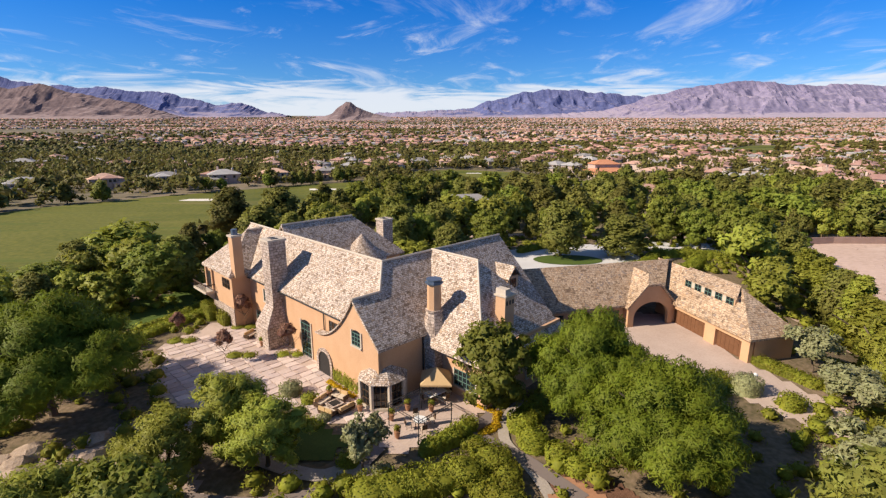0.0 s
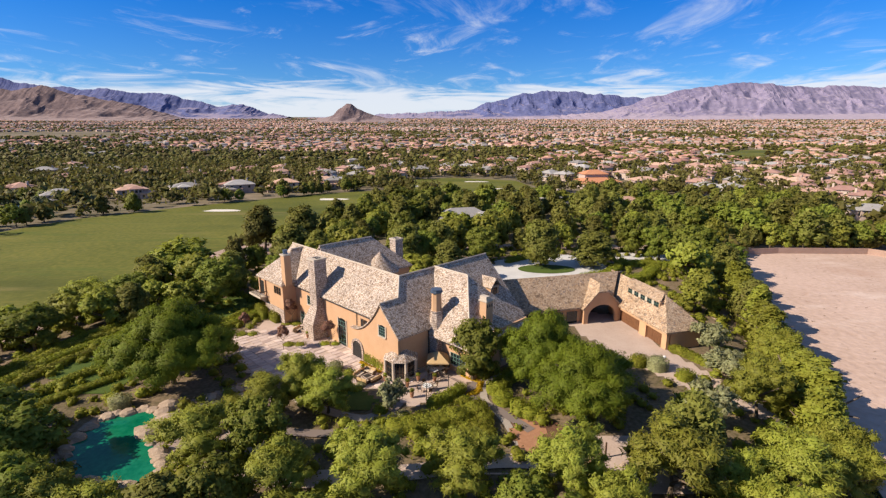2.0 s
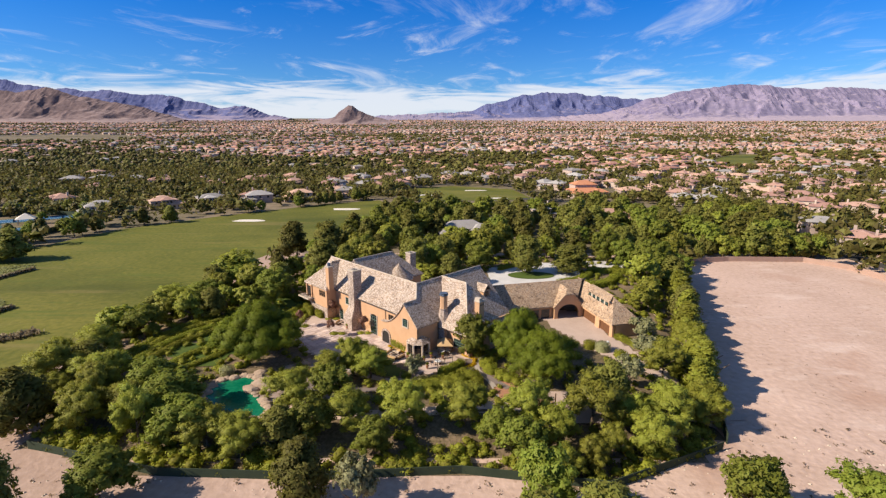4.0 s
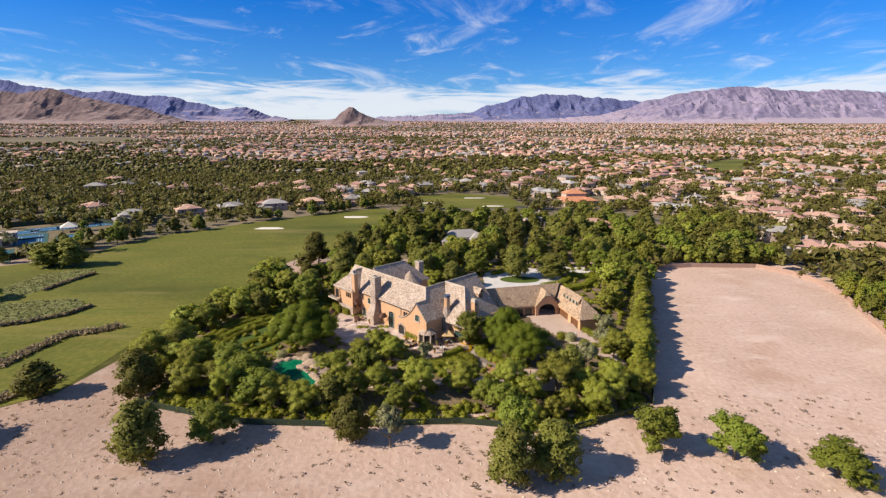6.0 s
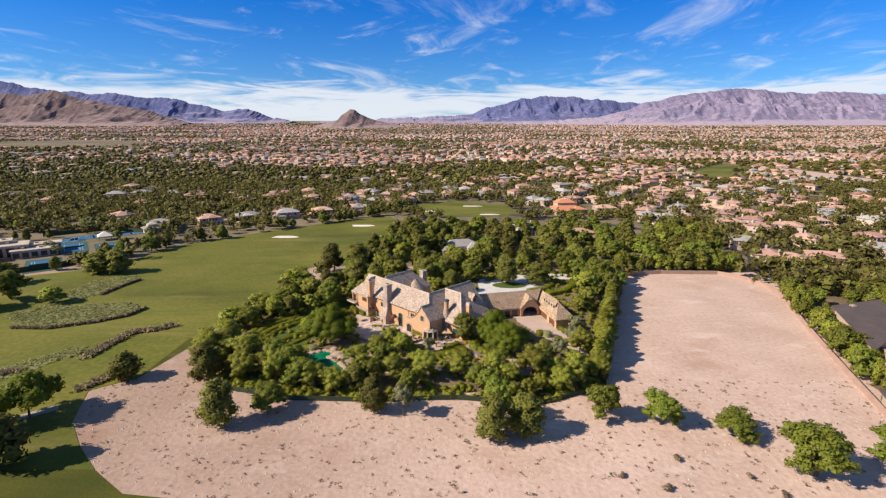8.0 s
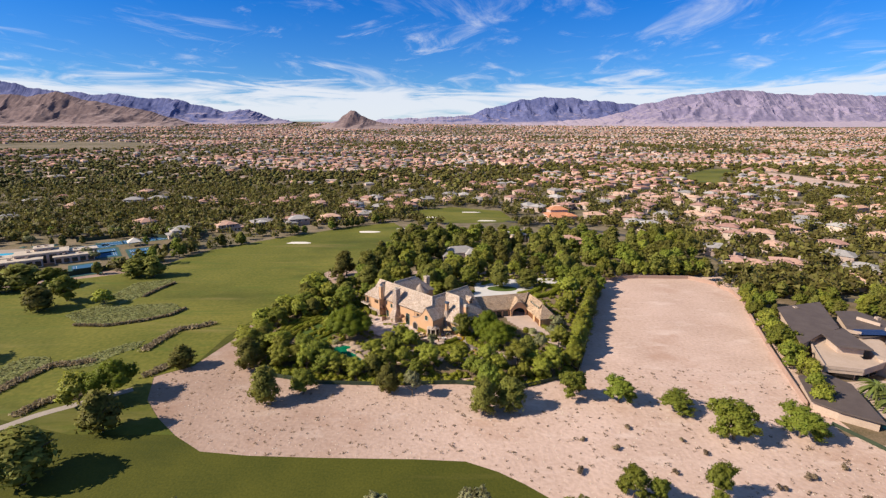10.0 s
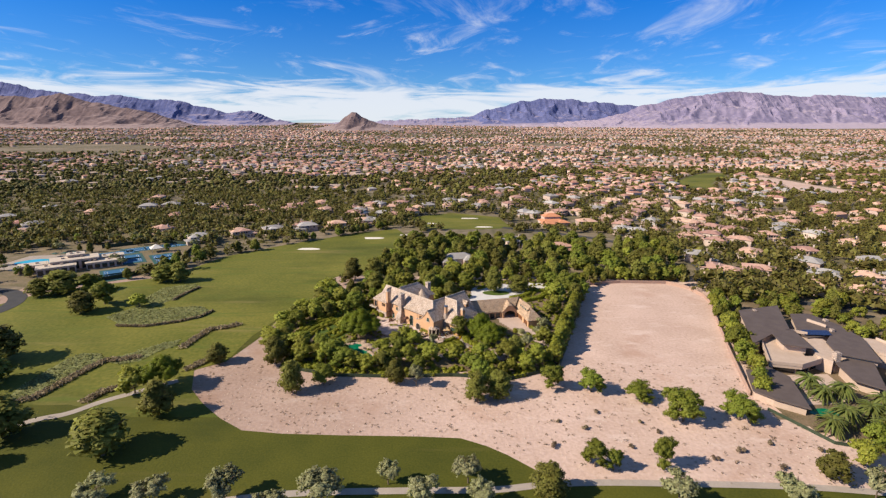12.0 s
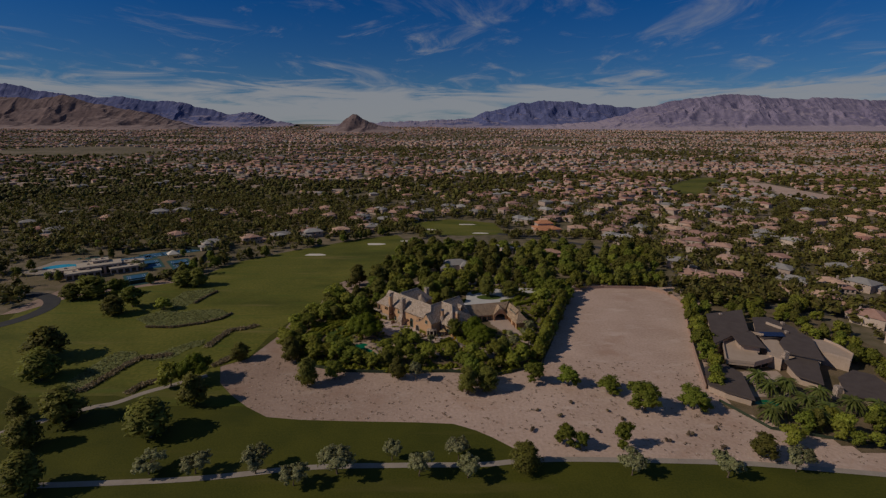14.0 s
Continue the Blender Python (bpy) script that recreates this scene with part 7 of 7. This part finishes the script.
def parapet(p, q, z, h=1.0):
    b = Builder()
    d_ = Vector((q[0] - p[0], q[1] - p[1], 0))
    s = Vector((-d_.y, d_.x, 0)).normalized() * 0.22
    b.slab([(p[0] - s.x, p[1] - s.y, z + h), (q[0] - s.x, q[1] - s.y, z + h), (q[0] + s.x, q[1] + s.y, z + h), (p[0] + s.x, p[1] + s.y, z + h)], h + 0.3)
    link("parapet", b, PALE_RENDER, grey)


roof_block([(151.5, 75), (175.6, 81), (162, 51.5), (150.3, 46), (136, 36.5)], 7.9, 0.8)
roof_block([(177, 73), (186.5, 73), (191.3, 58), (188.2, 49.7), (177, 46), (165.5, 43.8), (164.5, 50.5), (167.9, 55)], 6.9, 0.5)
roof_block([(176.6, 45.4), (189.3, 49.4), (189.2, 41.9), (178.5, 19.5), (166, 27.4), (169.8, 38.7)], 7.0, 0.7)
roof_block([(148.8, 44.3), (161.4, 49), (156.6, 28.6), (145.9, 32.5)], 8.7, 0.4, 4.6, 0.72)
roof_block([(161.4, 22), (170, 26), (177, 21.4), (164.2, 0.2), (157.7, 7.7)], 5.0, 0.6, -0.4, 0.78)
roof_block([(121.4, 17.3), (131.8, 19.8), (135.3, 11.3), (127.6, -11.2), (119.1, -4.5), (114.7, 1.5)], 4.0, 0.6)
roof_block([(176.2, 8), (188.3, 14.7), (194, 10), (192, -6), (182, -12), (168.4, -7)], 4.0, 0.6)
DECK = [(148.9, 53.8), (154.6, 52.7), (157, 46), (156, 36), (153.4, 28.4), (158.8, 28.5), (157.5, 24.4), (152.4, 22.1), (145.5, 19), (133.9, 21.9)]
deck = prism_wall(DECK, 3.3, 4.9, name="deck_block")
prism_wall([(149, 52), (156, 46), (156, 30), (157, 26), (145, 21.5), (136.5, 24)], -0.4, 3.3, name="lower_wall")
for p, q in zip([DECK[0], DECK[9], DECK[8], DECK[7], DECK[6]], [DECK[9], DECK[8], DECK[7], DECK[6], DECK[5]]):
    parapet(p, q, 4.9)
for p, q in (((136.9, 23.8), (144.6, 21.4)), ((145.4, 21.6), (152, 23.9)), ((153, 24.3), (156.6, 25.9))):
    o_ = Vector((q[1] - p[1], p[0] - q[0], 0)).normalized() * 0.12
    b = Builder()
    m0, m1 = Vector((*p, 0)) + o_, Vector((*q, 0)) + o_
    b.slab([(m0.x, m0.y, 0.4), (m1.x, m1.y, 0.4), (m1.x, m1.y, 3.0), (m0.x, m0.y, 3.0)], 0.1, -o_.normalized())
    link("window_band", b, GLASS, grey)
prism_wall([(165.3, 45.2), (172.2, 44), (171.7, 36.7), (159.8, 21.2), (157.1, 26.4)][::-1], -0.4, 6.0, name="stair_block")
prism_wall([(185.2, 28.6), (191.9, 20.7), (197.7, 26.7), (198.5, 36.2), (197, 44.1), (191, 46.4)], -0.4, 5.8, name="roof_terrace")
for p, q in (((185.2, 28.6), (191.9, 20.7)), ((191.9, 20.7), (197.7, 26.7)), ((197.7, 26.7), (198.5, 36.2)), ((198.5, 36.2), (197, 44.1))):
    parapet(p, q, 5.8)
for p, q in (((157.4, 41), (161.5, 49.6)), ((161.5, 49.6), (166.5, 46)), ((178.5, 63), (182, 55))):
    parapet(p, q, 7.4, 1.0)
prism_wall([(128, -3), (136, 13), (140, 20), (158, 21), (156, 6), (148, -2)], -0.3, 0.35, PAVING, "garden_terrace")
for i in range(6):
    for j in range(3):
        b = Builder()
        b.box(0, 1.95, 0, 1.7, 0, 0.1)
        ob = link("solar_panel", b, SOLAR, grey, "blue solar panel")
        ob.matrix_world = pose(165.4 + 2.0 * i + 0.75 * j, 45.6 + 1.9 * j - 0.1 * i, 7.35, 2, 0, -4)
for x, y, w, h in ((161.8, 22.4, 2.0, 9.0), (158.4, 73, 1.6, 8.9), (187, 62, 1.6, 8.2), (181, 50, 1.4, 8.0), (166, -5, 2.2, 6.0)):
    b = Builder()
    b.box(x, x + w, y, y + w * 1.2, -0.4, h)
    link("chimney", b, STONE, grey)
b = Builder()
b.poly([(135 + 5 * math.cos(t), -8 + 3 * math.sin(t) * (1 + 0.3 * math.cos(t)), 0.2) for t in [2 * math.pi * i / 20 for i in range(20)]])
tagged(link("pool", b, WATER), "green swimming pool behind the modern house", "pool", kind="structure")
draped("modern_house_garden", GREYLOT, BED, "planted garden round the modern house", 0.04, 4.0)


def palm(x, y, h):
    e = thing("palm_tree", "date palm with a full green crown", "palm tree", pose(x, y, ground_at(x, y)), "palms by the modern house")
    b = Builder()
    b.tube((0, 0, -0.3), (0.1, 0, h), 0.32, 0.24, 8)
    link("trunk", b, BARK, e)
    r = random.Random(int(x * 13 + y))
    v, f = [], []
    for i in range(84):
        a, up = r.uniform(0, 6.283), r.uniform(-0.35, 1.15)
        ln = r.uniform(4.2, 6.0)
        prev = None
        for s in range(6):
            k = s / 5
            q = ln * k * math.cos(up * (1 - k * 0.4))
            z = h + ln * (math.sin(up) * k - 0.75 * k * k)
            wd = 0.42 * math.sin(math.pi * (0.12 + 0.86 * k)) + 0.03
            c, d_ = Vector((math.cos(a) * q + 0.1, math.sin(a) * q, z)), Vector((-math.sin(a), math.cos(a), 0)) * wd
            n = len(v)
            v += [tuple(c - d_ + Vector((0, 0, -0.12))), tuple(c), tuple(c + d_ + Vector((0, 0, -0.12)))]
            if prev is not None:
                f += [(prev, prev + 1, n + 1, n), (prev + 1, prev + 2, n + 2, n + 1)]
            prev = n
    me = bpy.data.meshes.new("crown")
    me.from_pydata(v, [], f)
    me.materials.append(LEAF["palm"])
    link("crown", me, None, e)


for x, y, h in [(140.5, 8, 5.5), (148.5, 1.5, 5.5), (136.2, -15.5, 6), (146.3, -13.5, 6), (156.1, -7.2, 6), (151, -20, 6), (163, -16, 6.5), (172, -18, 6), (128, -20, 5), (143, -24, 6), (178, -24, 6), (141, 1, 4.5)]:
    palm(x, y, h)
for i in range(260):
    x, y = rnd.uniform(112, 232), rnd.uniform(-38, 125)
    if inside(x, y, GREYLOT) and not (116 < x < 201 and -16 < y < 84 and not (x < 146 and y > 52) and not (x < 132 and y > 24)):
        tree(rnd.choice(["gum", "broad", "pine"]), x, y, rnd.uniform(6, 10), None, "trees round the modern house")

# ---- club house with pool and tennis courts ----
region("club_grounds", CLUB, CLUB_GROUND, "brown planted grounds of the club house", 0.09, "ground")
region("club_terrace", [(-332, 178), (-300, 168), (-280, 160), (-262, 178), (-270, 196), (-300, 220), (-332, 214)], PATHC, "paved pool terrace of the club", 0.13, "terrace")
club = thing("club_house", "low pale flat-roofed club house", "club house", pose(-268, 180, 0, 0, 0, 37))
for x0, x1, y0, y1, z in ((-24, -2, -12, 0, 5.0), (-16, 12, -4, 10, 7.0), (4, 26, -10, -1, 4.5), (-6, 4, 4, 13, 9.0), (-34, -18, 0, 10, 5.5), (12, 28, 1, 9, 5.5)):
    b = Builder()
    b.box(x0, x1, y0, y1, -0.3, z)
    wl_ = link("wall", b, CITY_WALL, club)
    b = Builder()
    b.box(x0 - 0.6, x1 + 0.6, y0 - 0.6, y1 + 0.6, z, z + 0.5)
    b.box(x0 + 0.4, x1 - 0.4, y0 + 0.4, y1 - 0.4, z + 0.5, z + 0.56)
    link("roof", b, TRIM, club)
    for k in range(2):
        b = Builder()
        xx, yy = x0 + (x1 - x0) * (0.25 + 0.4 * k), y0 + (y1 - y0) * 0.5
        b.box(xx - 0.9, xx + 0.9, yy - 0.7, yy + 0.7, z + 0.5, z + 1.5)
        link("roof_unit", b, PALE_RENDER, club)
    for k in range(5):
        b = Builder()
        xx = x0 + (x1 - x0) * (k + 0.15) / 5
        b.box(xx, xx + (x1 - x0) * 0.14, y0 - 0.06, y0 + 0.06, 0.6, z - 1.0)
        link("window", b, GLASS, wl_)
b = Builder()
b.prism([(11 * math.cos(t) * (1 + 0.15 * math.cos(2 * t)), 8 * math.sin(t)) for t in [2 * math.pi * i / 24 for i in range(24)]], -0.2, 0.2)
ob = link("club_pool", b, POOL, None, "", pose(-314, 196, 0.05, 0, 0, 20))
tagged(ob, "bright blue swimming pool of the club", "pool", kind="structure")
for x, y, a in ((-270, 222, -52), (-256, 240, -52), (-231, 163, 37), (-222, 208, 37), (-238, 254, -52), (-246, 206, 37)):
    e = thing("tennis_court", "blue tennis court with a green surround", "tennis court", pose(x, y, 0, 0, 0, a), "tennis courts")
    b = Builder()
    b.box(-8.5, 8.5, -17, 17, 0.1, 0.18)
    link("surround", b, COURT_RIM, e)
    b = Builder()
    b.box(-6.5, 6.5, -13.5, 13.5, 0.18, 0.24)
    link("playing_surface", b, COURT, e)
    for lx in (-5.5, -4.1, 4.1, 5.5):
        b = Builder()
        b.box(lx - 0.06, lx + 0.06, -12, 12, 0.24, 0.255)
        link("line", b, WHITE, e)
    b = Builder()
    b.box(-6.3, 6.3, -0.05, 0.05, 0.24, 1.1)
    link("net", b, FENCE, e)
pav = thing("court_pavilion", "tan pyramid canopy on posts between the tennis courts", "pavilion", pose(-240, 230, 0.1, 0, 0, 37))
for sx_ in (-3.6, 3.6):
    for sy_ in (-3.6, 3.6):
        b = Builder()
        b.box(sx_ - 0.2, sx_ + 0.2, sy_ - 0.2, sy_ + 0.2, 0, 3.4)
        link("post", b, TRIM, pav)
b = Builder()
P = [(-4.6, -4.6, 3.3), (4.6, -4.6, 3.3), (4.6, 4.6, 3.3), (-4.6, 4.6, 3.3)]
for i in range(4):
    b.poly([P[i], P[(i + 1) % 4], (0, 0, 6.4)])
b.poly(P[::-1])
link("canopy", b, SAND, pav)
wall_run("court_fence", [(-292, 240), (-262, 266), (-218, 252), (-206, 206), (-218, 158), (-236, 143)], 3.0, 0.1, FENCE, "dark green tennis court fence", "fence")
for x, y in ((-304, 214), (-298, 216), (-292, 218), (-310, 212)):
    e = thing("pool_umbrella", "green square umbrella by the club pool", "parasol", pose(x, y, 0.1), "umbrellas by the club pool")
    b = Builder()
    b.tube((0, 0, 0), (0, 0, 3.2), 0.06, 0.06, 5)
    link("pole", b, DARK, e)
    b = Builder()
    P = [(-2.2, -2.2, 2.6), (2.2, -2.2, 2.6), (2.2, 2.2, 2.6), (-2.2, 2.2, 2.6)]
    for i in range(4):
        b.poly([P[i], P[(i + 1) % 4], (0, 0, 3.5)])
    link("canopy", b, COURT_RIM, e)
for x, y in [(-262, 150), (-252, 146), (-244, 140), (-215, 152), (-210, 166), (-206, 180), (-202, 194), (-204, 208), (-202, 220), (-206, 232), (-285, 156), (-296, 160), (-316, 172), (-326, 168), (-330, 186), (-292, 226), (-284, 236), (-305, 232), (-318, 228), (-328, 236), (-250, 192), (-240, 186), (-232, 232), (-214, 242), (-196, 168), (-198, 182)]:
    tree(rnd.choice(["pine", "broad", "olive"]), x, y, rnd.uniform(6, 10.5), None, "trees round the club house")
for k in range(40):
    x, y = rnd.uniform(-335, -200), rnd.uniform(262, 276)
    tree(rnd.choice(["broad", "olive"]), x, y, rnd.uniform(6, 10), None, "trees round the club house")
ribbon("club_road", [(-330, 120), (-290, 128), (-262, 118), (-250, 96), (-258, 70), (-290, 55), (-330, 52)], 9, ASPHALT, "dark asphalt club road", 0.2, "road")
ribbon("town_road", [(60, 340), (130, 296), (178, 240), (190, 190), (172, 150), (190, 120), (260, 90), (330, 60)], 8, ASPHALT, "dark asphalt street east of the lot", 0.12, "road")
def parked_car(x, y, a, paint, label):
    e = thing("parked_car", label, "car", pose(x, y, 0.12, 0, 0, a), "cars parked behind the lot")
    b = Builder()
    side = [(-2.2, 0.35), (-2.2, 0.85), (-1.7, 0.95), (-1.1, 1.45), (0.5, 1.45), (1.2, 0.98), (2.1, 0.82), (2.25, 0.35)]
    b.slab([(u, -0.88, v) for u, v in side][::-1], 1.76, (0, 1, 0))
    link("body", b, paint, e)
    b = Builder()
    glass = [(-1.5, 1.0), (-1.05, 1.38), (0.45, 1.38), (1.0, 1.0)]
    b.slab([(u, -0.9, v) for u, v in glass][::-1], 1.8, (0, 1, 0))
    link("windows", b, GLASS, e)
    for u in (-1.4, 1.4):
        for w in (-0.8, 0.8):
            b = Builder()
            b.tube((u, w - 0.1, 0.32), (u, w + 0.1, 0.32), 0.32, 0.32, 12)
            link("wheel", b, DARK, e)


for x, y, a, paint, label in ((171, 131, 62, COURT, "blue parked car on the street"), (188, 186, 80, WHITE, "white parked car on the street"), (-214, 322, 28, WHITE, "white parked car by the trees")):
    parked_car(x, y, a, paint, label)
ribbon("fairway_road", [(-330, 262), (-250, 300), (-170, 345), (-80, 385), (0, 445), (90, 470), (220, 450), (330, 470)], 8, ASPHALT, "dark asphalt street beyond the fairway", 0.12, "road")
